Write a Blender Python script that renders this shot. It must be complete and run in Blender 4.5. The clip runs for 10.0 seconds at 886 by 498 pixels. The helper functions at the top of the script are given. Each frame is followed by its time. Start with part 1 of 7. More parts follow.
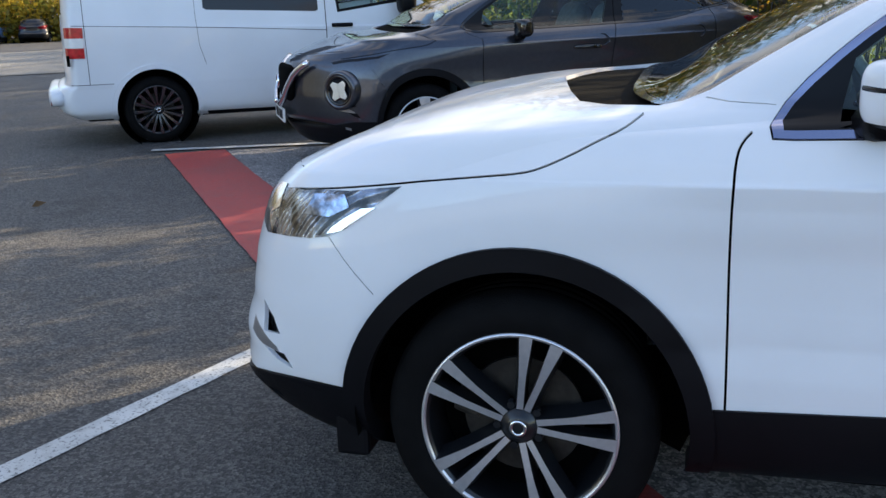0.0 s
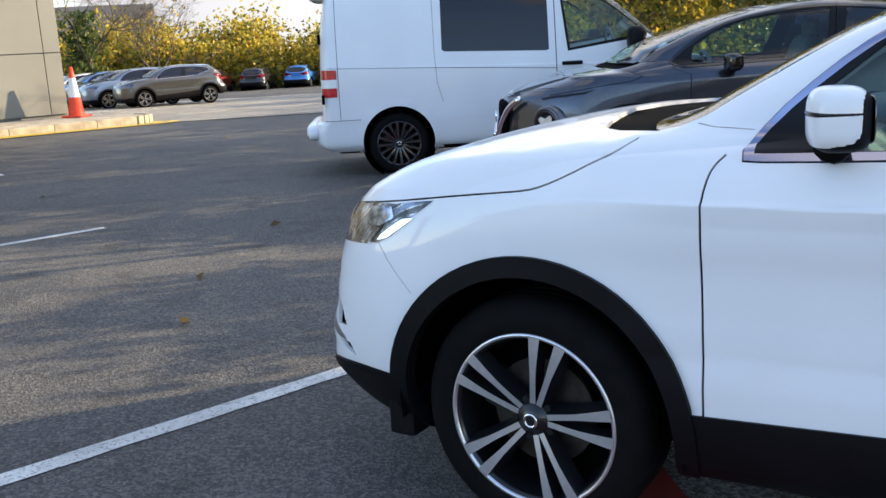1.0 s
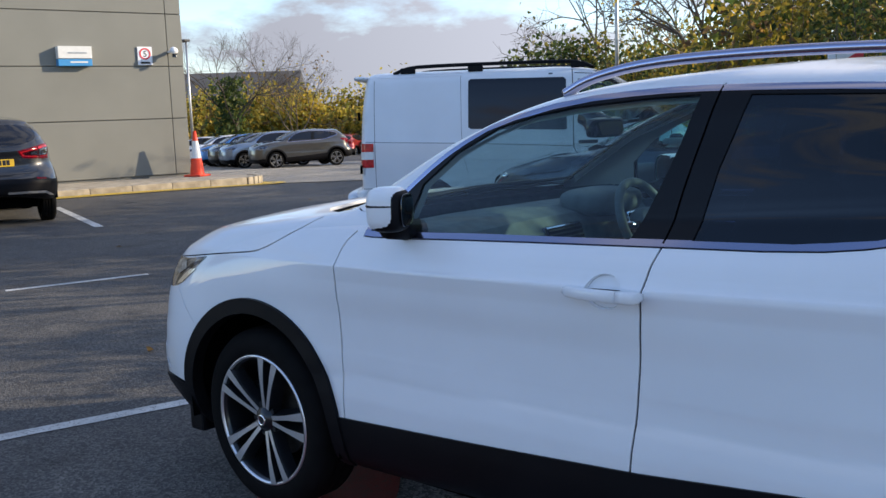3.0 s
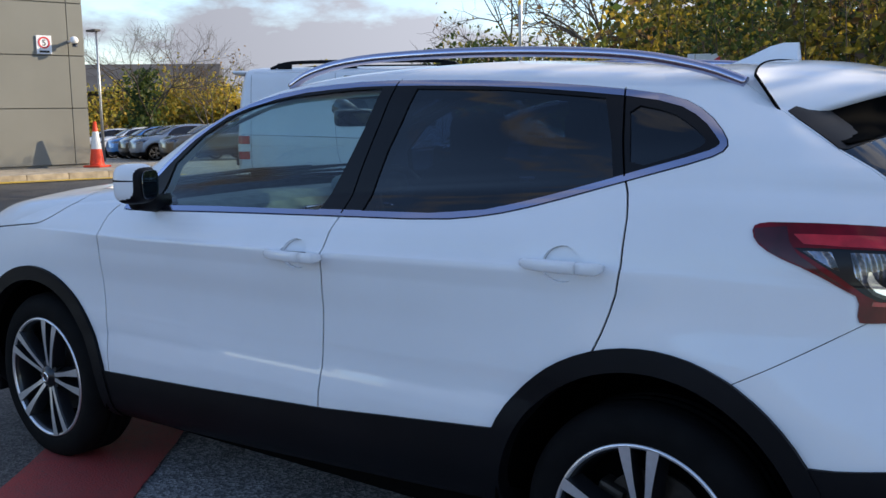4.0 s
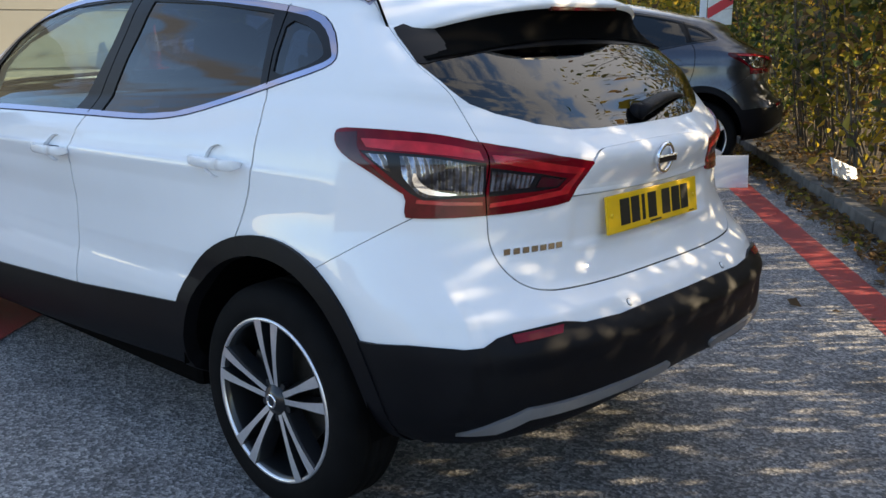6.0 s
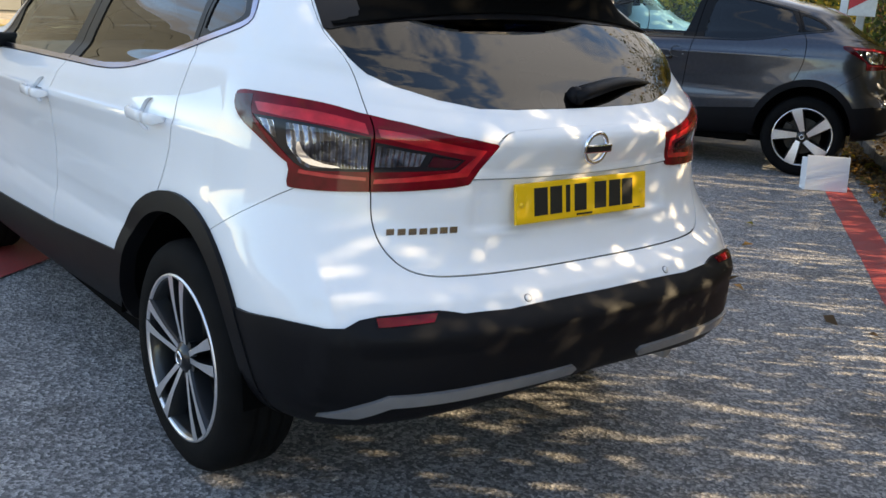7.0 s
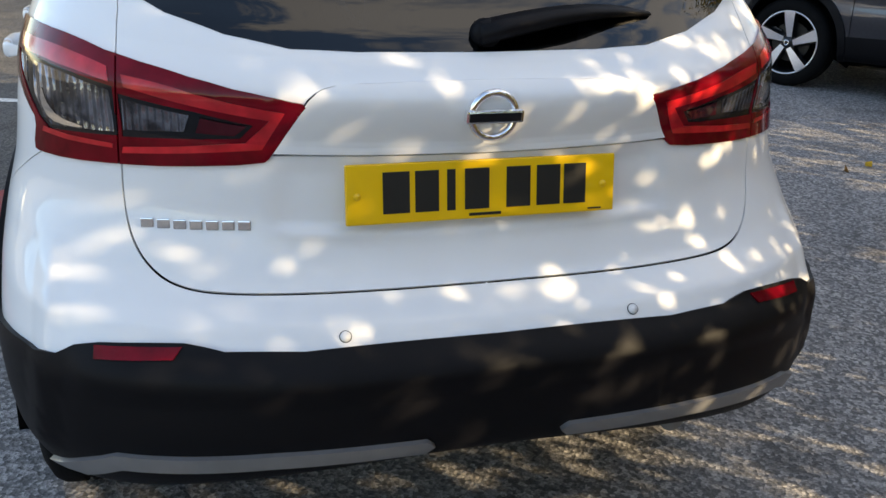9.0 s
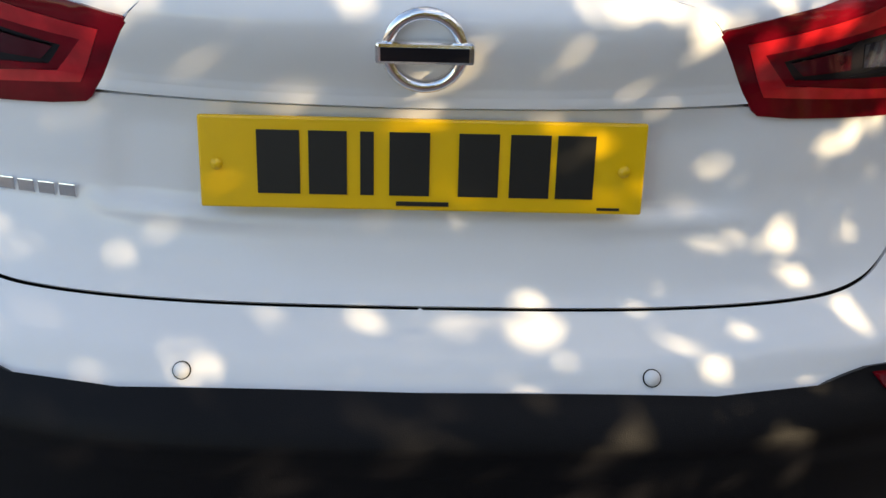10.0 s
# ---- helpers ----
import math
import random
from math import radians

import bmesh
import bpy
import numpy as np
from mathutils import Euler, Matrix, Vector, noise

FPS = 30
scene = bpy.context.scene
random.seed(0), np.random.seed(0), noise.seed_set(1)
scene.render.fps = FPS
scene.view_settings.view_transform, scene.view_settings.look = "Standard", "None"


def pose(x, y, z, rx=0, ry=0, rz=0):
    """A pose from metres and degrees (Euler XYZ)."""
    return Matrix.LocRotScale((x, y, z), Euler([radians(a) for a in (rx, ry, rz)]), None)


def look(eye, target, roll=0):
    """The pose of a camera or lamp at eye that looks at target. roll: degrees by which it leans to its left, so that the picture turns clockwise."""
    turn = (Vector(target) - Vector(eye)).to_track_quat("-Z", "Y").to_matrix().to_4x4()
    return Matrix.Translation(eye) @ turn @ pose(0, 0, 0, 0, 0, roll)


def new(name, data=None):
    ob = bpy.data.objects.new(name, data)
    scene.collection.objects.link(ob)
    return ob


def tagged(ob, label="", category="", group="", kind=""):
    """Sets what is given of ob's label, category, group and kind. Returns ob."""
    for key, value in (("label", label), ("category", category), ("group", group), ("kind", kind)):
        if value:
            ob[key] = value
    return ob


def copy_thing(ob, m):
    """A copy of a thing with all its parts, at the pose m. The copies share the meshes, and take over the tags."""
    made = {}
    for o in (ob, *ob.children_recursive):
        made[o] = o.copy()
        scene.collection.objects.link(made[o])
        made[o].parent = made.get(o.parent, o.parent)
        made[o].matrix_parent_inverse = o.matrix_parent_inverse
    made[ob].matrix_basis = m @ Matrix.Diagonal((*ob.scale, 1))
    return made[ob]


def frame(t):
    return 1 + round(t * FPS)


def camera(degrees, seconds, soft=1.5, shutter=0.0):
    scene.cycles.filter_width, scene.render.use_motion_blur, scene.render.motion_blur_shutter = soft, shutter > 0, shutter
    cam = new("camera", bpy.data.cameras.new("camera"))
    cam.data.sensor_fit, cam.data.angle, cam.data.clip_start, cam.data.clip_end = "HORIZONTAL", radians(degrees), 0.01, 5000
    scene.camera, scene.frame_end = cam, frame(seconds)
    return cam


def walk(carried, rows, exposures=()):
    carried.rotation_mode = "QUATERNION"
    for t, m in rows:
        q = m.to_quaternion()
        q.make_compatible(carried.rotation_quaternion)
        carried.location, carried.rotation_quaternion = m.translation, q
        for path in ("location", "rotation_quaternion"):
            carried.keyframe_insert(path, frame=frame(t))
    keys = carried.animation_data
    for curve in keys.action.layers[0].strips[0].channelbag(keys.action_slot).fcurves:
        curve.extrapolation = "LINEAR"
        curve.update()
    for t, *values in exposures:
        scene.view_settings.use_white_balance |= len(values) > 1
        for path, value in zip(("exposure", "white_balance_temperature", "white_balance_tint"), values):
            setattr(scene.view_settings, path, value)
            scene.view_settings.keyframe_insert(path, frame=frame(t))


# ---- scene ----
cam = camera(49.8, 10.0)
PATH = [
    (0, (0.384, -2.983, 1.396), (-0.11, -1.117, 0.873), -1.3),
    (0.5, (0.785, -3.064, 1.389), (-0.027, -1.3, 0.913), -2.9),
    (1, (1.132, -3.04, 1.377), (0.088, -1.388, 0.951), -3.0),
    (1.5, (1.514, -2.976, 1.408), (0.338, -1.406, 1.023), -3.2),
    (2, (1.984, -3.008, 1.428), (0.728, -1.488, 1.092), -4.0),
    (2.2, (2.116, -2.983, 1.432), (0.838, -1.479, 1.111), -3.6),
    (3.5, (3.235, -3.008, 1.471), (1.964, -1.489, 1.198), -0.9),
    (4, (3.599, -2.945, 1.418), (2.423, -1.353, 1.129), -0.7),
    (4.5, (3.956, -2.936, 1.44), (2.801, -1.34, 1.093), -1.3),
    (5, (4.285, -2.879, 1.414), (3.108, -1.305, 1.046), -1.1),
    (5.5, (4.52, -2.657, 1.424), (3.317, -1.114, 1.009), -0.7),
    (5.7, (4.611, -2.566, 1.431), (3.375, -1.056, 0.994), -0.4),
    (6.8, (5.092, -2.027, 1.438), (3.623, -0.782, 0.9), 2.9),
    (7, (5.128, -1.887, 1.446), (3.63, -0.677, 0.908), 3.6),
    (7.5, (5.195, -1.577, 1.443), (3.603, -0.492, 0.904), 4.4),
    (8, (5.219, -1.246, 1.458), (3.528, -0.336, 0.901), 4.3),
    (8.5, (5.086, -0.867, 1.446), (3.347, -0.108, 0.815), 3.5),
    (9, (4.918, -0.55, 1.407), (3.132, 0.005, 0.698), 2.1),
    (9.5, (4.692, -0.234, 1.39), (2.898, 0.045, 0.55), 1.3),
    (10, (4.392, 0.003, 1.308), (2.605, 0.043, 0.412), 1.7),
]
EXPOSURES = [(0, 1.64, 7300, 14), (0.5, 1.83, 7350, 14), (1, 1.77, 7250, 14), (1.5, 1.55, 7000, 14), (2, 1.35, 6750, 15), (3.5, 0.95, 6400, 16), (4.5, 1.05, 6750, 15), (5, 1.36, 7050, 15), (5.5, 1.50, 7250, 14), (7, 1.86, 8150, 13), (8, 1.92, 8400, 13), (9, 1.78, 8400, 13), (10, 1.67, 8350, 13)]
walk(cam, [(t, look(eye, target, roll)) for t, eye, target, roll in PATH], EXPOSURES)

# ---- world, sun ----
SUN_AZ, SUN_EL = radians(48), radians(20)
world = bpy.data.worlds.new("sky")
scene.world = world
world.use_nodes = True
wt = world.node_tree
wt.nodes.clear()


def wn(kind, **vals):
    n = wt.nodes.new(kind)
    for k, v in vals.items():
        n.inputs[k].default_value = v
    return n


w_out = wn("ShaderNodeOutputWorld")
w_bg = wn("ShaderNodeBackground", Strength=0.15)
w_sky = wn("ShaderNodeTexSky")
w_sky.sky_type, w_sky.sun_disc = "NISHITA", False
w_sky.sun_elevation, w_sky.sun_rotation = SUN_EL, math.pi / 2 - SUN_AZ
w_sky.air_density, w_sky.dust_density, w_sky.ozone_density = 1.0, 0.0, 3.0
w_co = wn("ShaderNodeTexCoord")
w_map = wn("ShaderNodeMapping", Scale=(1.0, 1.0, 2.6), Location=(0.35, 0.1, 0.0))
w_noise = wn("ShaderNodeTexNoise", Scale=3.4, Detail=8.0, Roughness=0.58)
w_ramp = wn("ShaderNodeValToRGB")
w_ramp.color_ramp.elements[0].position, w_ramp.color_ramp.elements[1].position = 0.53, 0.64
w_mix = wn("ShaderNodeMixRGB")
# the sky clears away from the sun
w_dir = wn("ShaderNodeVectorMath")
w_dir.operation, w_dir.inputs[1].default_value = "DOT_PRODUCT", (0.0, 0.10, 0.05)
w_add = wn("ShaderNodeMath")
w_near = wn("ShaderNodeVectorMath")
w_near.operation, w_near.inputs[1].default_value = "DOT_PRODUCT", (0.63, 0.70, 0.34)
w_lit = wn("ShaderNodeMapRange")
w_lit.inputs["To Min"].default_value, w_lit.inputs["To Max"].default_value = 0.80, 1.9
w_cloud = wn("ShaderNodeVectorMath")
w_cloud.operation, w_cloud.inputs[0].default_value = "SCALE", (1.95, 2.1, 2.35)
for a, b in ((w_co.outputs["Generated"], w_near.inputs[0]), (w_near.outputs["Value"], w_lit.inputs["Value"]), (w_lit.outputs[0], w_cloud.inputs["Scale"]), (w_cloud.outputs[0], w_mix.inputs[2])):
    wt.links.new(a, b)
for a, b in ((w_co.outputs["Generated"], w_map.inputs[0]), (w_map.outputs[0], w_noise.inputs["Vector"]), (w_noise.outputs["Fac"], w_add.inputs[0]),
             (w_co.outputs["Generated"], w_dir.inputs[0]), (w_dir.outputs["Value"], w_add.inputs[1]), (w_add.outputs[0], w_ramp.inputs[0]),
             (w_ramp.outputs[0], w_mix.inputs[0]), (w_sky.outputs[0], w_mix.inputs[1]), (w_mix.outputs[0], w_bg.inputs[0]), (w_bg.outputs[0], w_out.inputs[0])):
    wt.links.new(a, b)
sun = new("sun", bpy.data.lights.new("sun", "SUN"))
sun.data.energy, sun.data.angle, sun.data.color = 3.3, radians(0.53), (1.0, 0.87, 0.62)
SUN_TO = Vector((math.cos(SUN_AZ) * math.cos(SUN_EL), math.sin(SUN_AZ) * math.cos(SUN_EL), math.sin(SUN_EL)))
sun.matrix_world = look((0, 0, 30), Vector((0, 0, 30)) - SUN_TO)


# ---- materials ----
def material(name, color, rough=0.5, metal=0.0, coat=0.0, vary=0.0, scale=8.0, bump=0.0, bump_scale=60.0, spec=0.5, color2=None, trans=0.0, ior=1.45, island=0.0, rand=0.0, alpha=1.0):
    m = bpy.data.materials.new(name)
    m.use_nodes = True
    nt = m.node_tree
    b = nt.nodes["Principled BSDF"]
    b.inputs["Base Color"].default_value = (*color, 1)
    b.inputs["Roughness"].default_value = rough
    b.inputs["Metallic"].default_value = metal
    b.inputs["Coat Weight"].default_value = coat
    b.inputs["Coat Roughness"].default_value = 0.03
    b.inputs["Specular IOR Level"].default_value = spec
    b.inputs["Transmission Weight"].default_value = trans
    b.inputs["IOR"].default_value = ior
    b.inputs["Alpha"].default_value = alpha
    co = nt.nodes.new("ShaderNodeTexCoord")
    if vary or color2:
        no = nt.nodes.new("ShaderNodeTexNoise")
        no.inputs["Scale"].default_value, no.inputs["Detail"].default_value = scale, 6
        nt.links.new(co.outputs["Object"], no.inputs["Vector"])
        ramp = nt.nodes.new("ShaderNodeValToRGB")
        ramp.color_ramp.elements[0].position, ramp.color_ramp.elements[1].position = 0.35, 0.68
        lo = [c * (1 - vary) for c in color]
        hi = color2 or [min(1, c * (1 + vary)) for c in color]
        ramp.color_ramp.elements[0].color, ramp.color_ramp.elements[1].color = (*lo, 1), (*hi, 1)
        nt.links.new(no.outputs["Fac"], ramp.inputs[0])
        last = ramp.outputs[0]
        if island or rand:
            src = nt.nodes.new("ShaderNodeNewGeometry" if island else "ShaderNodeObjectInfo")
            val = src.outputs["Random Per Island" if island else "Random"]
            mr = nt.nodes.new("ShaderNodeMapRange")
            mr.inputs["To Min"].default_value, mr.inputs["To Max"].default_value = 1 - (island or rand), 1 + (island or rand)
            nt.links.new(val, mr.inputs["Value"])
            mu = nt.nodes.new("ShaderNodeMixRGB")
            mu.blend_type, mu.inputs[0].default_value = "MULTIPLY", 1
            nt.links.new(last, mu.inputs[1])
            nt.links.new(mr.outputs[0], mu.inputs[2])
            last = mu.outputs[0]
        nt.links.new(last, b.inputs["Base Color"])
    if bump:
        n2 = nt.nodes.new("ShaderNodeTexNoise")
        n2.inputs["Scale"].default_value, n2.inputs["Detail"].default_value = bump_scale, 4
        nt.links.new(co.outputs["Object"], n2.inputs["Vector"])
        bp = nt.nodes.new("ShaderNodeBump")
        bp.inputs["Strength"].default_value, bp.inputs["Distance"].default_value = bump, 0.01
        nt.links.new(n2.outputs["Fac"], bp.inputs["Height"])
        nt.links.new(bp.outputs[0], b.inputs["Normal"])
    return m


M = {}
M["white"] = material("white_paint", (0.80, 0.81, 0.83), 0.32, 0.0, 0.75, vary=0.02, scale=3, spec=0.12)
M["van_white"] = material("van_paint", (0.74, 0.76, 0.79), 0.35, 0.0, 0.6, vary=0.03, scale=2)
M["grey"] = material("grey_metallic_paint", (0.060, 0.067, 0.085), 0.28, 0.85, 1.0, vary=0.06, scale=40)
M["blue"] = material("blue_paint", (0.03, 0.20, 0.55), 0.3, 0.2, 1.0, vary=0.05)
M["bluegrey"] = material("blue_grey_paint", (0.13, 0.19, 0.29), 0.3, 0.4, 1.0, vary=0.05)
M["bronze"] = material("bronze_grey_paint", (0.075, 0.072, 0.068), 0.3, 0.5, 1.0, vary=0.05)
M["red"] = material("red_paint", (0.25, 0.02, 0.02), 0.3, 0.2, 1.0, vary=0.05)
M["dark"] = material("dark_paint", (0.025, 0.026, 0.03), 0.3, 0.4, 1.0, vary=0.05)
M["plastic"] = material("black_textured_plastic", (0.0042, 0.0042, 0.0058), 0.5, spec=0.17, bump=0.12, bump_scale=700, vary=0.15, scale=6)
M["gloss_black"] = material("gloss_black_plastic", (0.006, 0.006, 0.007), 0.12, coat=0.5)
M["rubber"] = material("tyre_rubber", (0.004, 0.004, 0.0045), 0.78, spec=0.14, bump=0.25, bump_scale=300, vary=0.3, scale=12)
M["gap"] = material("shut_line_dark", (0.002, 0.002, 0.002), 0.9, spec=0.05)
M["chrome"] = material("chrome", (0.86, 0.86, 0.88), 0.10, 1.0)
M["satin"] = material("satin_bright_trim", (0.42, 0.42, 0.54), 0.14, 1.0)
M["silver"] = material("silver_skid_paint", (0.28, 0.28, 0.29), 0.38, 0.6, vary=0.06, scale=20)
M["alloy"] = material("machined_alloy", (0.74, 0.74, 0.77), 0.33, 0.85, vary=0.05, scale=60)
M["frame_black"] = material("black_window_frame", (0.005, 0.005, 0.006), 0.35, spec=0.25)
M["alloy_dark"] = material("gloss_black_alloy", (0.008, 0.009, 0.011), 0.3, 0.0, 0.4)
M["disc"] = material("brake_disc_steel", (0.05, 0.045, 0.04), 0.5, 0.6, vary=0.3, scale=25)


def glass_material(name, tint, sheen=0.078):
    m = bpy.data.materials.new(name)
    m.use_nodes = True
    nt = m.node_tree
    nt.nodes.clear()
    out, tr, gl, lw, mx, pw, mr = [nt.nodes.new(k) for k in ("ShaderNodeOutputMaterial", "ShaderNodeBsdfTransparent", "ShaderNodeBsdfGlossy", "ShaderNodeLayerWeight", "ShaderNodeMixShader", "ShaderNodeMath", "ShaderNodeMapRange")]
    tr.inputs[0].default_value = (*tint, 1)
    gl.inputs["Roughness"].default_value = 0.0
    lw.inputs["Blend"].default_value = 0.5
    pw.operation, pw.inputs[1].default_value = "POWER", 4.0
    mr.inputs["To Min"].default_value, mr.inputs["To Max"].default_value = sheen, 0.97
    nt.links.new(lw.outputs["Facing"], pw.inputs[0])
    nt.links.new(pw.outputs[0], mr.inputs["Value"])
    nt.links.new(mr.outputs[0], mx.inputs[0])
    nt.links.new(tr.outputs[0], mx.inputs[1])
    nt.links.new(gl.outputs[0], mx.inputs[2])
    nt.links.new(mx.outputs[0], out.inputs[0])
    return m


def ribbed_material(name, dark, bright, metal):
    """Silvered lamp bowl behind a clear cover: fine upright ribs and uneven facets."""
    m = material(name, bright, 0.16, metal, 1.0)
    nt = m.node_tree
    b, co = nt.nodes["Principled BSDF"], nt.nodes.new("ShaderNodeTexCoord")
    wv, no, ramp, bp, add = [nt.nodes.new(k) for k in ("ShaderNodeTexWave", "ShaderNodeTexNoise", "ShaderNodeValToRGB", "ShaderNodeBump", "ShaderNodeMath")]
    wv.bands_direction, wv.inputs["Scale"].default_value, wv.inputs["Distortion"].default_value = "Y", 26.0, 0.6
    no.inputs["Scale"].default_value, no.inputs["Detail"].default_value = 21.0, 3.0
    ramp.color_ramp.elements[0].position, ramp.color_ramp.elements[1].position = 0.40, 0.62
    ramp.color_ramp.elements[0].color, ramp.color_ramp.elements[1].color = (*dark, 1), (*bright, 1)
    bp.inputs["Strength"].default_value, bp.inputs["Distance"].default_value = 0.55, 0.012
    for t in (wv, no):
        nt.links.new(co.outputs["Object"], t.inputs["Vector"])
    nt.links.new(no.outputs["Fac"], ramp.inputs[0])
    nt.links.new(ramp.outputs[0], b.inputs["Base Color"])
    nt.links.new(wv.outputs["Fac"], add.inputs[0])
    nt.links.new(no.outputs["Fac"], add.inputs[1])
    nt.links.new(add.outputs[0], bp.inputs["Height"])
    nt.links.new(bp.outputs[0], b.inputs["Normal"])
    return m


M["glass"] = glass_material("tinted_side_glass", (0.66, 0.88, 0.86), 0.05)
M["smoked"] = glass_material("smoked_privacy_glass", (0.036, 0.050, 0.088), 0.066)
M["privacy"] = material("privacy_glass", (0.012, 0.013, 0.018), 0.02, coat=0.0, spec=0.55)
M["screen"] = glass_material("windscreen_glass", (0.80, 0.87, 0.86))
M["lens_red"] = material("red_lamp_lens", (0.15, 0.002, 0.008), 0.10, coat=0.15, spec=0.2, vary=0.35, scale=14)
M["lens_bright"] = material("bright_red_lens", (0.52, 0.014, 0.022), 0.12, coat=0.4, spec=0.4, vary=0.25, scale=22)
M["lens_dark"] = material("smoked_red_lens", (0.055, 0.003, 0.008), 0.08, coat=0.4, spec=0.25, vary=0.3, scale=25)
M["lens_clear"] = ribbed_material("clear_lamp_lens", (0.03, 0.034, 0.048), (0.33, 0.36, 0.43), 0.9)
M["head_clear"] = material("clear_headlamp", (0.36, 0.42, 0.52), 0.10, 0.85, vary=0.6, scale=38)
M["head_bowl"] = ribbed_material("headlamp_bowl", (0.012, 0.013, 0.017), (0.30, 0.33, 0.40), 0.8)
M["reflector"] = material("lamp_reflector", (0.86, 0.86, 0.88), 0.15, 1.0)
M["mirror"] = material("mirror_glass", (0.13, 0.14, 0.15), 0.02, 1.0)
M["lamp_black"] = material("lamp_housing", (0.012, 0.012, 0.015), 0.15, coat=0.0, spec=0.3)
M["plate_y"] = material("yellow_number_plate", (0.86, 0.50, 0.01), 0.38, vary=0.03, scale=10, coat=0.3)
M["plate_w"] = material("white_number_plate", (0.72, 0.72, 0.70), 0.38)
M["ink"] = material("black_lettering", (0.012, 0.012, 0.012), 0.45)
M["interior"] = material("charcoal_interior", (0.085, 0.105, 0.115), 0.7, vary=0.2, scale=20, bump=0.1, bump_scale=250)
M["interior_l"] = material("grey_roof_lining", (0.30, 0.30, 0.29), 0.9, vary=0.05)
M["orange"] = material("fluorescent_orange_cone", (0.82, 0.065, 0.02), 0.5, vary=0.08, scale=12)
M["white_refl"] = material("white_reflective_band", (0.78, 0.78, 0.76), 0.45, vary=0.06, scale=20)
M["clad"] = material("grey_wall_cladding", (0.20, 0.197, 0.172), 0.55, vary=0.05, scale=0.9, bump=0.06, bump_scale=30)
M["clad_dark"] = material("cladding_joint", (0.19, 0.185, 0.165), 0.6)
M["concrete"] = material("weathered_concrete", (0.36, 0.31, 0.24), 0.85, vary=0.25, scale=5, bump=0.4, bump_scale=60, rand=0.12)
M["kerb"] = material("old_kerb_concrete", (0.115, 0.108, 0.098), 0.9, vary=0.35, scale=7, bump=0.5, bump_scale=50, rand=0.15)
M["steel"] = material("galvanised_steel", (0.42, 0.43, 0.44), 0.4, 0.8, vary=0.1)
M["bark"] = material("tree_bark", (0.10, 0.08, 0.06), 0.9, vary=0.35, scale=14, bump=0.6, bump_scale=40)
M["soil"] = material("leaf_litter_soil", (0.09, 0.065, 0.04), 0.95, vary=0.4, scale=9, bump=0.8, bump_scale=40)
M["roof_far"] = material("dark_far_roof", (0.075, 0.07, 0.068), 0.8, vary=0.2, scale=0.6)
M["paper"] = material("white_board", (0.80, 0.81, 0.84), 0.6, vary=0.02)
M["sign_blue"] = material("blue_sign_panel", (0.05, 0.26, 0.55), 0.45)
M["sign_grey"] = material("pale_sign_panel", (0.68, 0.68, 0.66), 0.5, vary=0.04)
M["sign_red"] = material("red_sign_print", (0.65, 0.05, 0.06), 0.5)
M["pale_wall"] = material("pale_render", (0.30, 0.31, 0.33), 0.8, vary=0.06, scale=0.7)


def leaf_material(name, a, b, c):
    m = bpy.data.materials.new(name)
    m.use_nodes = True
    nt = m.node_tree
    p = nt.nodes["Principled BSDF"]
    p.inputs["Roughness"].default_value = 0.55
    geo = nt.nodes.new("ShaderNodeNewGeometry")
    ramp = nt.nodes.new("ShaderNodeValToRGB")
    e = ramp.color_ramp.elements
    e[0].position, e[1].position = 0.0, 1.0
    e[0].color, e[1].color = (*a, 1), (*c, 1)
    mid = ramp.color_ramp.elements.new(0.55)
    mid.color = (*b, 1)
    nt.links.new(geo.outputs["Random Per Island"], ramp.inputs[0])
    nt.links.new(ramp.outputs[0], p.inputs["Base Color"])
    tr = nt.nodes.new("ShaderNodeBsdfTranslucent")
    nt.links.new(ramp.outputs[0], tr.inputs[0])
    mx = nt.nodes.new("ShaderNodeMixShader")
    mx.inputs[0].default_value = 0.55
    nt.links.new(p.outputs[0], mx.inputs[1])
    nt.links.new(tr.outputs[0], mx.inputs[2])
    nt.links.new(mx.outputs[0], nt.nodes["Material Output"].inputs[0])
    return m


M["leaf_green"] = leaf_material("dark_green_leaves", (0.025, 0.045, 0.014), (0.065, 0.105, 0.024), (0.18, 0.20, 0.04))
M["leaf_yellow"] = leaf_material("autumn_yellow_leaves", (0.12, 0.13, 0.02), (0.36, 0.28, 0.03), (0.58, 0.38, 0.05))
# brighter copy of the yellow leaves, with sunlight put into its colour
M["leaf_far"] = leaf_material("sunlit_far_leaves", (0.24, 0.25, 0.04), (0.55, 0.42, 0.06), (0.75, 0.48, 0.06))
M["leaf_olive"] = leaf_material("olive_leaves", (0.06, 0.06, 0.018), (0.19, 0.17, 0.035), (0.42, 0.32, 0.05))
M["leaf_brown"] = leaf_material("brown_dry_leaves", (0.09, 0.055, 0.03), (0.20, 0.12, 0.05), (0.36, 0.21, 0.07))


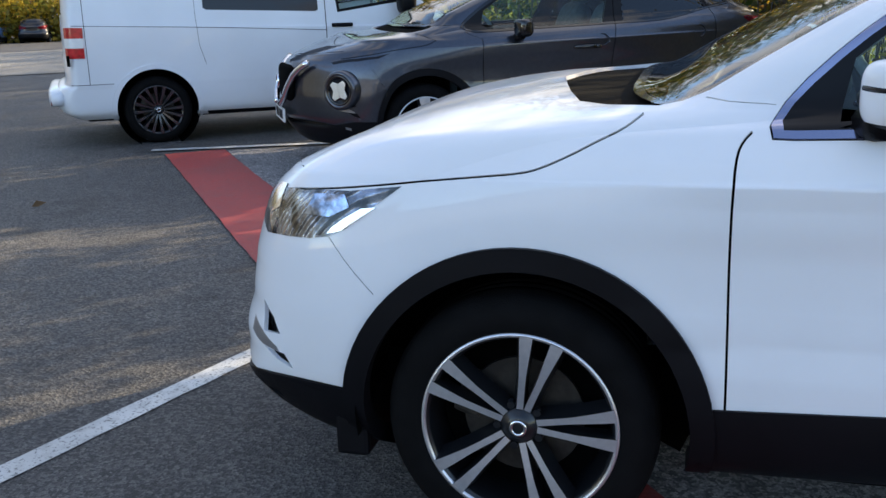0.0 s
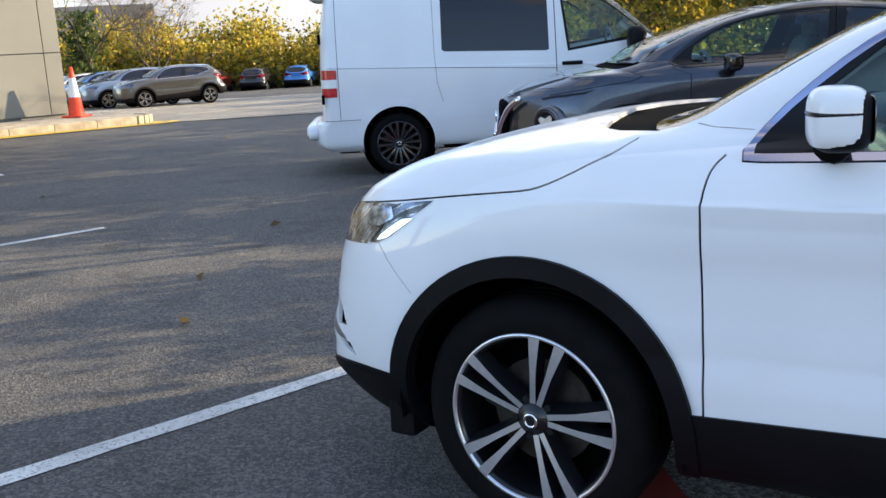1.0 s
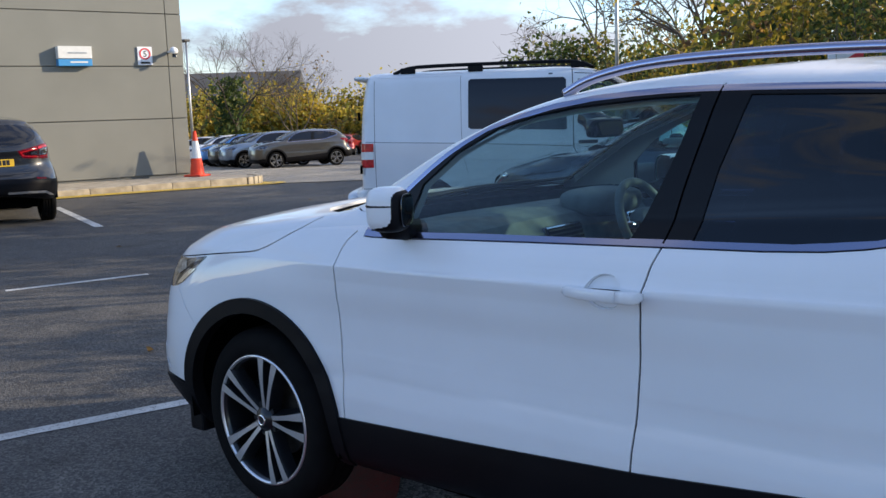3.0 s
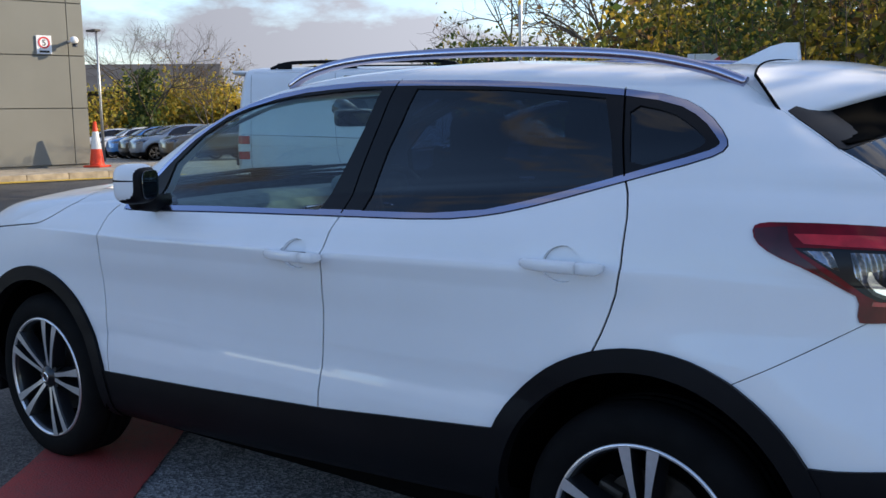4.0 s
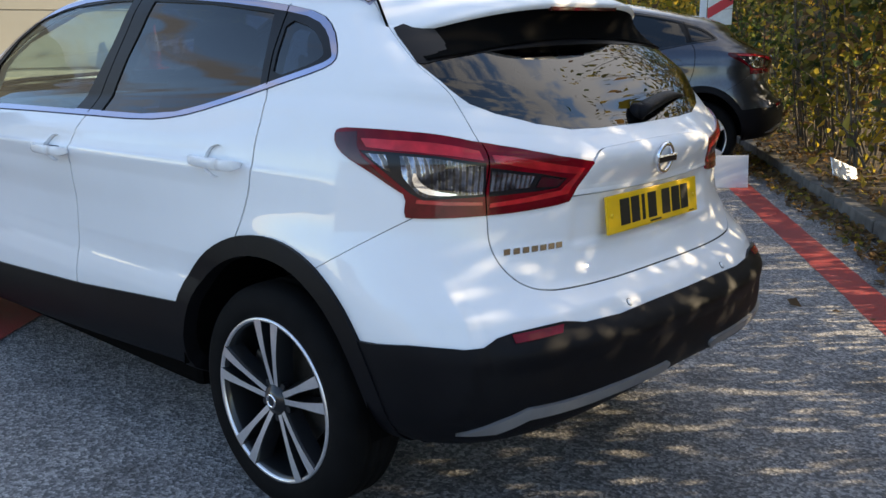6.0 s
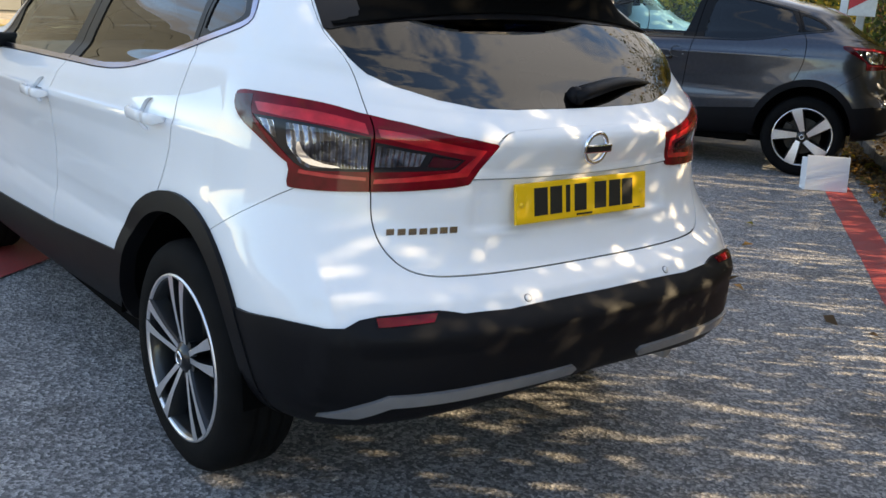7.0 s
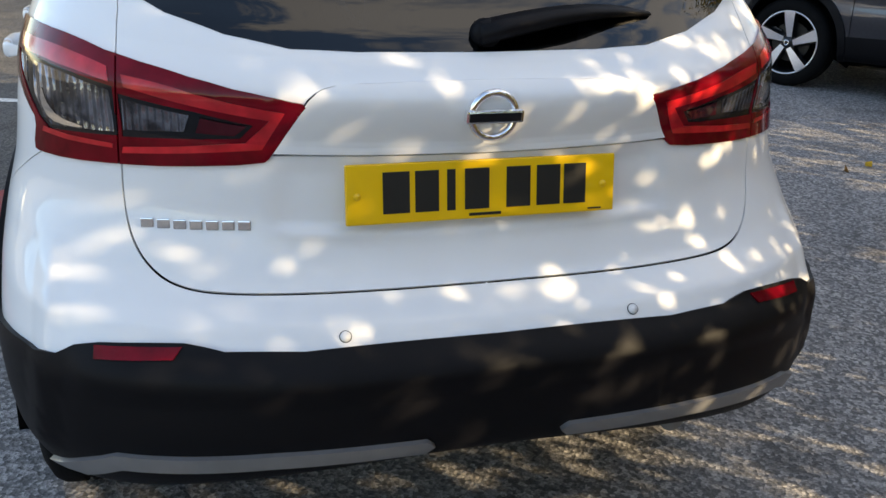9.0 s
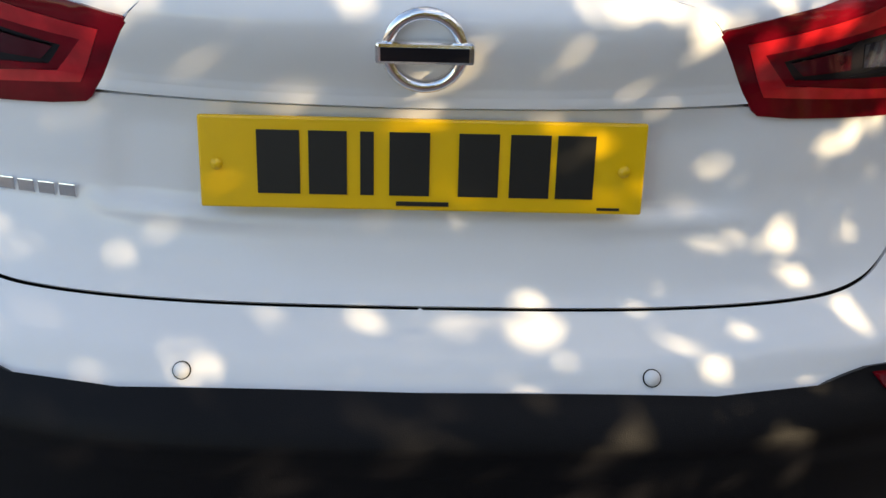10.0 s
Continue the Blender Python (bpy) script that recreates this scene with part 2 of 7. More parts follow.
def asphalt_material(name, dark, light, chip, seed=0.0):
    """Bitumen with stone chips, patchy wear and darker stains."""
    m = bpy.data.materials.new(name)
    m.use_nodes = True
    nt = m.node_tree
    p = nt.nodes["Principled BSDF"]
    co = nt.nodes.new("ShaderNodeTexCoord")

    def ramp(src, lo, hi, c0, c1):
        r = nt.nodes.new("ShaderNodeValToRGB")
        r.color_ramp.elements[0].position, r.color_ramp.elements[1].position = lo, hi
        r.color_ramp.elements[0].color, r.color_ramp.elements[1].color = (*c0, 1), (*c1, 1)
        nt.links.new(src, r.inputs[0])
        return r.outputs[0]

    def tex(scale, detail, rough=0.5):
        n = nt.nodes.new("ShaderNodeTexNoise")
        n.inputs["Scale"].default_value, n.inputs["Detail"].default_value, n.inputs["Roughness"].default_value = scale, detail, rough
        nt.links.new(co.outputs["Object"], n.inputs["Vector"])
        return n.outputs["Fac"]

    def times(a, b):
        mu = nt.nodes.new("ShaderNodeMixRGB")
        mu.blend_type, mu.inputs[0].default_value = "MULTIPLY", 1.0
        nt.links.new(a, mu.inputs[1])
        nt.links.new(b, mu.inputs[2])
        return mu.outputs[0]
    vo = nt.nodes.new("ShaderNodeTexVoronoi")
    vo.inputs["Scale"].default_value = chip
    nt.links.new(co.outputs["Object"], vo.inputs["Vector"])
    sep = nt.nodes.new("ShaderNodeSeparateColor")
    nt.links.new(vo.outputs["Color"], sep.inputs[0])
    fine = tex(160, 4, 0.7)
    base = ramp(tex(0.4 + seed, 5), 0.32, 0.72, dark, light)
    chips = ramp(sep.outputs[0], 0.25, 1.0, (0.55, 0.55, 0.56), (1.95, 1.9, 1.85))
    grit = ramp(fine, 0.36, 0.66, (0.55, 0.55, 0.55), (1.5, 1.48, 1.45))
    stain = ramp(tex(2.3, 7, 0.6), 0.54, 0.68, (1, 1, 1), (0.62, 0.61, 0.60))
    pale = ramp(tex(5.5, 5, 0.6), 0.56, 0.75, (1, 1, 1), (1.45, 1.42, 1.36))
    col = times(times(times(times(base, chips), grit), stain), pale)
    nt.links.new(col, p.inputs["Base Color"])
    p.inputs["Roughness"].default_value = 0.74
    bp = nt.nodes.new("ShaderNodeBump")
    bp.inputs["Strength"].default_value, bp.inputs["Distance"].default_value = 0.9, 0.006
    add = nt.nodes.new("ShaderNodeMath")
    nt.links.new(vo.outputs["Distance"], add.inputs[0])
    nt.links.new(fine, add.inputs[1])
    nt.links.new(add.outputs[0], bp.inputs["Height"])
    nt.links.new(bp.outputs[0], p.inputs["Normal"])
    return m


def paint_material(name, color, wear):
    """Road paint worn through to the stones in small chips and in broad patches."""
    m = material(name, color, 0.6, bump=0.4, bump_scale=120)
    nt = m.node_tree
    co = nt.nodes.new("ShaderNodeTexCoord")
    facs = []
    for scale, lo, hi in ((85, 0.36, 0.44), (1.7, 0.30, 0.62), (14, 0.30, 0.52)):
        n, r = nt.nodes.new("ShaderNodeTexNoise"), nt.nodes.new("ShaderNodeMapRange")
        n.inputs["Scale"].default_value, n.inputs["Detail"].default_value = scale, 5
        r.inputs["From Min"].default_value, r.inputs["From Max"].default_value, r.inputs["To Min"].default_value = lo, hi, 1 - wear
        nt.links.new(co.outputs["Object"], n.inputs["Vector"])
        nt.links.new(n.outputs["Fac"], r.inputs["Value"])
        facs.append(r.outputs[0])
        wear *= 0.6
    for f in facs[1:]:
        mu = nt.nodes.new("ShaderNodeMath")
        mu.operation = "MULTIPLY"
        nt.links.new(facs[0], mu.inputs[0])
        nt.links.new(f, mu.inputs[1])
        facs[0] = mu.outputs[0]
    mx = nt.nodes.new("ShaderNodeMixRGB")
    mx.inputs[1].default_value, mx.inputs[2].default_value = (0.07, 0.07, 0.07, 1), (*color, 1)
    nt.links.new(facs[0], mx.inputs[0])
    nt.links.new(mx.outputs[0], nt.nodes["Principled BSDF"].inputs["Base Color"])
    return m


M["asphalt"] = asphalt_material("worn_asphalt", (0.056, 0.056, 0.058), (0.092, 0.089, 0.085), 95)
M["asphalt_old"] = asphalt_material("older_grey_asphalt", (0.170, 0.172, 0.182), (0.250, 0.250, 0.257), 85, 0.3)
# pale copy of the asphalt: far sunlight is painted into its tones
M["asphalt_sunlit"] = asphalt_material("sunlit_far_asphalt", (0.20, 0.19, 0.17), (0.30, 0.285, 0.255), 60, 0.2)
M["line_white"] = paint_material("white_road_paint", (0.68, 0.68, 0.66), 0.75)
M["line_red"] = paint_material("red_road_paint", (0.40, 0.045, 0.04), 0.5)
M["line_yellow"] = paint_material("yellow_road_paint", (0.75, 0.50, 0.04), 0.4)


# ---- mesh helpers ----
def empty(name, m=None):
    ob = new(name)
    ob.empty_display_size = 0.1
    if m is not None:
        ob.matrix_world = m
    return ob


def mesh_of(name, verts, faces, mats, smooth=False, idx=None, normals=None):
    me = bpy.data.meshes.new(name)
    me.from_pydata([tuple(v) for v in verts], [], [tuple(f) for f in faces])
    for m in (mats if isinstance(mats, (list, tuple)) else [mats]):
        me.materials.append(m)
    if idx is not None:
        me.polygons.foreach_set("material_index", list(idx))
    if smooth:
        me.polygons.foreach_set("use_smooth", [True] * len(me.polygons))
    me.update()
    if normals is not None:
        me.normals_split_custom_set_from_vertices([tuple(n) for n in normals])
    return me


def part(name, bm, mat, parent=None, label="", smooth=False):
    """Link a bmesh (or a ready mesh) as one object under its thing."""
    if isinstance(bm, bmesh.types.BMesh):
        me = bpy.data.meshes.new(name)
        bm.to_mesh(me)
        bm.free()
        me.materials.append(mat)
        if smooth:
            me.polygons.foreach_set("use_smooth", [True] * len(me.polygons))
    else:
        me = bm
    ob = new(name, me)
    if parent is not None:
        ob.parent = parent
    if label:
        tagged(ob, label)
    return ob


def box(lo, hi, bevel=0.0, seg=2):
    bm = bmesh.new()
    bmesh.ops.create_cube(bm, size=1)
    for v in bm.verts:
        v.co = Vector([lo[i] + (v.co[i] + 0.5) * (hi[i] - lo[i]) for i in range(3)])
    if bevel:
        bmesh.ops.bevel(bm, geom=bm.edges[:], offset=bevel, segments=seg, affect="EDGES", profile=0.6)
    return bm


def tube(points, radius, sides=8, cap=True):
    """A tube along points; radius is a number or one for each point."""
    pts = [Vector(p) for p in points]
    rad = radius if isinstance(radius, (list, tuple)) else [radius] * len(pts)
    bm = bmesh.new()
    rows = []
    up = Vector((0, 0, 1))
    for i, p in enumerate(pts):
        d = (pts[min(i + 1, len(pts) - 1)] - pts[max(i - 1, 0)]).normalized()
        a = d.cross(up if abs(d.z) < 0.95 else Vector((1, 0, 0))).normalized()
        b = d.cross(a)
        rows.append([bm.verts.new(p + rad[i] * (math.cos(k * math.tau / sides) * a + math.sin(k * math.tau / sides) * b)) for k in range(sides)])
    for r0, r1 in zip(rows, rows[1:]):
        for k in range(sides):
            bm.faces.new((r0[k], r0[(k + 1) % sides], r1[(k + 1) % sides], r1[k]))
    if cap:
        bm.faces.new(rows[0][::-1])
        bm.faces.new(rows[-1])
    bmesh.ops.recalc_face_normals(bm, faces=bm.faces[:])
    return bm


def lathe(profile, steps=48, axis="y"):
    """Turn (radius, height) pairs round an axis."""
    bm = bmesh.new()
    rows = []
    for r, h in profile:
        row = []
        for k in range(steps):
            a = k * math.tau / steps
            c, s = r * math.cos(a), r * math.sin(a)
            row.append(bm.verts.new((c, h, s) if axis == "y" else (c, s, h)))
        rows.append(row)
    for r0, r1 in zip(rows, rows[1:]):
        for k in range(steps):
            bm.faces.new((r0[k], r0[(k + 1) % steps], r1[(k + 1) % steps], r1[k]))
    bmesh.ops.recalc_face_normals(bm, faces=bm.faces[:])
    return bm


def prism(poly, thick, axis="y", at=0.0, bevel=0.0):
    """A plate from a 2D outline: (x, z) for axis y, (y, z) for x, (x, y) for z."""
    def put(p, h):
        return {"y": (p[0], h, p[1]), "x": (h, p[0], p[1]), "z": (p[0], p[1], h)}[axis]
    bm = bmesh.new()
    a = [bm.verts.new(put(p, at)) for p in poly]
    b = [bm.verts.new(put(p, at + thick)) for p in poly]
    bm.faces.new(a)
    bm.faces.new(b[::-1])
    n = len(poly)
    for i in range(n):
        bm.faces.new((a[i], b[i], b[(i + 1) % n], a[(i + 1) % n]))
    bmesh.ops.recalc_face_normals(bm, faces=bm.faces[:])
    if bevel:
        bmesh.ops.bevel(bm, geom=[e for e in bm.edges], offset=bevel, segments=2, affect="EDGES", profile=0.6)
    return bm


def move(bm, m):
    bmesh.ops.transform(bm, matrix=m, verts=bm.verts[:])
    return bm


# ---- car bodies: rings from sill to roof, each a rounded outline in plan ----
def slope(a, b):
    """Tangent between two steps: their mean, or the harmonic mean where one is far steeper; none at a turning point."""
    same = a * b > 0
    lo, hi = np.minimum(np.abs(a), np.abs(b)), np.maximum(np.abs(a), np.abs(b))
    har = 2 * a * b / np.where(np.abs(a + b) < 1e-12, 1, a + b)
    return np.where(same, np.where(hi < 2.6 * lo, 0.5 * (a + b), np.sign(a) * np.minimum(np.abs(har) * 1.15, 2.2 * lo)), 0.12 * (a + b) * (hi < 0.02))


def ease(u):
    """Even steps round a squarish corner."""
    return 1 - (1 - u) ** 1.7


def corner(pts):
    """Outline given by plain angle shares, in the shell's own s."""
    return np.array([(1 - (1 - s) ** (1 / 1.7) if s < 1 else s, j) for s, j in pts])


class Shell:
    """Surface P(s, j): s 0..3 runs from front centre round the nearside to rear centre (3..6 is the mirror image), j climbs the rings.
    Ring row: zf, za, zb, zr, xf, xr, wf, wm, wr, Lf, nf, Lr, nr."""

    def __init__(self, rings, warp=None):
        self.r = np.array(rings, float)
        self.top = len(rings) - 1
        self.warp = warp
        gs, gj = np.meshgrid(np.linspace(0, 3, 301), np.linspace(0, self.top, self.top * 8 + 1))
        self.gs, self.gj = gs.ravel(), gj.ravel()
        self.gp = self.P(self.gs, self.gj)

    def ring(self, j):
        j = np.clip(np.asarray(j, float), 0, self.top)
        i = np.minimum(j.astype(int), self.top - 1)
        t = (j - i)[:, None]
        r = self.r
        p0, p1, p2, p3 = r[np.maximum(i - 1, 0)], r[i], r[i + 1], r[np.minimum(i + 2, self.top)]
        m1, m2 = slope(p1 - p0, p2 - p1), slope(p2 - p1, p3 - p2)
        return (2 * t ** 3 - 3 * t ** 2 + 1) * p1 + (t ** 3 - 2 * t ** 2 + t) * m1 + (-2 * t ** 3 + 3 * t ** 2) * p2 + (t ** 3 - t ** 2) * m2

    def P(self, s, j):
        s = np.asarray(s, float).copy()
        flip = s > 3
        s[flip] = 6 - s[flip]
        zf, za, zb, zr, xf, xr, wf, wm, wr, Lf, nf, Lr, nr = self.ring(j).T
        x, y, z = np.zeros_like(s), np.zeros_like(s), np.zeros_like(s)
        f, r = s < 1, s > 2
        m = ~f & ~r
        th = ease(np.clip(s, 0, 1)) * math.pi / 2
        c, q = np.clip(np.cos(th), 0, 1) ** (2 / nf), np.clip(np.sin(th), 0, 1) ** (2 / nf)
        b = q ** 2
        x[f], y[f], z[f] = (xf + Lf * (1 - c))[f], (-wf * q)[f], (zf + (za - zf) * b)[f]
        t = np.clip(s - 1, 0, 1)
        hat = np.sin(t * math.pi) ** 1.0
        base = wf + (wr - wf) * (t * t * (3 - 2 * t))
        x0, x1 = xf + Lf, xr - Lr
        x[m], y[m] = (x0 + (x1 - x0) * t)[m], (-(base + (wm - (wf + wr) / 2) * hat))[m]
        z[m] = (za + (zb - za) * t)[m]
        th = ease(np.clip(3 - s, 0, 1)) * math.pi / 2
        c, q = np.clip(np.cos(th), 0, 1) ** (2 / nr), np.clip(np.sin(th), 0, 1) ** (2 / nr)
        b = q ** 2
        x[r], y[r], z[r] = (xr - Lr * (1 - c))[r], (-wr * q)[r], (zr + (zb - zr) * b)[r]
        y[flip] *= -1
        out = np.stack([x, y, z], 1)
        return self.warp(out) if self.warp else out

    def N(self, s, j):
        e = 1e-3
        du = self.P(np.minimum(s + e, 6), j) - self.P(np.maximum(s - e, 0), j)
        dv = self.P(s, np.minimum(j + 0.02, self.top)) - self.P(s, np.maximum(j - 0.02, 0))
        n = np.cross(du, dv)
        n /= np.linalg.norm(n, axis=1)[:, None] + 1e-9
        return n

    def locate(self, kind, pts):
        """Surface coordinates of points: side (x, z), rear or front (y, z), top (x, y), xyz."""
        ax, lim = {"side": ((0, 2), (0.19, 2.844, 0, 17)), "rear": ((1, 2), (2.17, 3, 0, 17)), "front": ((1, 2), (0, 0.83, 0, 9)),
                   "top": ((0, 1), (0, 3, 7.5, 99)), "xyz": ((0, 1, 2), (0, 3, 0, 99))}[kind]
        pts = np.array(pts, float)
        ok = (self.gs >= lim[0]) & (self.gs <= lim[1]) & (self.gj >= lim[2]) & (self.gj <= lim[3])
        cs, cj, cp = self.gs[ok], self.gj[ok], self.gp[ok][:, ax]
        S, J = [], []
        for p in pts:
            k = np.argmin(((cp - p) ** 2).sum(1))
            S.append(cs[k])
            J.append(cj[k])
        S, J = np.array(S), np.array(J)
        for _ in range(20):
            p = self.P(S, J)[:, ax]
            a = (self.P(S + 1e-4, J)[:, ax] - p) / 1e-4
            b = (self.P(S, J + 1e-3)[:, ax] - p) / 1e-3
            res = pts - p
            aa, bb, ab = (a * a).sum(1) + 1e-9, (b * b).sum(1) + 1e-9, (a * b).sum(1)
            ra, rb = (a * res).sum(1), (b * res).sum(1)
            det = aa * bb - ab * ab + 1e-10
            ds, dj = (ra * bb - rb * ab) / det, (rb * aa - ra * ab) / det
            S = np.clip(S + np.clip(ds, -0.03, 0.03), 0, 3)
            J = np.clip(J + np.clip(dj, -0.3, 0.3), 0, self.top)
        return np.stack([S, J], 1)


def trace(sh, kind, pts, close=True, tol=0.0012):
    """Surface coordinates along an outline, with points added where the surface bends between them."""
    pts = np.array(pts, float)
    q = sh.locate(kind, pts)
    for _ in range(4):
        nxt_p, nxt_q = (np.roll(pts, -1, 0), np.roll(q, -1, 0)) if close else (pts[1:], q[1:])
        n = len(nxt_p)
        mid = (pts[:n] + nxt_p) / 2
        qa = (q[:n] + nxt_q) / 2
        qm = sh.locate(kind, mid)
        err = np.linalg.norm(sh.P(qm[:, 0], qm[:, 1]) - sh.P(qa[:, 0], qa[:, 1]), axis=1)
        at = np.nonzero((err > tol) & (err < 0.05))[0]
        if len(at) == 0:
            break
        pts, q = np.insert(pts, at + 1, mid[at], 0), np.insert(q, at + 1, qm[at], 0)
    return q


def dense(pts, step=0.03, close=True, smooth=0):
    pts = [np.array(p, float) for p in pts]
    for _ in range(smooth):
        out = []
        n = len(pts)
        for i in range(n if close else n - 1):
            a, b = pts[i], pts[(i + 1) % n]
            out += [a * 0.75 + b * 0.25, a * 0.25 + b * 0.75]
        if not close:
            out = [pts[0]] + out + [pts[-1]]
        pts = out
    res = []
    n = len(pts)
    for i in range(n if close else n - 1):
        a, b = pts[i], pts[(i + 1) % n]
        k = max(1, int(np.linalg.norm(b - a) / step))
        res += [a + (b - a) * (q / k) for q in range(k)]
    if not close:
        res.append(pts[-1])
    return res


def ribbon(pts, width, smooth=1):
    """A thin closed outline round an open line in a plane."""
    p = np.array(dense(pts, 0.009, False, smooth))
    d = np.gradient(p, axis=0)
    nrm = np.stack([-d[:, 1], d[:, 0]], 1)
    nrm /= np.linalg.norm(nrm, axis=1)[:, None] + 1e-9
    return [*(p + nrm * width / 2), *(p - nrm * width / 2)[::-1]]


def shrink(poly, d):
    p = np.array(poly, float)
    n = len(p)
    area = sum(p[i][0] * p[(i + 1) % n][1] - p[(i + 1) % n][0] * p[i][1] for i in range(n))
    out = []
    for i in range(n):
        a, b, c = p[i - 1], p[i], p[(i + 1) % n]
        e1, e2 = (b - a) / (np.linalg.norm(b - a) + 1e-9), (c - b) / (np.linalg.norm(c - b) + 1e-9)
        n1, n2 = np.array([-e1[1], e1[0]]), np.array([-e2[1], e2[0]])
        m = n1 + n2
        m = m / max(0.5, (m @ n1))
        out.append(b + m * d * (1 if area > 0 else -1))
    return out


def inside(poly, pts):
    x, y = pts[:, 0], pts[:, 1]
    res = np.zeros(len(pts), bool)
    n = len(poly)
    lo, hi = np.min(poly, 0), np.max(poly, 0)
    near = (x >= lo[0]) & (x <= hi[0]) & (y >= lo[1]) & (y <= hi[1])
    xs, ys = x[near], y[near]
    r = np.zeros(len(xs), bool)
    for i in range(n):
        (x1, y1), (x2, y2) = poly[i], poly[(i + 1) % n]
        if y1 != y2:
            r ^= ((y1 > ys) != (y2 > ys)) & (xs < (x2 - x1) * (ys - y1) / (y2 - y1) + x1)
    res[near] = r
    return res


from mathutils.geometry import delaunay_2d_cdt


def cut_shell(shell, regions, ns=(44, 90, 48), per=5):
    """Cut the surface along all outlines. regions: (name, outline in s, j); later ones win. Gives name -> triangles, and the points."""
    KS, KJ = 1.6, 0.1
    col = np.concatenate([np.linspace(0, 1, ns[0])[:-1], np.linspace(1, 2, ns[1])[:-1], np.linspace(2, 3, ns[2])])
    col = np.concatenate([col, 6 - col[::-1][1:]])
    row = np.linspace(0, shell.top, shell.top * per + 1)
    gs, gj = np.meshgrid(col, row)
    pts = [Vector((a * KS, b * KJ)) for a, b in zip(gs.ravel(), gj.ravel())]
    edges, polys = [], []
    for name, poly in regions:
        for side in (0, 1):
            q = np.array(poly)
            if side:
                q = np.stack([6 - q[:, 0], q[:, 1]], 1)
            polys.append((name, q))
            k = len(pts)
            pts += [Vector((a * KS, b * KJ)) for a, b in q]
            edges += [(k + i, k + (i + 1) % len(q)) for i in range(len(q))]
    v, _, f = delaunay_2d_cdt(pts, edges, [], 0, 1e-5, False)[:3]
    uv = np.array([(a.x / KS, a.y / KJ) for a in v])
    tri = np.array([t for t in f if len(t) == 3])
    cen = uv[tri].mean(1)
    owner = np.full(len(tri), -1)
    names = ["body"]
    for name, q in polys:
        if name not in names:
            names.append(name)
        owner[inside(q, cen)] = names.index(name)
    owner[owner < 0] = 0
    return uv, tri, owner, names


def region_mesh(shell, uv, tri, off=0.0, rim=0.012, both=False):
    """Vertices and faces of some triangles, raised by off, with an edge of depth rim turned inwards."""
    used, inv = np.unique(tri, return_inverse=True)
    t = inv.reshape(-1, 3)
    s, j = np.clip(uv[used, 0], 0, 6), uv[used, 1]
    n = shell.N(s, j)
    p = shell.P(s, j) + n * off
    key, inv2 = np.unique(np.round(p, 5), axis=0, return_inverse=True)
    inv2 = inv2.ravel()
    first = np.full(len(key), -1)
    first[inv2[::-1]] = np.arange(len(p))[::-1]
    p, n = p[first], n[first]
    t = inv2[t]
    t = t[(t[:, 0] != t[:, 1]) & (t[:, 1] != t[:, 2]) & (t[:, 0] != t[:, 2])]
    verts, faces, norms = list(p), [tuple(x) for x in t], [tuple(q) for q in n]
    if rim:
        seen = {}
        for a, b, c in t:
            for e in ((a, b), (b, c), (c, a)):
                seen[(min(e), max(e))] = None if (min(e), max(e)) in seen else e
        rimv, low = {}, {}
        for e in seen.values():
            if e is None:
                continue
            for k in e:
                if k not in rimv:
                    rimv[k] = len(verts)
                    verts.append(p[k])
                    low[k] = len(verts)
                    verts.append(p[k] - n[k] * rim)
                    norms += [(0, 0, 0), (0, 0, 0)]
            a, b = e
            faces.append((rimv[b], rimv[a], low[a], low[b]))
    return verts, faces, norms


def components(tri):
    parent = {}

    def find(a):
        while parent.setdefault(a, a) != a:
            parent[a] = parent[parent[a]]
            a = parent[a]
        return a
    for a, b, c in tri:
        ra, rb, rc = find(a), find(b), find(c)
        parent[rb] = ra
        parent[find(rc)] = ra
    return np.array([find(t[0]) for t in tri])


def weld_ids(shell, uv):
    p = np.round(shell.P(np.clip(uv[:, 0], 0, 6), uv[:, 1]), 4)
    return np.unique(p, axis=0, return_inverse=True)[1].ravel()


def arch(cx, cz, r, foot=0.2, n=40, squash=1.0):
    """Wheel-arch outline in side view."""
    pts = [(cx + r * math.cos(math.radians(a)), cz + squash * r * math.sin(math.radians(a))) for a in np.linspace(-12, 192, n)]
    return [(pts[0][0] - 0.02, foot)] + pts + [(pts[-1][0] + 0.02, foot)]


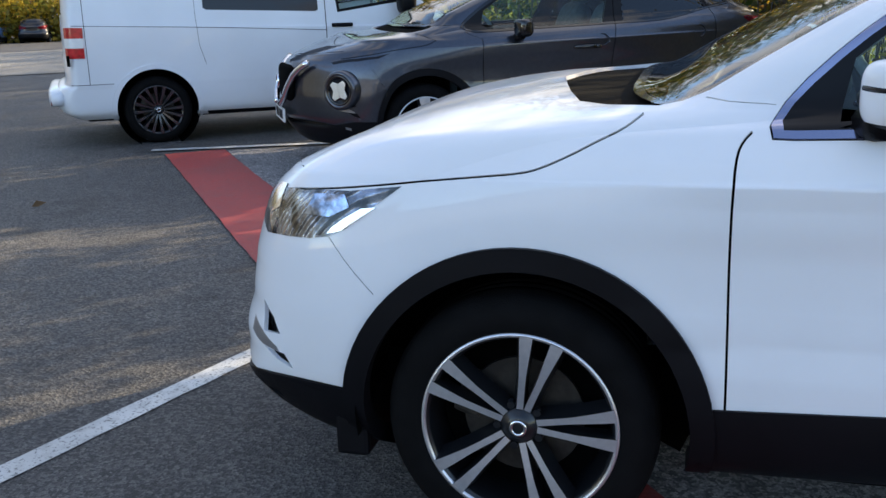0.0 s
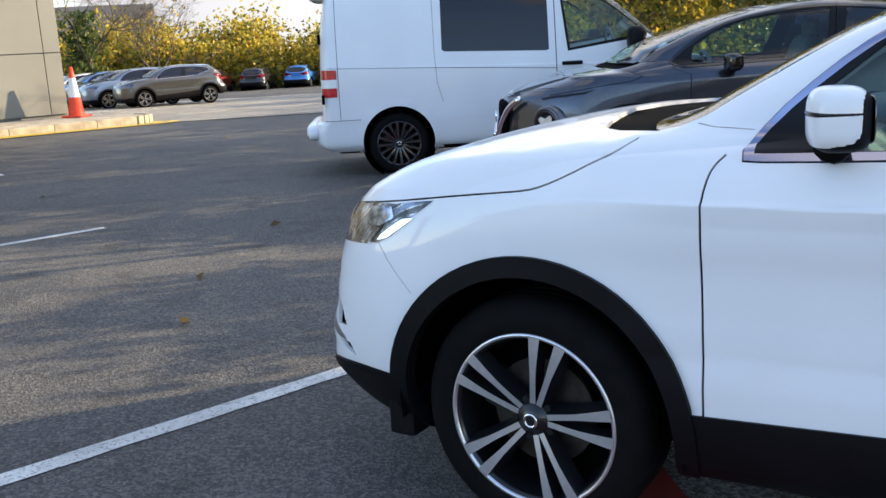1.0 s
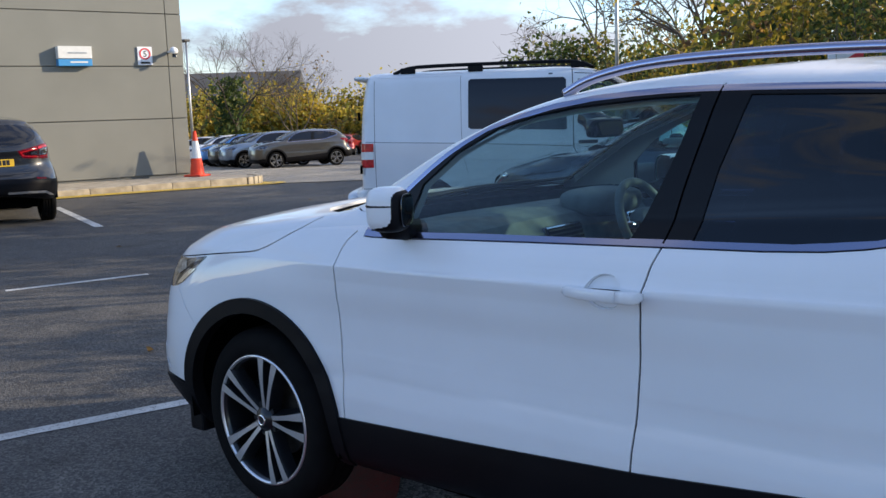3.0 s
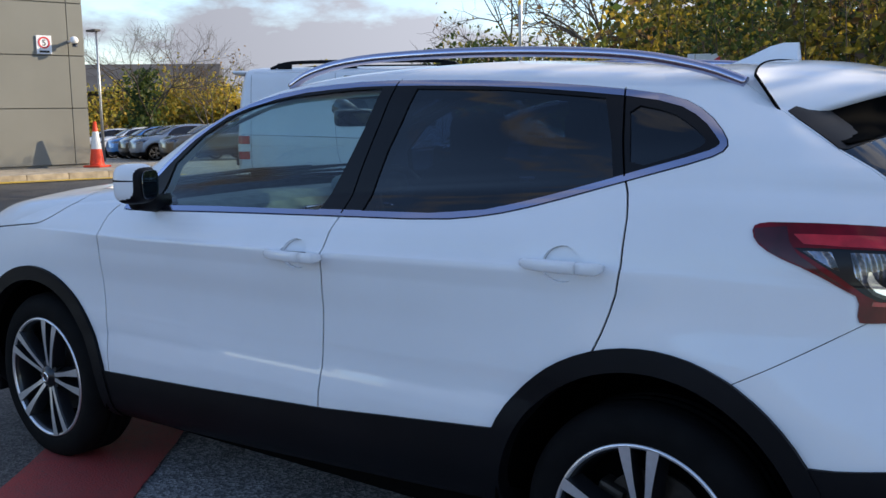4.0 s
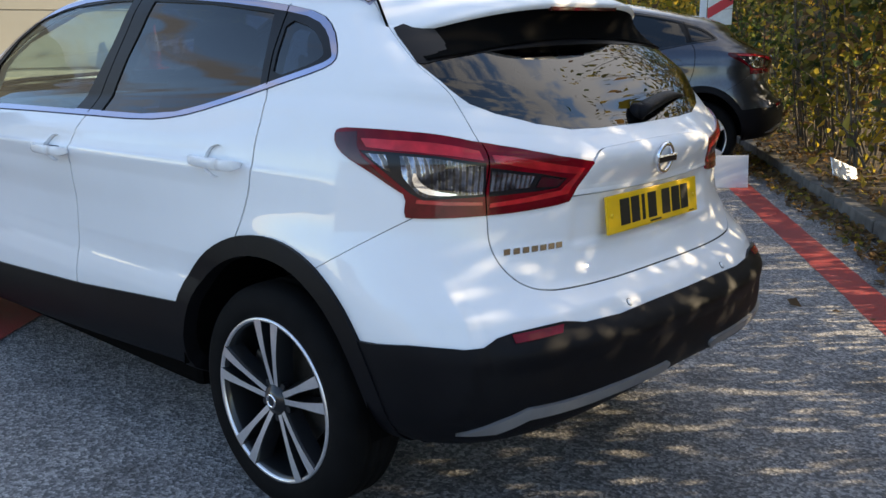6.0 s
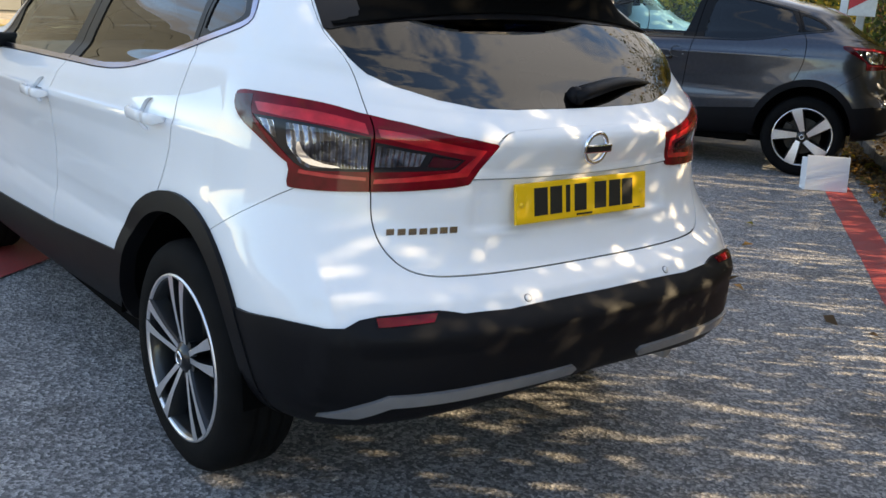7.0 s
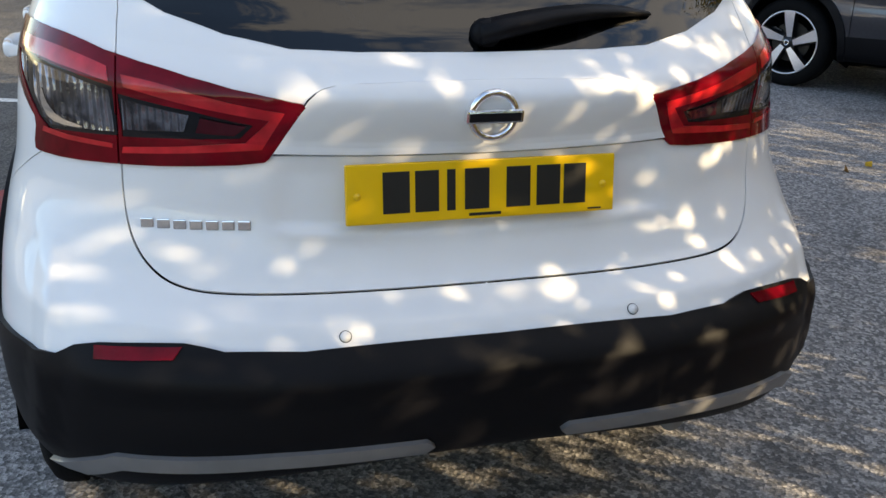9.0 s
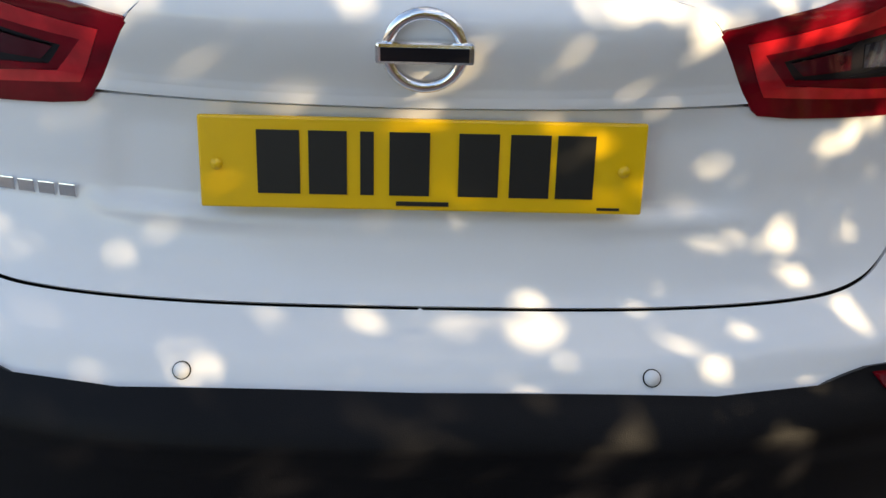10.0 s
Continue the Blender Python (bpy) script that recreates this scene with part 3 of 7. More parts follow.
# ---- wheels ----
def wheel(parent, x, y, z, out=-1, radius=0.345, rim=0.247, width=0.215, spokes=5, pair=True, turn=76.0, face="alloy", detail=True, swirl=0.0):
    """Tyre, rim, spokes, disc. Outer face looks to y * out."""
    hold = empty("wheel")
    hold.parent = parent
    hold.matrix_local = pose(x, y, z, 0, 0, 0 if out < 0 else 180)
    w = width
    prof = [(rim - 0.012, 0.02), (rim + 0.004, 0.0), (rim + 0.022, -0.004), (radius - 0.045, -0.006), (radius - 0.014, 0.012), (radius - 0.003, 0.03)]
    if detail:
        for g in (0.055, 0.095, 0.135):
            prof += [(radius, g), (radius, g + 0.022), (radius - 0.007, g + 0.024), (radius - 0.007, g + 0.031)]
    prof += [(radius, w - 0.035), (radius - 0.014, w - 0.012), (radius - 0.05, w), (rim, w - 0.01), (rim - 0.012, w - 0.03)]
    part("tyre", lathe(prof, 72 if detail else 32), M["rubber"], hold, smooth=True)
    barrel = lathe([(rim - 0.004, 0.003), (rim - 0.012, 0.004), (rim - 0.018, 0.02), (rim - 0.030, 0.10), (rim - 0.03, w - 0.02)], 64 if detail else 32)
    part("rim", barrel, M["alloy_dark"], hold, smooth=True)
    part("rim_lip", lathe([(rim + 0.003, 0.004), (rim + 0.001, -0.003), (rim - 0.007, -0.003), (rim - 0.010, 0.006)], 72 if detail else 32), M[face], hold, smooth=True)
    hub = lathe([(0.0, -0.001), (0.024, -0.002), (0.030, 0.002), (0.044, 0.012), (0.052, 0.026), (0.055, 0.06)], 32)
    part("hub", hub, M["alloy_dark"], hold, smooth=True)
    part("hub_badge", lathe([(0.014, -0.003), (0.015, -0.0055), (0.021, -0.0055), (0.022, -0.003)], 24), M["chrome"], hold, smooth=True)
    part("brake_disc", lathe([(0.0, 0.085), (0.155, 0.085), (0.155, 0.10), (0.0, 0.10)], 40), M["disc"], hold, smooth=False)
    if detail:
        part("brake_caliper", move(box((-0.055, 0.06, 0.10), (0.055, 0.12, 0.175), 0.012), pose(0, 0, 0, 0, -70, 0)), M["disc"], hold)
    part("wheel_back", lathe([(0.0, 0.12), (rim - 0.03, 0.12), (rim - 0.03, 0.125), (0, 0.125)], 32), M["gap"], hold)
    for k in range(spokes):
        for sg in ((-1, 1) if pair else (0,)):
            a0 = math.radians(turn + 360 / spokes * k + sg * 11.5)
            a1 = math.radians(turn + 360 / spokes * k + sg * (9.2 if spokes == 5 else 11.0) + swirl)
            r0, r1 = 0.046, rim - 0.004
            w0, w1 = (0.0085, 0.0165) if pair else (0.020, 0.045)
            rows, vs, fs, ids = 7, [], [], []
            for q in range(rows):
                t = q / (rows - 1)
                flare = max(0.0, t - 0.45) / 0.55 if pair else t
                hw = w0 + (w1 - w0) * flare
                px, pz = (1 - t) * r0 * math.cos(a0) + t * r1 * math.cos(a1), (1 - t) * r0 * math.sin(a0) + t * r1 * math.sin(a1)
                depth = 0.012 - 0.012 * math.sin(t * math.pi * 0.6) - 0.006 * t
                c, s_ = math.cos(a1), math.sin(a1)
                for side, dy, more in ((-1, 0.05, 0.014), (-1, 0.008, 0.003), (-1, 0, 0), (1, 0, 0), (1, 0.008, 0.003), (1, 0.05, 0.014)):
                    off = side * (hw + (more if side * sg >= 0 else more * 0.15))
                    vs.append((px - off * s_, depth + dy, pz + off * c))
            for q in range(rows - 1):
                for i in range(5):
                    b = q * 6
                    fs.append((b + i, b + i + 1, b + 7 + i, b + 6 + i))
                    ids.append(0 if i == 2 else 1)
            part("spoke", mesh_of("spoke", vs, fs, [M[face], M["alloy_dark"]], idx=ids), None, hold)
    if detail:
        for k in range(5):
            a = math.radians(turn + 36 + 72 * k)
            nut = lathe([(0.0, 0.012), (0.010, 0.012), (0.011, 0.03)], 10)
            part("wheel_nut", move(nut, pose(0.057 * math.cos(a), 0.004, 0.057 * math.sin(a))), M["alloy_dark"], hold)
    return hold


# ---- crossover car ----
#          zf    za    zb    zr    xf     xr    wf    wm    wr    Lf    nf   Lr    nr
RINGS = [(0.22, 0.24, 0.34, 0.440, -0.72, 3.38, 0.76, 0.80, 0.72, 0.50, 3.0, 0.50, 3.0),
         (0.29, 0.30, 0.37, 0.456, -0.79, 3.49, 0.82, 0.85, 0.79, 0.50, 3.0, 0.52, 3.0),
         (0.45, 0.45, 0.46, 0.53, -0.86, 3.525, 0.862, 0.872, 0.845, 0.50, 2.8, 0.55, 3.0),
         (0.60, 0.60, 0.60, 0.62, -0.87, 3.530, 0.872, 0.870, 0.862, 0.50, 2.7, 0.56, 2.9),
         (0.70, 0.70, 0.71, 0.69, -0.862, 3.482, 0.870, 0.857, 0.858, 0.50, 2.6, 0.56, 2.9),
         (0.78, 0.79, 0.81, 0.76, -0.850, 3.405, 0.862, 0.860, 0.845, 0.50, 2.6, 0.56, 2.9),
         (0.86, 0.88, 0.91, 0.87, -0.82, 3.372, 0.850, 0.877, 0.822, 0.52, 2.6, 0.56, 2.8),
         (0.895, 0.955, 1.02, 0.98, -0.775, 3.372, 0.835, 0.886, 0.808, 0.55, 2.6, 0.56, 2.7),
         (0.905, 0.968, 1.034, 0.994, -0.765, 3.374, 0.832, 0.877, 0.805, 0.56, 2.6, 0.56, 2.7),
         (0.928, 1.005, 1.10, 1.065, -0.715, 3.398, 0.818, 0.855, 0.792, 0.62, 2.7, 0.58, 2.6),
         (0.982, 1.060, 1.18, 1.125, -0.56, 3.345, 0.795, 0.795, 0.768, 0.68, 3.0, 0.60, 2.7),
         (1.062, 1.092, 1.225, 1.165, -0.27, 3.300, 0.772, 0.765, 0.740, 0.72, 3.4, 0.60, 2.9),
         (1.110, 1.115, 1.26, 1.215, 0.05, 3.255, 0.755, 0.752, 0.722, 0.60, 3.8, 0.56, 3.2),
         (1.142, 1.140, 1.29, 1.265, 0.28, 3.205, 0.735, 0.740, 0.705, 0.38, 4.0, 0.52, 3.4),
         (1.235, 1.230, 1.34, 1.33, 0.46, 3.13, 0.700, 0.708, 0.675, 0.28, 3.6, 0.48, 3.4),
         (1.365, 1.355, 1.395, 1.40, 0.70, 3.04, 0.656, 0.664, 0.630, 0.22, 3.4, 0.44, 3.4),
         (1.475, 1.460, 1.440, 1.465, 0.97, 2.96, 0.614, 0.627, 0.590, 0.20, 3.2, 0.40, 3.2),
         (1.532, 1.520, 1.483, 1.508, 1.22, 2.92, 0.567, 0.582, 0.545, 0.24, 3.0, 0.36, 3.0),
         (1.558, 1.550, 1.512, 1.522, 1.48, 2.86, 0.480, 0.490, 0.465, 0.28, 2.8, 0.34, 2.8),
         (1.572, 1.570, 1.535, 1.537, 1.66, 2.78, 0.28, 0.29, 0.27, 0.26, 2.6, 0.30, 2.6),
         (1.578, 1.578, 1.545, 1.545, 1.80, 2.70, 0.0, 0.0, 0.0, 0.20, 2.4, 0.24, 2.4)]



def sculpt(p):
    """Pressed creases of the white car: shoulder and lower door lines, plate recess, bumper ledges."""
    x, y, z = p.T
    ay = np.abs(y)

    def tent(v, c, w):
        return np.clip(1 - np.abs(v - c) / w, 0, 1)

    def step(v, a, b):
        t = np.clip((v - a) / (b - a), 0, 1)
        return t * t * (3 - 2 * t)
    door = step(x, 0.20, 0.50) * (1 - step(x, 2.25, 2.70)) * step(ay, 0.74, 0.82)
    out = door * (0.007 * tent(z, 0.966 + 0.012 * x, 0.05) - 0.009 * tent(z, 0.585 + 0.03 * x, 0.075))
    rear = step(x, 3.15, 3.30)
    back = rear * (-0.011 * (1 - step(ay, 0.33, 0.39)) * step(z, 0.828, 0.850) * (1 - step(z, 0.935, 0.985)) + 0.005 * tent(z, 0.838, 0.016) * (1 - step(ay, 0.33, 0.42)) + 0.006 * tent(z, 0.708, 0.03) + 0.008 * tent(z, 0.628, 0.04) * (1 - step(ay, 0.690, 0.725)))
    crown = 0.03 * np.clip(1 - (ay / 0.70) ** 2, 0, 1) * step(x, -0.66, -0.35) * (1 - step(x, -0.05, 0.22)) * step(z, 0.90, 0.96)
    edge = 0.007 * tent(ay, 0.765 - 0.10 * np.clip(z - 0.55, -0.1, 0.3), 0.03) * step(x, 3.0, 3.15) * step(z, 0.44, 0.48) * (1 - step(z, 0.76, 0.82))
    nose = step(-x, 0.54, 0.70) * step(z, 0.25, 0.33) * (0.010 * (1 - step(z, 0.70, 0.79)) + 0.032 * (1 - step(z, 0.49, 0.60)) + 0.022 * tent(z, 0.39, 0.06))
    return np.stack([x + back + edge - nose, y + np.sign(y) * (out + edge), z + crown], 1)


DLO = [(0.535, 1.070), (0.60, 1.165), (0.715, 1.272), (0.83, 1.356), (0.98, 1.432), (1.25, 1.490), (1.50, 1.507), (1.70, 1.509), (2.10, 1.498), (2.43, 1.470),
       (2.62, 1.443), (2.71, 1.402), (2.775, 1.345), (2.785, 1.316), (2.74, 1.292), (2.56, 1.240), (2.32, 1.168), (2.17, 1.132), (2.0, 1.112), (1.606, 1.102), (1.1, 1.087), (0.62, 1.068)]
GLASS_F = [(0.69, 1.092), (0.725, 1.234), (0.845, 1.335), (0.99, 1.409), (1.12, 1.443), (1.25, 1.464), (1.5, 1.482), (1.648, 1.486), (1.62, 1.36), (1.585, 1.24), (1.540, 1.114)]
GLASS_R = [(1.715, 1.120), (1.74, 1.30), (1.785, 1.482), (2.10, 1.472), (2.415, 1.444), (2.475, 1.33), (2.505, 1.240), (2.32, 1.186), (2.15, 1.145), (1.97, 1.127)]
GLASS_Q = [(2.545, 1.262), (2.525, 1.34), (2.490, 1.428), (2.61, 1.406), (2.68, 1.372), (2.725, 1.340), (2.725, 1.325), (2.69, 1.306)]


def crossover(name, paint, warp=None, detail=True, clear=True, plates=True, wheel_face="alloy", spokes=5, pair=True, chrome="satin", swirl=0.0, fine=False, slim=False):
    """A five-door crossover, nose to -x, front axle at x = 0. Returns the Empty that holds its parts."""
    sh = Shell(RINGS, sculpt if fine else None)
    L = sh.locate
    along_skin = trace if fine else (lambda shell, kind, pts: shell.locate(kind, pts))
    reg = []

    def add(nm, kind, poly, step=0.03, smooth=0):
        reg.append((nm, along_skin(sh, kind, dense(poly, step, True, smooth))))

    def gap(kind, line, width=0.006, smooth=1):
        if detail:
            reg.append(("gap", along_skin(sh, kind, ribbon(line, width, smooth))))
    jz = float(L("side", [(1.2, 0.45)])[0][1])
    # shut lines
    gap("side", [(0.512, 1.082), (0.494, 1.064), (0.482, 1.040), (0.476, 0.99), (0.475, 0.888), (0.478, 0.75), (0.482, 0.62), (0.486, 0.43)])
    gap("side", [(1.640, 1.105), (1.622, 1.04), (1.608, 0.94), (1.590, 0.69), (1.572, 0.50), (1.57, 0.44)])
    gap("side", [(2.535, 1.245), (2.562, 1.19), (2.572, 1.13), (2.572, 0.99), (2.54, 0.88), (2.505, 0.80)])
    gap("side", [(-0.66, 0.898), (-0.554, 0.919), (-0.30, 0.951), (-0.09, 0.974), (0.005, 0.984), (0.05, 0.996), (0.118, 1.026), (0.179, 1.058), (0.228, 1.080), (0.274, 1.112)], 0.005)
    gap("side", [(-0.475, 0.82), (-0.42, 0.75), (-0.355, 0.68)], 0.0025)
    gap("side", [(2.85, 0.775), (2.98, 0.85), (3.15, 0.955)], 0.0022)
    if detail:
        tail = L("xyz", dense([(2.78, -0.55, 1.505), (2.84, -0.565, 1.455), (2.908, -0.588, 1.390), (3.02, -0.619, 1.316), (3.078, -0.616, 1.282), (3.126, -0.608, 1.249), (3.165, -0.604, 1.206), (3.195, -0.606, 1.166), (3.230, -0.609, 1.128)], 0.04, False, 1))
        low = L("rear", dense([(-0.613, 0.96), (-0.615, 0.875), (-0.604, 0.815), (-0.570, 0.772), (-0.52, 0.753), (-0.437, 0.747), (-0.236, 0.743), (0.0, 0.742)], 0.02, False, 3))
        for line in (tail, low):
            d = np.gradient(line, axis=0) * np.array([1.6, 0.1])
            nn = np.stack([-d[:, 1], d[:, 0]], 1)
            nn = nn / (np.linalg.norm(nn, axis=1)[:, None] + 1e-9) * 0.0022 / np.array([1.6, 0.1])
            reg.append(("gap", np.array([*(line + nn), *(line - nn)[::-1]])))
        reg.append(("gap", corner([(0, 8.5), (0.30, 8.5), (0.52, 8.38), (0.52, 8.3), (0.30, 8.42), (0, 8.42)])))
        reg.append(("gap", corner([(0.965, 12.90), (0.82, 13.02), (0.68, 13.12), (0.68, 13.08), (0.82, 12.98), (0.965, 12.86)])))
    # lower cladding
    sill = [(0.30, 0.20), (0.30, 0.443), (0.49, 0.452), (1.05, 0.478), (1.60, 0.508), (2.25, 0.566), (2.45, 0.58), (2.45, 0.20)]
    q = L("side", dense(sill[1:7], 0.04, False))
    reg.append(("sill", np.array([(q[0][0], 0.0), *q, (q[-1][0], 0.0)])))
    reg.append(("front_cladding", corner([(0, 0.0), (1.05, 0.0), (1.05, 1.80), (0.7, 1.80), (0.5, 1.62), (0, 1.62)])))
    if detail:
        add("fog_pocket", "xyz", [(-0.700, -0.765, 0.615), (-0.655, -0.80, 0.578), (-0.632, -0.812, 0.538), (-0.69, -0.775, 0.530)], 0.015)
        add("fog_pocket", "xyz", [(-0.690, -0.775, 0.492), (-0.625, -0.815, 0.485), (-0.600, -0.825, 0.445), (-0.65, -0.80, 0.462)], 0.015)
        add("fog_trim", "xyz", [(-0.735, -0.715, 0.55), (-0.69, -0.76, 0.528), (-0.645, -0.80, 0.50), (-0.64, -0.803, 0.488), (-0.69, -0.76, 0.495), (-0.735, -0.715, 0.51)], 0.015)
        add("fog_trim", "xyz", [(-0.70, -0.74, 0.375), (-0.66, -0.77, 0.368), (-0.655, -0.77, 0.335), (-0.695, -0.74, 0.345)], 0.015)
    q = L("xyz", dense([(2.95, -0.862, 0.622), (3.105, -0.856, 0.633), (3.20, -0.83, 0.645), (3.327, -0.771, 0.647), (3.357, -0.738, 0.650), (3.37, -0.705, 0.668), (3.39, -0.665, 0.678), (3.441, -0.53, 0.686),
                        (3.452, -0.50, 0.681), (3.465, -0.468, 0.673), (3.49, -0.34, 0.672), (3.494, -0.18, 0.674), (3.497, 0.0, 0.674)], 0.03, False))
    reg.append(("rear_cladding", np.array([(q[0][0], 0.0), *q, (3.0, 0.0)])))
    if detail:
        add("reflector_red", "rear", [(-0.671, 0.672), (-0.534, 0.680), (-0.550, 0.661), (-0.673, 0.653)], 0.03)
        add("skid", "rear", [(-0.765, 0.425), (-0.71, 0.462), (-0.650, 0.492), (-0.40, 0.502), (-0.135, 0.502), (-0.12, 0.490), (-0.135, 0.477), (-0.40, 0.475), (-0.640, 0.463), (-0.70, 0.430)], 0.03)
        add("garnish", "rear", [(-0.372, 0.979), (-0.318, 1.066), (-0.293, 1.086), (-0.258, 1.094), (-0.12, 1.097), (0.0, 1.098), (0.0, 0.974), (-0.20, 0.976)], 0.03)
        for line, w in (([(-0.374, 0.976), (-0.318, 1.068), (-0.293, 1.088), (-0.258, 1.096), (-0.12, 1.099), (0.0, 1.100)], 0.0024), ([(-0.376, 0.975), (-0.20, 0.972), (0.0, 0.970)], 0.0035)):
            gap("rear", line, w, 1)
        for hx, hz in ((1.505, 0.981), (2.412, 1.021)):
            add("handle_cup", "side", [(hx + 0.055 * math.cos(a), hz + 0.003 + 0.047 * math.sin(a)) for a in np.linspace(0, math.tau, 24)[:-1]], 0.02)
    # arches
    for cx, cz, ro, ri in ((0.008, 0.352, 0.462, 0.405), (2.655, 0.358, 0.478, 0.42)):
        for nm, rr in (("arch_trim", ro), ("hole", ri)):
            q = L("side", dense(arch(cx, cz, rr, 0.26)[1:-1], 0.03, False))
            reg.append((nm, np.array([(q[0][0], 0.0), *q, (q[-1][0], 0.0)])))
    # side windows
    add("gap", "side", shrink(DLO, -0.0026), 0.02, 1)
    add("window_trim", "side", DLO, 0.02, 1)
    add("window_frame", "side", shrink(DLO, 0.0165), 0.02, 1)
    if detail:
        gap("side", [(1.640, 1.11), (1.660, 1.28), (1.700, 1.495)], 0.006)
        gap("side", [(2.535, 1.245), (2.505, 1.34), (2.468, 1.447)], 0.006)
        gap("side", [(1.698, 1.485), (1.703, 1.514)], 0.005, 0)
        gap("side", [(2.470, 1.44), (2.46, 1.472)], 0.005, 0)
    add("front_glass", "side", GLASS_F)
    add("rear_glass", "side", GLASS_R)
    add("quarter_glass", "side", GLASS_Q, 0.02, 1)
    # windscreen, scuttle, tailgate glass
    if fine:
        add("scuttle", "xyz", [(0.0, 0.0, 1.104), (0.03, -0.2, 1.107), (0.06, -0.364, 1.111), (0.105, -0.54, 1.114), (0.18, -0.615, 1.118), (0.244, -0.65, 1.122), (0.305, -0.684, 1.125), (0.36, -0.675, 1.138), (0.42, -0.60, 1.175), (0.38, -0.3, 1.170), (0.34, 0.0, 1.160)], 0.03)
    else:
        reg.append(("scuttle", corner([(0, 12.62), (0.40, 12.55), (0.58, 12.32), (0.66, 12.30), (0.71, 12.55), (0.70, 12.95), (0.68, 13.1), (0.60, 13.2), (0, 13.2)])))
    low = (12.72, 12.62, 12.60) if fine else (13.12, 13.12, 13.30)
    reg.append(("screen_band", corner([(0, low[0]), (0.56, low[1]), (0.635 if fine else 0.62, low[2]), (0.62, 13.30), (0.62, 15.00), (0.60, 16.50), (0.56, 16.72), (0, 16.75)])))
    reg.append(("windscreen", corner([(0, low[0] + 0.15), (0.53, low[1] + 0.16), (0.59, low[2] + 0.16), (0.58, 13.50), (0.58, 15.00), (0.56, 16.45), (0, 16.55)])))
    add("tail_glass", "xyz", [(2.915, -0.580, 1.388), (3.02, -0.611, 1.315), (3.075, -0.608, 1.283), (3.12, -0.600, 1.253), (3.145, -0.588, 1.234), (3.165, -0.574, 1.218), (3.212, -0.525, 1.193), (3.272, -0.433, 1.165), (3.312, -0.331, 1.147),
                              (3.325, -0.22, 1.142), (3.328, -0.10, 1.141), (3.329, 0.0, 1.140), (3.10, 0.0, 1.37), (3.00, 0.0, 1.44), (2.985, -0.25, 1.44), (2.95, -0.50, 1.43)], 0.03)
    if fine:
        add("tail_band", "xyz", [(2.89, -0.572, 1.41), (2.915, -0.582, 1.388), (3.02, -0.613, 1.315), (3.034, -0.600, 1.311), (3.06, -0.545, 1.326), (3.085, -0.445, 1.340), (3.10, -0.30, 1.349), (3.10, -0.10, 1.357), (3.10, 0.0, 1.358), (2.99, 0.0, 1.45), (2.93, -0.45, 1.45)], 0.03)
    # lamps
    tl = [(2.880, -0.778, 1.144), (2.903, -0.773, 1.155), (2.96, -0.765, 1.157), (3.07, -0.725, 1.153), (3.15, -0.675, 1.146), (3.235, -0.605, 1.124), (3.335, -0.455, 1.090), (3.368, -0.345, 1.072), (3.380, -0.312, 1.066), (3.372, -0.325, 1.050),
          (3.347, -0.370, 0.972), (3.342, -0.385, 0.960), (3.30, -0.53, 0.951), (3.26, -0.612, 0.948), (3.19, -0.70, 0.943), (3.128, -0.750, 0.942), (3.110, -0.759, 0.945), (3.112, -0.752, 0.998), (3.085, -0.765, 1.013), (3.02, -0.782, 1.050), (2.93, -0.792, 1.085), (2.890, -0.787, 1.112)]
    add("tail_lamp", "xyz", tl, 0.02, 1)
    if detail:
        # front corner, bright bars, silvered bowls in black surrounds
        add("tail_smoke", "xyz", [(2.884, -0.778, 1.140), (2.955, -0.768, 1.148), (2.965, -0.778, 1.115), (2.985, -0.780, 1.088), (3.05, -0.777, 1.045), (3.105, -0.757, 1.005), (3.085, -0.765, 1.017), (3.02, -0.782, 1.054), (2.93, -0.792, 1.089), (2.894, -0.787, 1.114)], 0.03)
        add("tail_bright", "xyz", [(2.972, -0.772, 1.132), (3.055, -0.748, 1.132), (3.15, -0.690, 1.124), (3.238, -0.622, 1.108), (3.250, -0.618, 1.086), (3.16, -0.698, 1.099), (3.075, -0.750, 1.107), (2.995, -0.774, 1.111)], 0.03)
        add("tail_bright", "xyz", [(3.135, -0.742, 0.980), (3.19, -0.695, 0.976), (3.25, -0.622, 0.974), (3.25, -0.622, 0.982), (3.19, -0.695, 0.985), (3.137, -0.740, 0.990)], 0.03)
        add("tail_bright", "xyz", [(3.261, -0.600, 1.098), (3.335, -0.455, 1.072), (3.368, -0.348, 1.053), (3.345, -0.385, 0.985), (3.30, -0.51, 0.974), (3.259, -0.607, 0.967), (3.26, -0.605, 0.978), (3.30, -0.51, 0.986), (3.338, -0.410, 0.998), (3.358, -0.372, 1.040), (3.33, -0.468, 1.056), (3.269, -0.596, 1.081)], 0.03)
        add("tail_black", "xyz", [(2.975, -0.779, 1.102), (3.09, -0.742, 1.101), (3.255, -0.614, 1.080), (3.256, -0.614, 0.996), (3.15, -0.730, 0.988), (3.122, -0.748, 1.004), (3.06, -0.772, 1.052)], 0.03)
        add("tail_clear", "xyz", [(2.992, -0.777, 1.096), (3.05, -0.758, 1.095), (3.07, -0.762, 1.056), (3.06, -0.768, 1.058)], 0.02)
        add("tail_clear", "xyz", [(3.085, -0.744, 1.094), (3.17, -0.688, 1.088), (3.250, -0.619, 1.073), (3.250, -0.619, 1.002), (3.155, -0.725, 0.995), (3.135, -0.738, 1.005), (3.10, -0.752, 1.045)], 0.02)
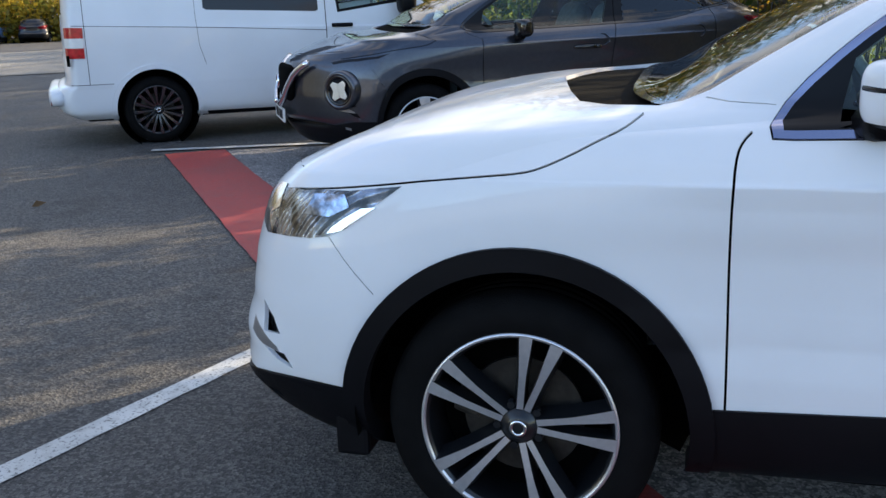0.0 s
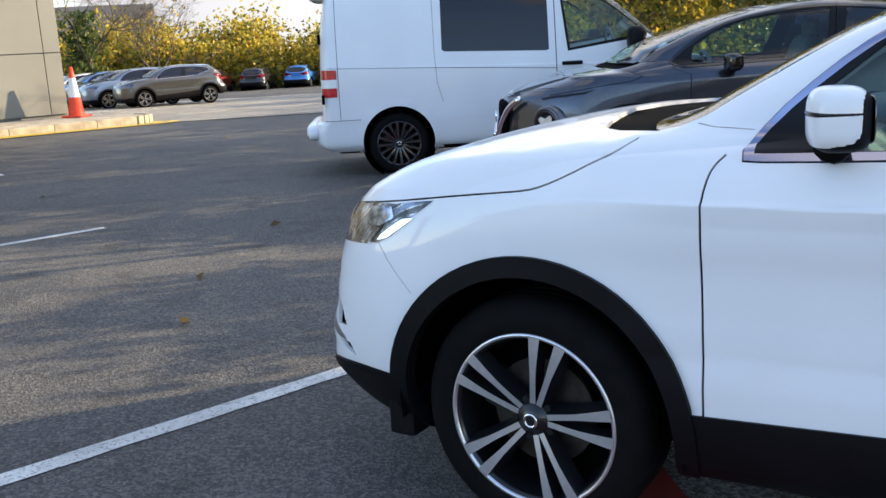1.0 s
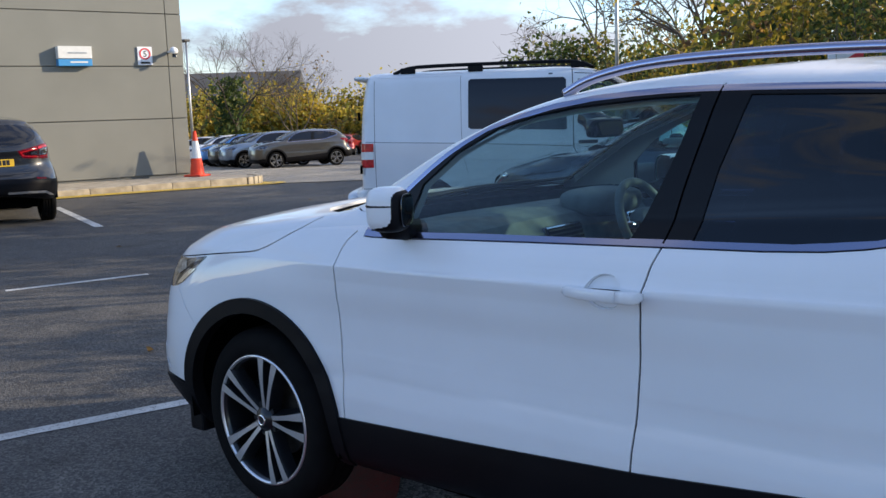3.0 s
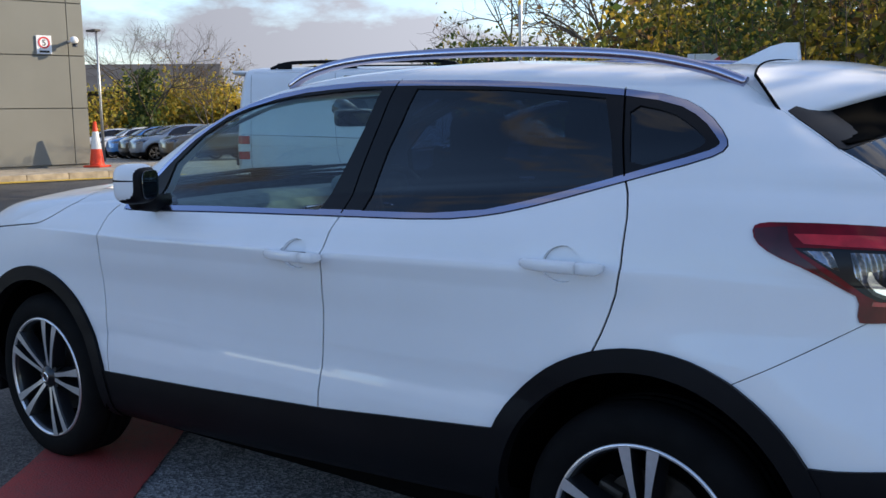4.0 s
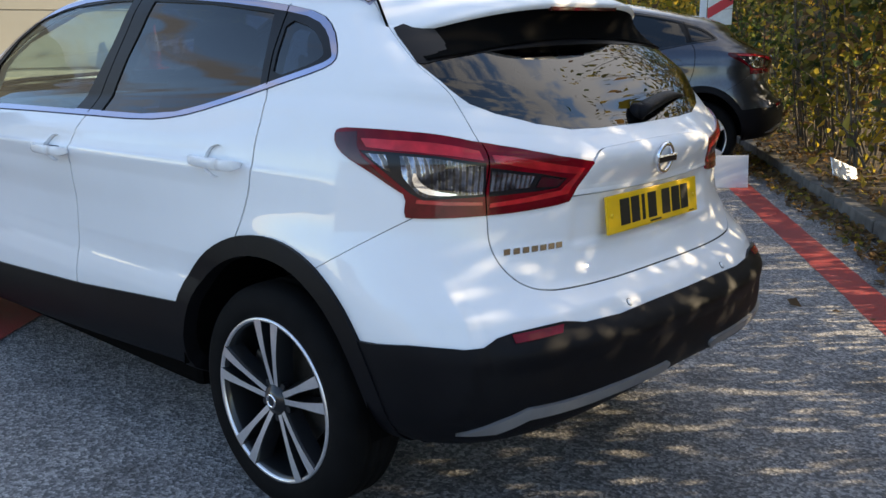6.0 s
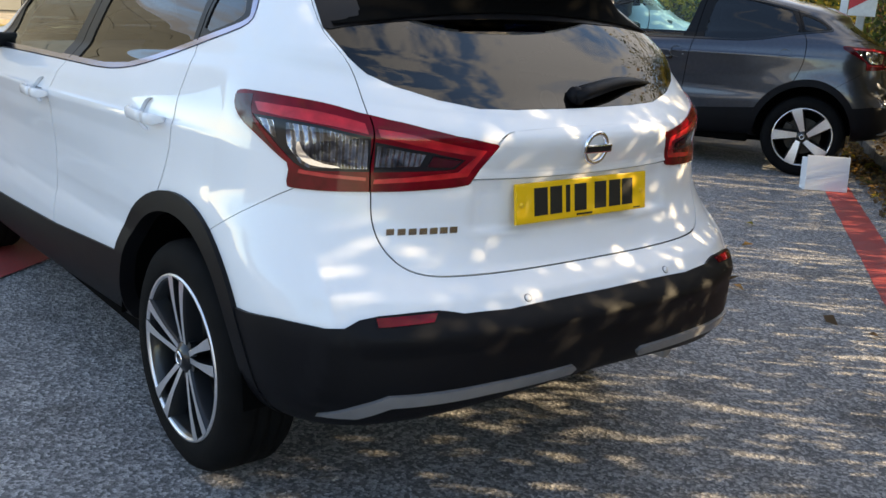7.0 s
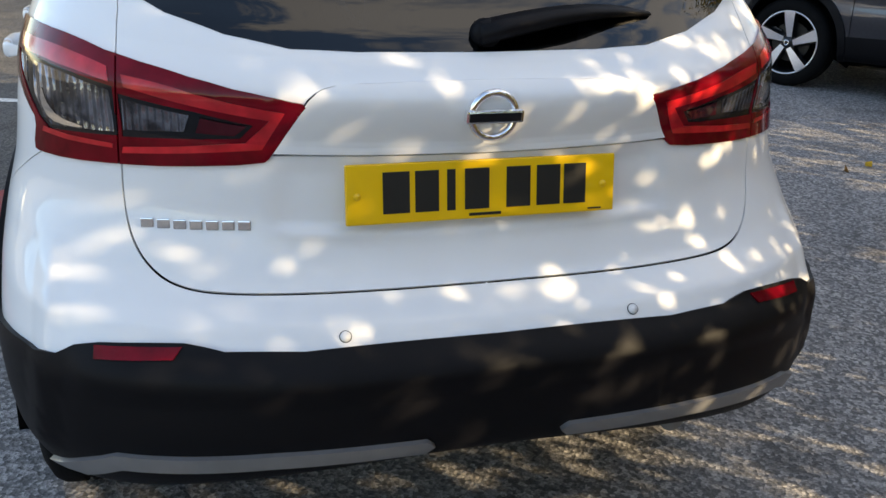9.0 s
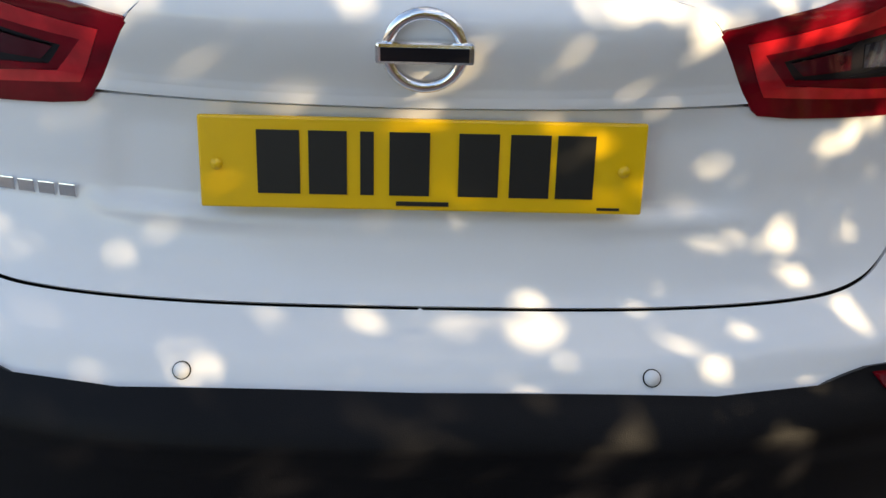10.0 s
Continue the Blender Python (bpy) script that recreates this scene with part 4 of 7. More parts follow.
        add("tail_chrome", "xyz", [(3.12, -0.727, 1.062), (3.135, -0.722, 1.030), (3.165, -0.706, 1.010), (3.215, -0.660, 1.002), (3.19, -0.692, 0.999), (3.148, -0.728, 1.003), (3.12, -0.740, 1.030)], 0.02, 1)
        add("tail_black", "xyz", [(3.262, -0.607, 1.070), (3.325, -0.49, 1.050), (3.35, -0.398, 1.030), (3.337, -0.42, 1.004), (3.30, -0.52, 0.999), (3.258, -0.606, 0.995)], 0.03)
        add("tail_dark", "xyz", [(3.264, -0.602, 1.062), (3.318, -0.498, 1.043), (3.309, -0.508, 1.013), (3.258, -0.603, 1.008)], 0.03)
        add("tail_smoke", "xyz", [(3.325, -0.480, 1.040), (3.345, -0.408, 1.028), (3.335, -0.428, 1.010), (3.318, -0.490, 1.012)], 0.03)
        reg.append(("gap", L("rear", ribbon([(-0.607, 1.124), (-0.612, 1.04), (-0.615, 0.946)], 0.0032, 0))))
    hl = [(-0.689, -0.642, 0.890), (-0.56, -0.765, 0.912), (-0.418, -0.829, 0.929), (-0.283, -0.837, 0.945), (-0.377, -0.848, 0.877), (-0.425, -0.85, 0.838), (-0.47, -0.845, 0.817), (-0.528, -0.835, 0.806), (-0.60, -0.79, 0.797), (-0.695, -0.717, 0.786),
          (-0.75, -0.55, 0.81), (-0.765, -0.46, 0.85), (-0.72, -0.58, 0.88)]
    if slim:
        hl = [(-0.70, -0.62, 0.862), (-0.56, -0.755, 0.890), (-0.42, -0.82, 0.912), (-0.28, -0.835, 0.935), (-0.40, -0.835, 0.900), (-0.56, -0.77, 0.874), (-0.69, -0.64, 0.846)]
    add("head_lamp", "xyz", hl, 0.03)
    if detail and not slim:
        add("head_chrome", "xyz", [(-0.345, -0.845, 0.893), (-0.395, -0.848, 0.860), (-0.437, -0.848, 0.832), (-0.475, -0.842, 0.822), (-0.462, -0.842, 0.838), (-0.43, -0.845, 0.862), (-0.385, -0.843, 0.888)], 0.02)
        add("head_lens", "xyz", [(-0.52, -0.79, 0.908), (-0.43, -0.822, 0.916), (-0.415, -0.835, 0.888), (-0.47, -0.828, 0.860), (-0.54, -0.80, 0.858)], 0.02)
        add("head_trim", "xyz", [(-0.70, -0.57, 0.875), (-0.62, -0.665, 0.885), (-0.60, -0.69, 0.83), (-0.64, -0.665, 0.812), (-0.70, -0.585, 0.82)], 0.02)
        reg.append(("grille", L("front", dense([(-0.42, 0.86), (-0.02, 0.86), (-0.02, 0.72), (-0.30, 0.72)], 0.04))))
        reg.append(("grille", L("front", dense([(-0.45, 0.56), (-0.02, 0.56), (-0.02, 0.44), (-0.40, 0.44)], 0.04))))
    uv, tri, owner, names = cut_shell(sh, reg, *(((44, 96, 56), 7) if fine else ((44, 96, 52), 5) if detail else ((16, 26, 16), 2)))
    root = empty(name)

    def piece(nm, sub, mat, off=0.0, rim=0.012, label="", parent=None):
        if len(sub) == 0:
            return None
        v, f, nrm = region_mesh(sh, uv, sub, off, rim)
        v = np.array(v)
        if warp:
            v, nrm = warp(v), None
        return part(nm, mesh_of(nm, v, f, mat, smooth=True, normals=nrm), None, parent or root, label)

    ids = weld_ids(sh, uv)

    def split(nm):
        if nm not in names:
            return []
        sub = tri[owner == names.index(nm)]
        if len(sub) == 0:
            return []
        comp = components(ids[sub])
        return [sub[comp == c] for c in np.unique(comp)]

    look_of = {"gap": ("shut_line", M["gap"], -0.006, 0), "sill": ("sill_cladding", M["plastic"], 0.008, 0.02), "front_cladding": ("lower_front_bumper", M["plastic"], 0.010, 0.025),
               "rear_cladding": ("lower_rear_bumper", M["plastic"], 0.010, 0.025), "arch_trim": ("wheel_arch_trim", M["plastic"], 0.014, 0.05), "window_trim": ("window_trim", M[chrome], 0.003, 0.01),
               "window_frame": ("window_frame", M["frame_black"], 0.001, 0.012), "front_glass": ("front_window", M["glass"] if clear else M["privacy"], -0.003, 0),
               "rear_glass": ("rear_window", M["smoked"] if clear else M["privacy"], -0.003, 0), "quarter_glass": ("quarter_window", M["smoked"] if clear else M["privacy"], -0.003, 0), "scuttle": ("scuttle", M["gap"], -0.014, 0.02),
               "screen_band": ("windscreen_band", M["gloss_black"], -0.001, 0.01), "windscreen": ("windscreen", M["screen"] if clear else M["privacy"], -0.001, 0), "tail_glass": ("tailgate_window", M["smoked"] if clear else M["privacy"], 0.001, 0.015),
               "tail_band": ("tailgate_band", M["frame_black"], 0.003, 0.012), "tail_lamp": ("tail_lamp", M["lens_red"], 0.005, 0.02), "tail_smoke": ("lamp_corner", M["lens_dark"], 0.0055, 0), "tail_bright": ("light_bar", M["lens_bright"], 0.006, 0), "tail_clear": ("clear_lens", M["lens_clear"], 0.004, 0.01),
               "tail_chrome": ("reflector", M["reflector"], 0.005, 0), "tail_dark": ("reversing_lens", M["lens_clear"], 0.004, 0.01), "tail_black": ("lamp_housing", M["lamp_black"], 0.003, 0),
               "head_lamp": ("headlamp", M["lamp_black"] if slim else M["head_bowl"], 0.002, 0.02), "head_chrome": ("running_light", M["reflector"], 0.004, 0), "head_lens": ("projector", M["head_clear"], 0.004, 0), "head_trim": ("lamp_trim", M["reflector"], 0.004, 0),
               "reflector_red": ("rear_reflector", M["lens_red"], 0.013, 0.01), "skid": ("skid_plate", M["silver"], 0.020, 0.022), "garnish": ("tailgate_garnish", paint, 0.006, 0.014), "handle_cup": ("handle_cup", paint, -0.013, 0),
               "grille": ("grille", M["gloss_black"], -0.006, 0.02), "fog_trim": ("fog_trim", M["silver"], 0.0, 0.01), "fog_pocket": ("fog_pocket", M["plastic"], -0.025, 0.03)}
    for nm in names:
        if nm in ("body", "hole"):
            continue
        pn, mat, off, rim = look_of[nm]
        for sub in split(nm):
            piece(pn, sub, mat, off, rim)
    for sub in split("body"):
        c = sh.P(uv[sub].mean(1)[:, 0], uv[sub].mean(1)[:, 1])
        x, y, z = c.mean(0)
        lo, hi = c.min(0), c.max(0)
        if not detail:
            nm = "body"
        elif hi[0] > 3.3 and hi[2] > 1.1 and abs(y) < 0.1:
            nm = "tailgate"
        elif lo[2] < 0.7 and lo[0] > 2.4:
            nm = "rear_bumper"
        elif hi[0] < 0.0 and lo[2] < 0.7:
            nm = "front_bumper"
        elif abs(y) < 0.1 and hi[0] < 1.0:
            nm = "bonnet"
        elif hi[2] > 1.5:
            nm = "roof_and_quarters"
        elif x < 0.45:
            nm = "front_wing"
        elif lo[0] > 0.4 and hi[0] < 1.7:
            nm = "front_door"
        elif lo[0] > 1.5 and hi[0] < 2.6:
            nm = "rear_door"
        else:
            nm = "body_panel"
        piece(nm, sub, paint, 0.0, 0.012)
    # lining, floor pan and wheel wells
    keep = np.isin(owner, [names.index(n) for n in names if n in ("body", "sill", "window_trim", "window_frame", "gap", "tail_lamp", "tail_clear", "tail_bright", "tail_black", "rear_cladding", "front_cladding", "scuttle", "head_lamp")])
    if detail:
        sub = tri[keep]
        high = sh.P(uv[sub].mean(1)[:, 0], uv[sub].mean(1)[:, 1])[:, 2] > 1.14
        piece("inner_lining", sub[~high], M["interior"] if fine else M["frame_black"], -0.035, 0)
        piece("roof_lining", sub[high], M["interior_l"] if fine else M["frame_black"], -0.035, 0)
    pan = [((-0.60, -0.60, 0.24), (3.05, 0.60, 0.44)), ((0.45, -0.78, 0.24), (2.20, 0.78, 0.36))]
    for lo, hi in pan:
        bm = box(lo, hi, 0.03)
        if warp:
            for v in bm.verts:
                v.co = Vector(warp(np.array([v.co]))[0])
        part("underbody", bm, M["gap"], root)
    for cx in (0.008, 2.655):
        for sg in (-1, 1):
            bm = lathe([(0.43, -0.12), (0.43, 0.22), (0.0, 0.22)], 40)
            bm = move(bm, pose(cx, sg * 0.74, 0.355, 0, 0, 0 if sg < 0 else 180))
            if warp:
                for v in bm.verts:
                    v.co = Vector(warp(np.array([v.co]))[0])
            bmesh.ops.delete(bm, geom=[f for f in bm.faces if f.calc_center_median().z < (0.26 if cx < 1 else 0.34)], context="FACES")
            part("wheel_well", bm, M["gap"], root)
    for cx, cz, tn in ((0.0, 0.345, 76.0), (2.650, 0.347, 92.0)):
        for sg in (-1, 1):
            c = np.array([[cx, sg * 0.845, cz]])
            if warp:
                c = warp(c)
            wheel(root, c[0][0], c[0][1], 0.345, sg, turn=tn, face=wheel_face, detail=detail, spokes=spokes, pair=pair, swirl=swirl)
    return root, sh


# ---- ground and markings ----
def fall(x, y):
    """The car park falls gently towards its far end."""
    s = -0.67 * x + 0.74 * y
    return -0.0275 * max(0.0, s - 15) * min(1, max(0, s - 15) / 6) if s < 60 else -0.0275 * 45


U, NN = Vector((0.589, -0.808, 0)), Vector((0.808, 0.589, 0))
xs = sorted(set([-400, -200, -120, -80, -60, *np.arange(-50, 30, 2.5).tolist(), 60, 120, 250, 400]))
gv = [(x, y, fall(x, y)) for y in xs for x in xs]
nx = len(xs)
gf = [(j * nx + i, j * nx + i + 1, (j + 1) * nx + i + 1, (j + 1) * nx + i) for j in range(nx - 1) for i in range(nx - 1)]
tagged(new("ground", mesh_of("ground", gv, gf, M["asphalt"], smooth=True)), "dark worn asphalt of a sloping car park", "ground", kind="structure")


def stripe(name, a, b, width, mat, label, seed=1, z=0.004):
    """A painted line from a to b with a slightly uneven edge."""
    rnd = random.Random(seed)
    a, b = Vector((*a, 0)), Vector((*b, 0))
    d = (b - a).normalized()
    n = Vector((-d.y, d.x, 0))
    k = max(2, int((b - a).length / 0.12))
    vs, fs = [], []
    for i in range(k + 1):
        p = a + (b - a) * i / k
        for sg in (-1, 1):
            q = p + n * sg * (width / 2 + rnd.uniform(-0.004, 0.004))
            vs.append((q.x, q.y, fall(q.x, q.y) + z))
    for i in range(k):
        fs.append((2 * i, 2 * i + 2, 2 * i + 3, 2 * i + 1))
    return tagged(new(name, mesh_of(name, vs, fs, mat)), label, "road marking", kind="structure")


stripe("bay_line_white", (-2.40, -3.4), (-0.98, 1.30), 0.10, M["line_white"], "worn white painted parking bay line on asphalt")
stripe("dash_line_white", (-5.80, 0.85), (-5.42, 2.08), 0.09, M["line_white"], "short white painted dash on asphalt", 2)
stripe("far_line_white", (-4.50, 4.90), (-2.1, 5.90), 0.10, M["line_white"], "white painted line at the end of a red stripe", 3, 0.014)
stripe("suv_line_white", (-13.9, 5.55), (-9.95, 4.15), 0.13, M["line_white"], "white painted bay line beside a parked car", 4)
stripe("red_stripe", (-4.05, 4.90), (1.75, -2.82), 0.54, M["line_red"], "wide faded red painted stripe on asphalt", 5, 0.009)
stripe("red_edge_line", (0.62, 6.15), (6.3, -1.65), 0.21, M["line_red"], "narrow red painted line along the kerb", 6)

bay = [Vector((-3.80, 5.05, 0))]
tagged(new("bay_surface", mesh_of("bay_surface", [(p.x, p.y, 0.0025) for p in (bay[0], Vector((1.55, -2.31, 0)), Vector((4.6, -6.5, 0)), Vector((8.2, -3.5, 0)), Vector((0.70, 6.85, 0)))], [(0, 1, 2, 3, 4)], M["asphalt_old"])), "older light grey asphalt of the parking bays", "ground", kind="structure")

# far end of the car park, its sunlit look put into a paler colour
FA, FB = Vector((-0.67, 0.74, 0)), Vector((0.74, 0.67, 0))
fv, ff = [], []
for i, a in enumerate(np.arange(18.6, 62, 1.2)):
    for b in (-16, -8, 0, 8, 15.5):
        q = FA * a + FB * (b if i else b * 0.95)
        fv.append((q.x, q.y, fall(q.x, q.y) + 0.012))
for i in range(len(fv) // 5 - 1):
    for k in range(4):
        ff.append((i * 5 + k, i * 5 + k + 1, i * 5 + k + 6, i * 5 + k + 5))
tagged(new("far_surface", mesh_of("far_surface", fv, ff, M["asphalt_sunlit"], smooth=True)), "worn asphalt at the far end of the car park, coloured pale as in sunlight", "ground", kind="structure")


# ---- kerb and planting strip ----
K0 = Vector((1.66, 5.58, 0))


def along(e, d, z=0.0):
    """e metres along the hedge line away from the camera's end, d metres behind the kerb."""
    p = K0 - U * e + NN * d
    return Vector((p.x, p.y, z + fall(p.x, p.y)))


bed_v, bed_f = [], []
for i, e in enumerate(np.arange(-12, 44, 1.0)):
    for d, z in ((0.11, 0.10), (0.6, 0.13), (1.6, 0.22), (4.5, 0.3), (9, 0.3)):
        bed_v.append(along(e, d, z + random.uniform(-0.02, 0.02)))
for i in range(55):
    for k in range(4):
        a = i * 5 + k
        bed_f.append((a, a + 1, a + 6, a + 5))
tagged(new("planting_bed", mesh_of("planting_bed", bed_v, bed_f, M["soil"], smooth=True)), "brown soil bed with leaf litter below the hedge", "ground", kind="structure")
kerb = tagged(empty("kerb"), "weathered concrete kerb edging the planting bed", "kerb", kind="structure")
ks = box((0, 0, -0.1), (0.905, 0.125, 0.115), 0.014)
kerb_mesh = bpy.data.meshes.new("kerb_stone")
ks.to_mesh(kerb_mesh)
ks.free()
kerb_mesh.materials.append(M["kerb"])
rk = random.Random(4)
ang = math.degrees(math.atan2(U.y, U.x))
for i in range(46):
    o = new("kerb_stone", kerb_mesh)
    p = along(-10 + 0.915 * (i + 1), 0)
    o.parent = kerb
    o.matrix_local = pose(p.x, p.y, p.z + rk.uniform(-0.004, 0.004), 0, rk.uniform(-0.3, 0.3), ang + rk.uniform(-0.4, 0.4))


# ---- foliage ----
def leaf_mesh(name, pts, size, mats, pick, rng, up=0.3):
    """Folded leaves at pts, each of its own size and turn; pick gives the material of each."""
    n = len(pts)
    d = rng.normal(size=(n, 3)) + np.array([0, 0, up])
    d /= np.linalg.norm(d, axis=1)[:, None]
    r = rng.normal(size=(n, 3))
    a = np.cross(d, r)
    a /= np.linalg.norm(a, axis=1)[:, None] + 1e-9
    b = np.cross(d, a)
    s = (size * rng.uniform(0.6, 1.25, n))[:, None]
    v = np.stack([pts - a * s * 0.55, pts + b * s * 0.33 + d * s * 0.12 - a * s * 0.08, pts + a * s * 0.55 - d * s * 0.08, pts - b * s * 0.33 + d * s * 0.12 - a * s * 0.08], 1).reshape(-1, 3)
    k = np.arange(n) * 4
    f = np.stack([k, k + 1, k + 2, k, k + 2, k + 3], 1).reshape(-1, 3)
    me = bpy.data.meshes.new(name)
    me.vertices.add(n * 4)
    me.vertices.foreach_set("co", v.ravel())
    me.loops.add(n * 6)
    me.loops.foreach_set("vertex_index", f.ravel())
    me.polygons.add(n * 2)
    me.polygons.foreach_set("loop_start", np.arange(n * 2) * 3)
    for m in mats:
        me.materials.append(m)
    me.polygons.foreach_set("material_index", np.repeat(pick, 2))
    me.update()
    me.validate()
    return me


def clumps(rng, centres, per, spread):
    c = np.repeat(centres, per, axis=0)
    return c + rng.normal(size=c.shape) * spread


def twig_mesh(name, segs, mat):
    """Thin three-sided sticks: (a, b, ra, rb)."""
    vs, fs = [], []
    for a, b, ra, rb in segs:
        d = (b - a).normalized()
        x = d.cross(Vector((0.3, 0.2, 1)) if abs(d.z) < 0.9 else Vector((1, 0, 0))).normalized()
        y = d.cross(x)
        k = len(vs)
        for p, r in ((a, ra), (b, rb)):
            for q in range(4):
                t = q * math.tau / 4
                vs.append(p + r * (math.cos(t) * x + math.sin(t) * y))
        for q in range(4):
            fs.append((k + q, k + (q + 1) % 4, k + 4 + (q + 1) % 4, k + 4 + q))
    return mesh_of(name, vs, fs, mat, smooth=True)


def grow(rng, base, direction, length, radius, depth, segs, tips, spread=0.55, bend=0.15):
    """Branches that fork, thinner at each step."""
    p, d = base, direction.normalized()
    n = 3
    for i in range(n):
        d2 = (d + Vector(rng.normal(size=3)) * bend).normalized()
        q = p + d2 * length / n
        r0, r1 = radius * (1 - 0.3 * i / n), radius * (1 - 0.3 * (i + 1) / n)
        segs.append((p, q, r0, r1))
        p, d = q, d2
        if depth > 0 and i >= 1:
            side = (d + Vector(rng.normal(size=3)) * spread + Vector((0, 0, 0.12))).normalized()
            grow(rng, p, side, length * rng.uniform(0.55, 0.75), r1 * 0.6, depth - 1, segs, tips, spread, bend)
    if depth > 0:
        for _ in range(2):
            side = (d + Vector(rng.normal(size=3)) * spread + Vector((0, 0, 0.1))).normalized()
            grow(rng, p, side, length * rng.uniform(0.6, 0.8), radius * 0.55, depth - 1, segs, tips, spread, bend)
    else:
        tips.append(p)


rngh = np.random.default_rng(11)


def hedge(name, e0, e1, height, depth, count, per, size, mats, weights, label, d0=0.25, twigs=0, seed=1, front=0.0, blob=1.0, lift=1.25):
    rng = np.random.default_rng(seed)
    e = rng.uniform(e0, e1, count)
    z = rng.beta(lift, 1.35, count) * height
    lump = 0.35 * np.sin(e * 1.7 + seed) + 0.25 * np.sin(e * 3.9 + z * 2)
    d = d0 + np.abs(lump) * 0.95 + rng.uniform(0, 1, count) ** 1.6 * depth + 0.25 * (z / height - 0.5) ** 2 - front * (z > 0.5) * (z < height * 0.85)
    z = z * (1 + 0.12 * np.sin(e * 2.3 + seed * 2)) + 0.12
    c = np.array([along(a, b, h) for a, b, h in zip(e, d, z)])
    pts = clumps(rng, c, per, np.array([0.15, 0.15, 0.13]) * blob)
    pts[:, 2] = np.maximum(pts[:, 2], 0.08)
    pick = np.repeat(rng.choice(len(mats), count, p=weights), per)
    flip = rng.random(len(pick)) < 0.25
    pick[flip] = rng.choice(len(mats), flip.sum(), p=weights)
    h = tagged(new(name, leaf_mesh(name, pts, size, mats, pick, rng)), label, "hedge", kind="stuff")
    if twigs:
        segs = []
        for _ in range(twigs):
            a, b = rng.uniform(e0, e1), rng.uniform(d0 + 0.2, d0 + depth)
            p = along(a, b, 0.1)
            q = p + Vector((rng.normal() * 0.25, rng.normal() * 0.25, rng.uniform(0.5, 1.0) * height))
            mid = (p + q) / 2 + Vector(rng.normal(size=3)) * 0.12
            segs += [(p, mid, 0.013, 0.009), (mid, q, 0.010, 0.005)]
            for _ in range(5):
                s0 = mid.lerp(q, rng.uniform(-0.6, 1))
                segs.append((s0, s0 + Vector((rng.normal() * 0.3, rng.normal() * 0.3, rng.normal() * 0.22 + 0.1)), 0.005, 0.002))
        tagged(new(name + "_twigs", twig_mesh(name + "_twigs", segs, M["bark"])), "tangled bare brown twigs inside the hedge", "hedge", kind="stuff")
    return h


LEAVES = [M["leaf_green"], M["leaf_yellow"], M["leaf_olive"], M["leaf_brown"]]
hedge("hedge", -9, -3.2, 2.4, 1.1, 380, 36, 0.092, LEAVES, (0.16, 0.36, 0.32, 0.16), "overgrown roadside hedge in autumn with olive and yellow leaves", twigs=110, seed=3, blob=1.05, lift=1.9)
hedge("hedge", -3.2, 3.2, 2.75, 0.95, 470, 38, 0.10, LEAVES, (0.16, 0.36, 0.32, 0.16), "overgrown roadside hedge in autumn with olive and yellow leaves", twigs=150, seed=13, blob=1.05, lift=2.0)
# unseen brambles, added to keep sun off the ground under the rear bumper
hedge("undergrowth", -5.9, -4.2, 1.35, 1.2, 52, 30, 0.085, LEAVES, (0.30, 0.10, 0.35, 0.25), "unseen low brambles and dry leaves added to shade the ground behind the car", seed=31, blob=1.0, lift=1.3)
hedge("hedge", 3.2, 8.5, 3.2, 1.6, 950, 12, 0.10, LEAVES, (0.62, 0.08, 0.25, 0.05), "dense dark green hedge beside the parked cars", twigs=80, seed=5)
hedge("hedge", 8.5, 42, 3.3, 2.2, 2300, 13, 0.17, LEAVES, (0.22, 0.42, 0.26, 0.10), "tall mixed hedge along the edge of the car park", seed=8)


def tree(at, height, trunk_r, crown, leaves, size, mats, weights, label, seed, depth=4, lift=0.28, spread=0.6, blob=0.3, lean=(0, 0)):
    """A forked tree with leaves about its twig ends; crown scales its breadth."""
    rng = np.random.default_rng(seed)
    root = tagged(empty("tree", pose(*at)), label, "tree")
    segs, tips = [], []
    top = Vector((lean[0], lean[1], height * lift))
    segs.append((Vector((0, 0, -0.1)), top * 0.5 + Vector((0.05, 0, 0)), trunk_r * 1.25, trunk_r))
    segs.append((top * 0.5 + Vector((0.05, 0, 0)), top, trunk_r, trunk_r * 0.8))
    for k in range(4):
        a = k * math.tau / 4 + rng.uniform(-0.5, 0.5)
        d = Vector((math.cos(a) * crown, math.sin(a) * crown, 1.0 + 0.5 * (k == 0)))
        grow(rng, top, d, height * 0.30, trunk_r * 0.6, depth - 1, segs, tips, spread)
    part("trunk", twig_mesh("trunk", segs, M["bark"]), None, root)
    if leaves:
        t = np.array(tips)
        c = t[rng.integers(0, len(t), leaves // 8)]
        pts = clumps(rng, c, 8, blob)
        part("crown", leaf_mesh("crown", pts, size, mats, rng.choice(len(mats), len(pts), p=weights), rng), None, root)
    return root


rt = random.Random(9)
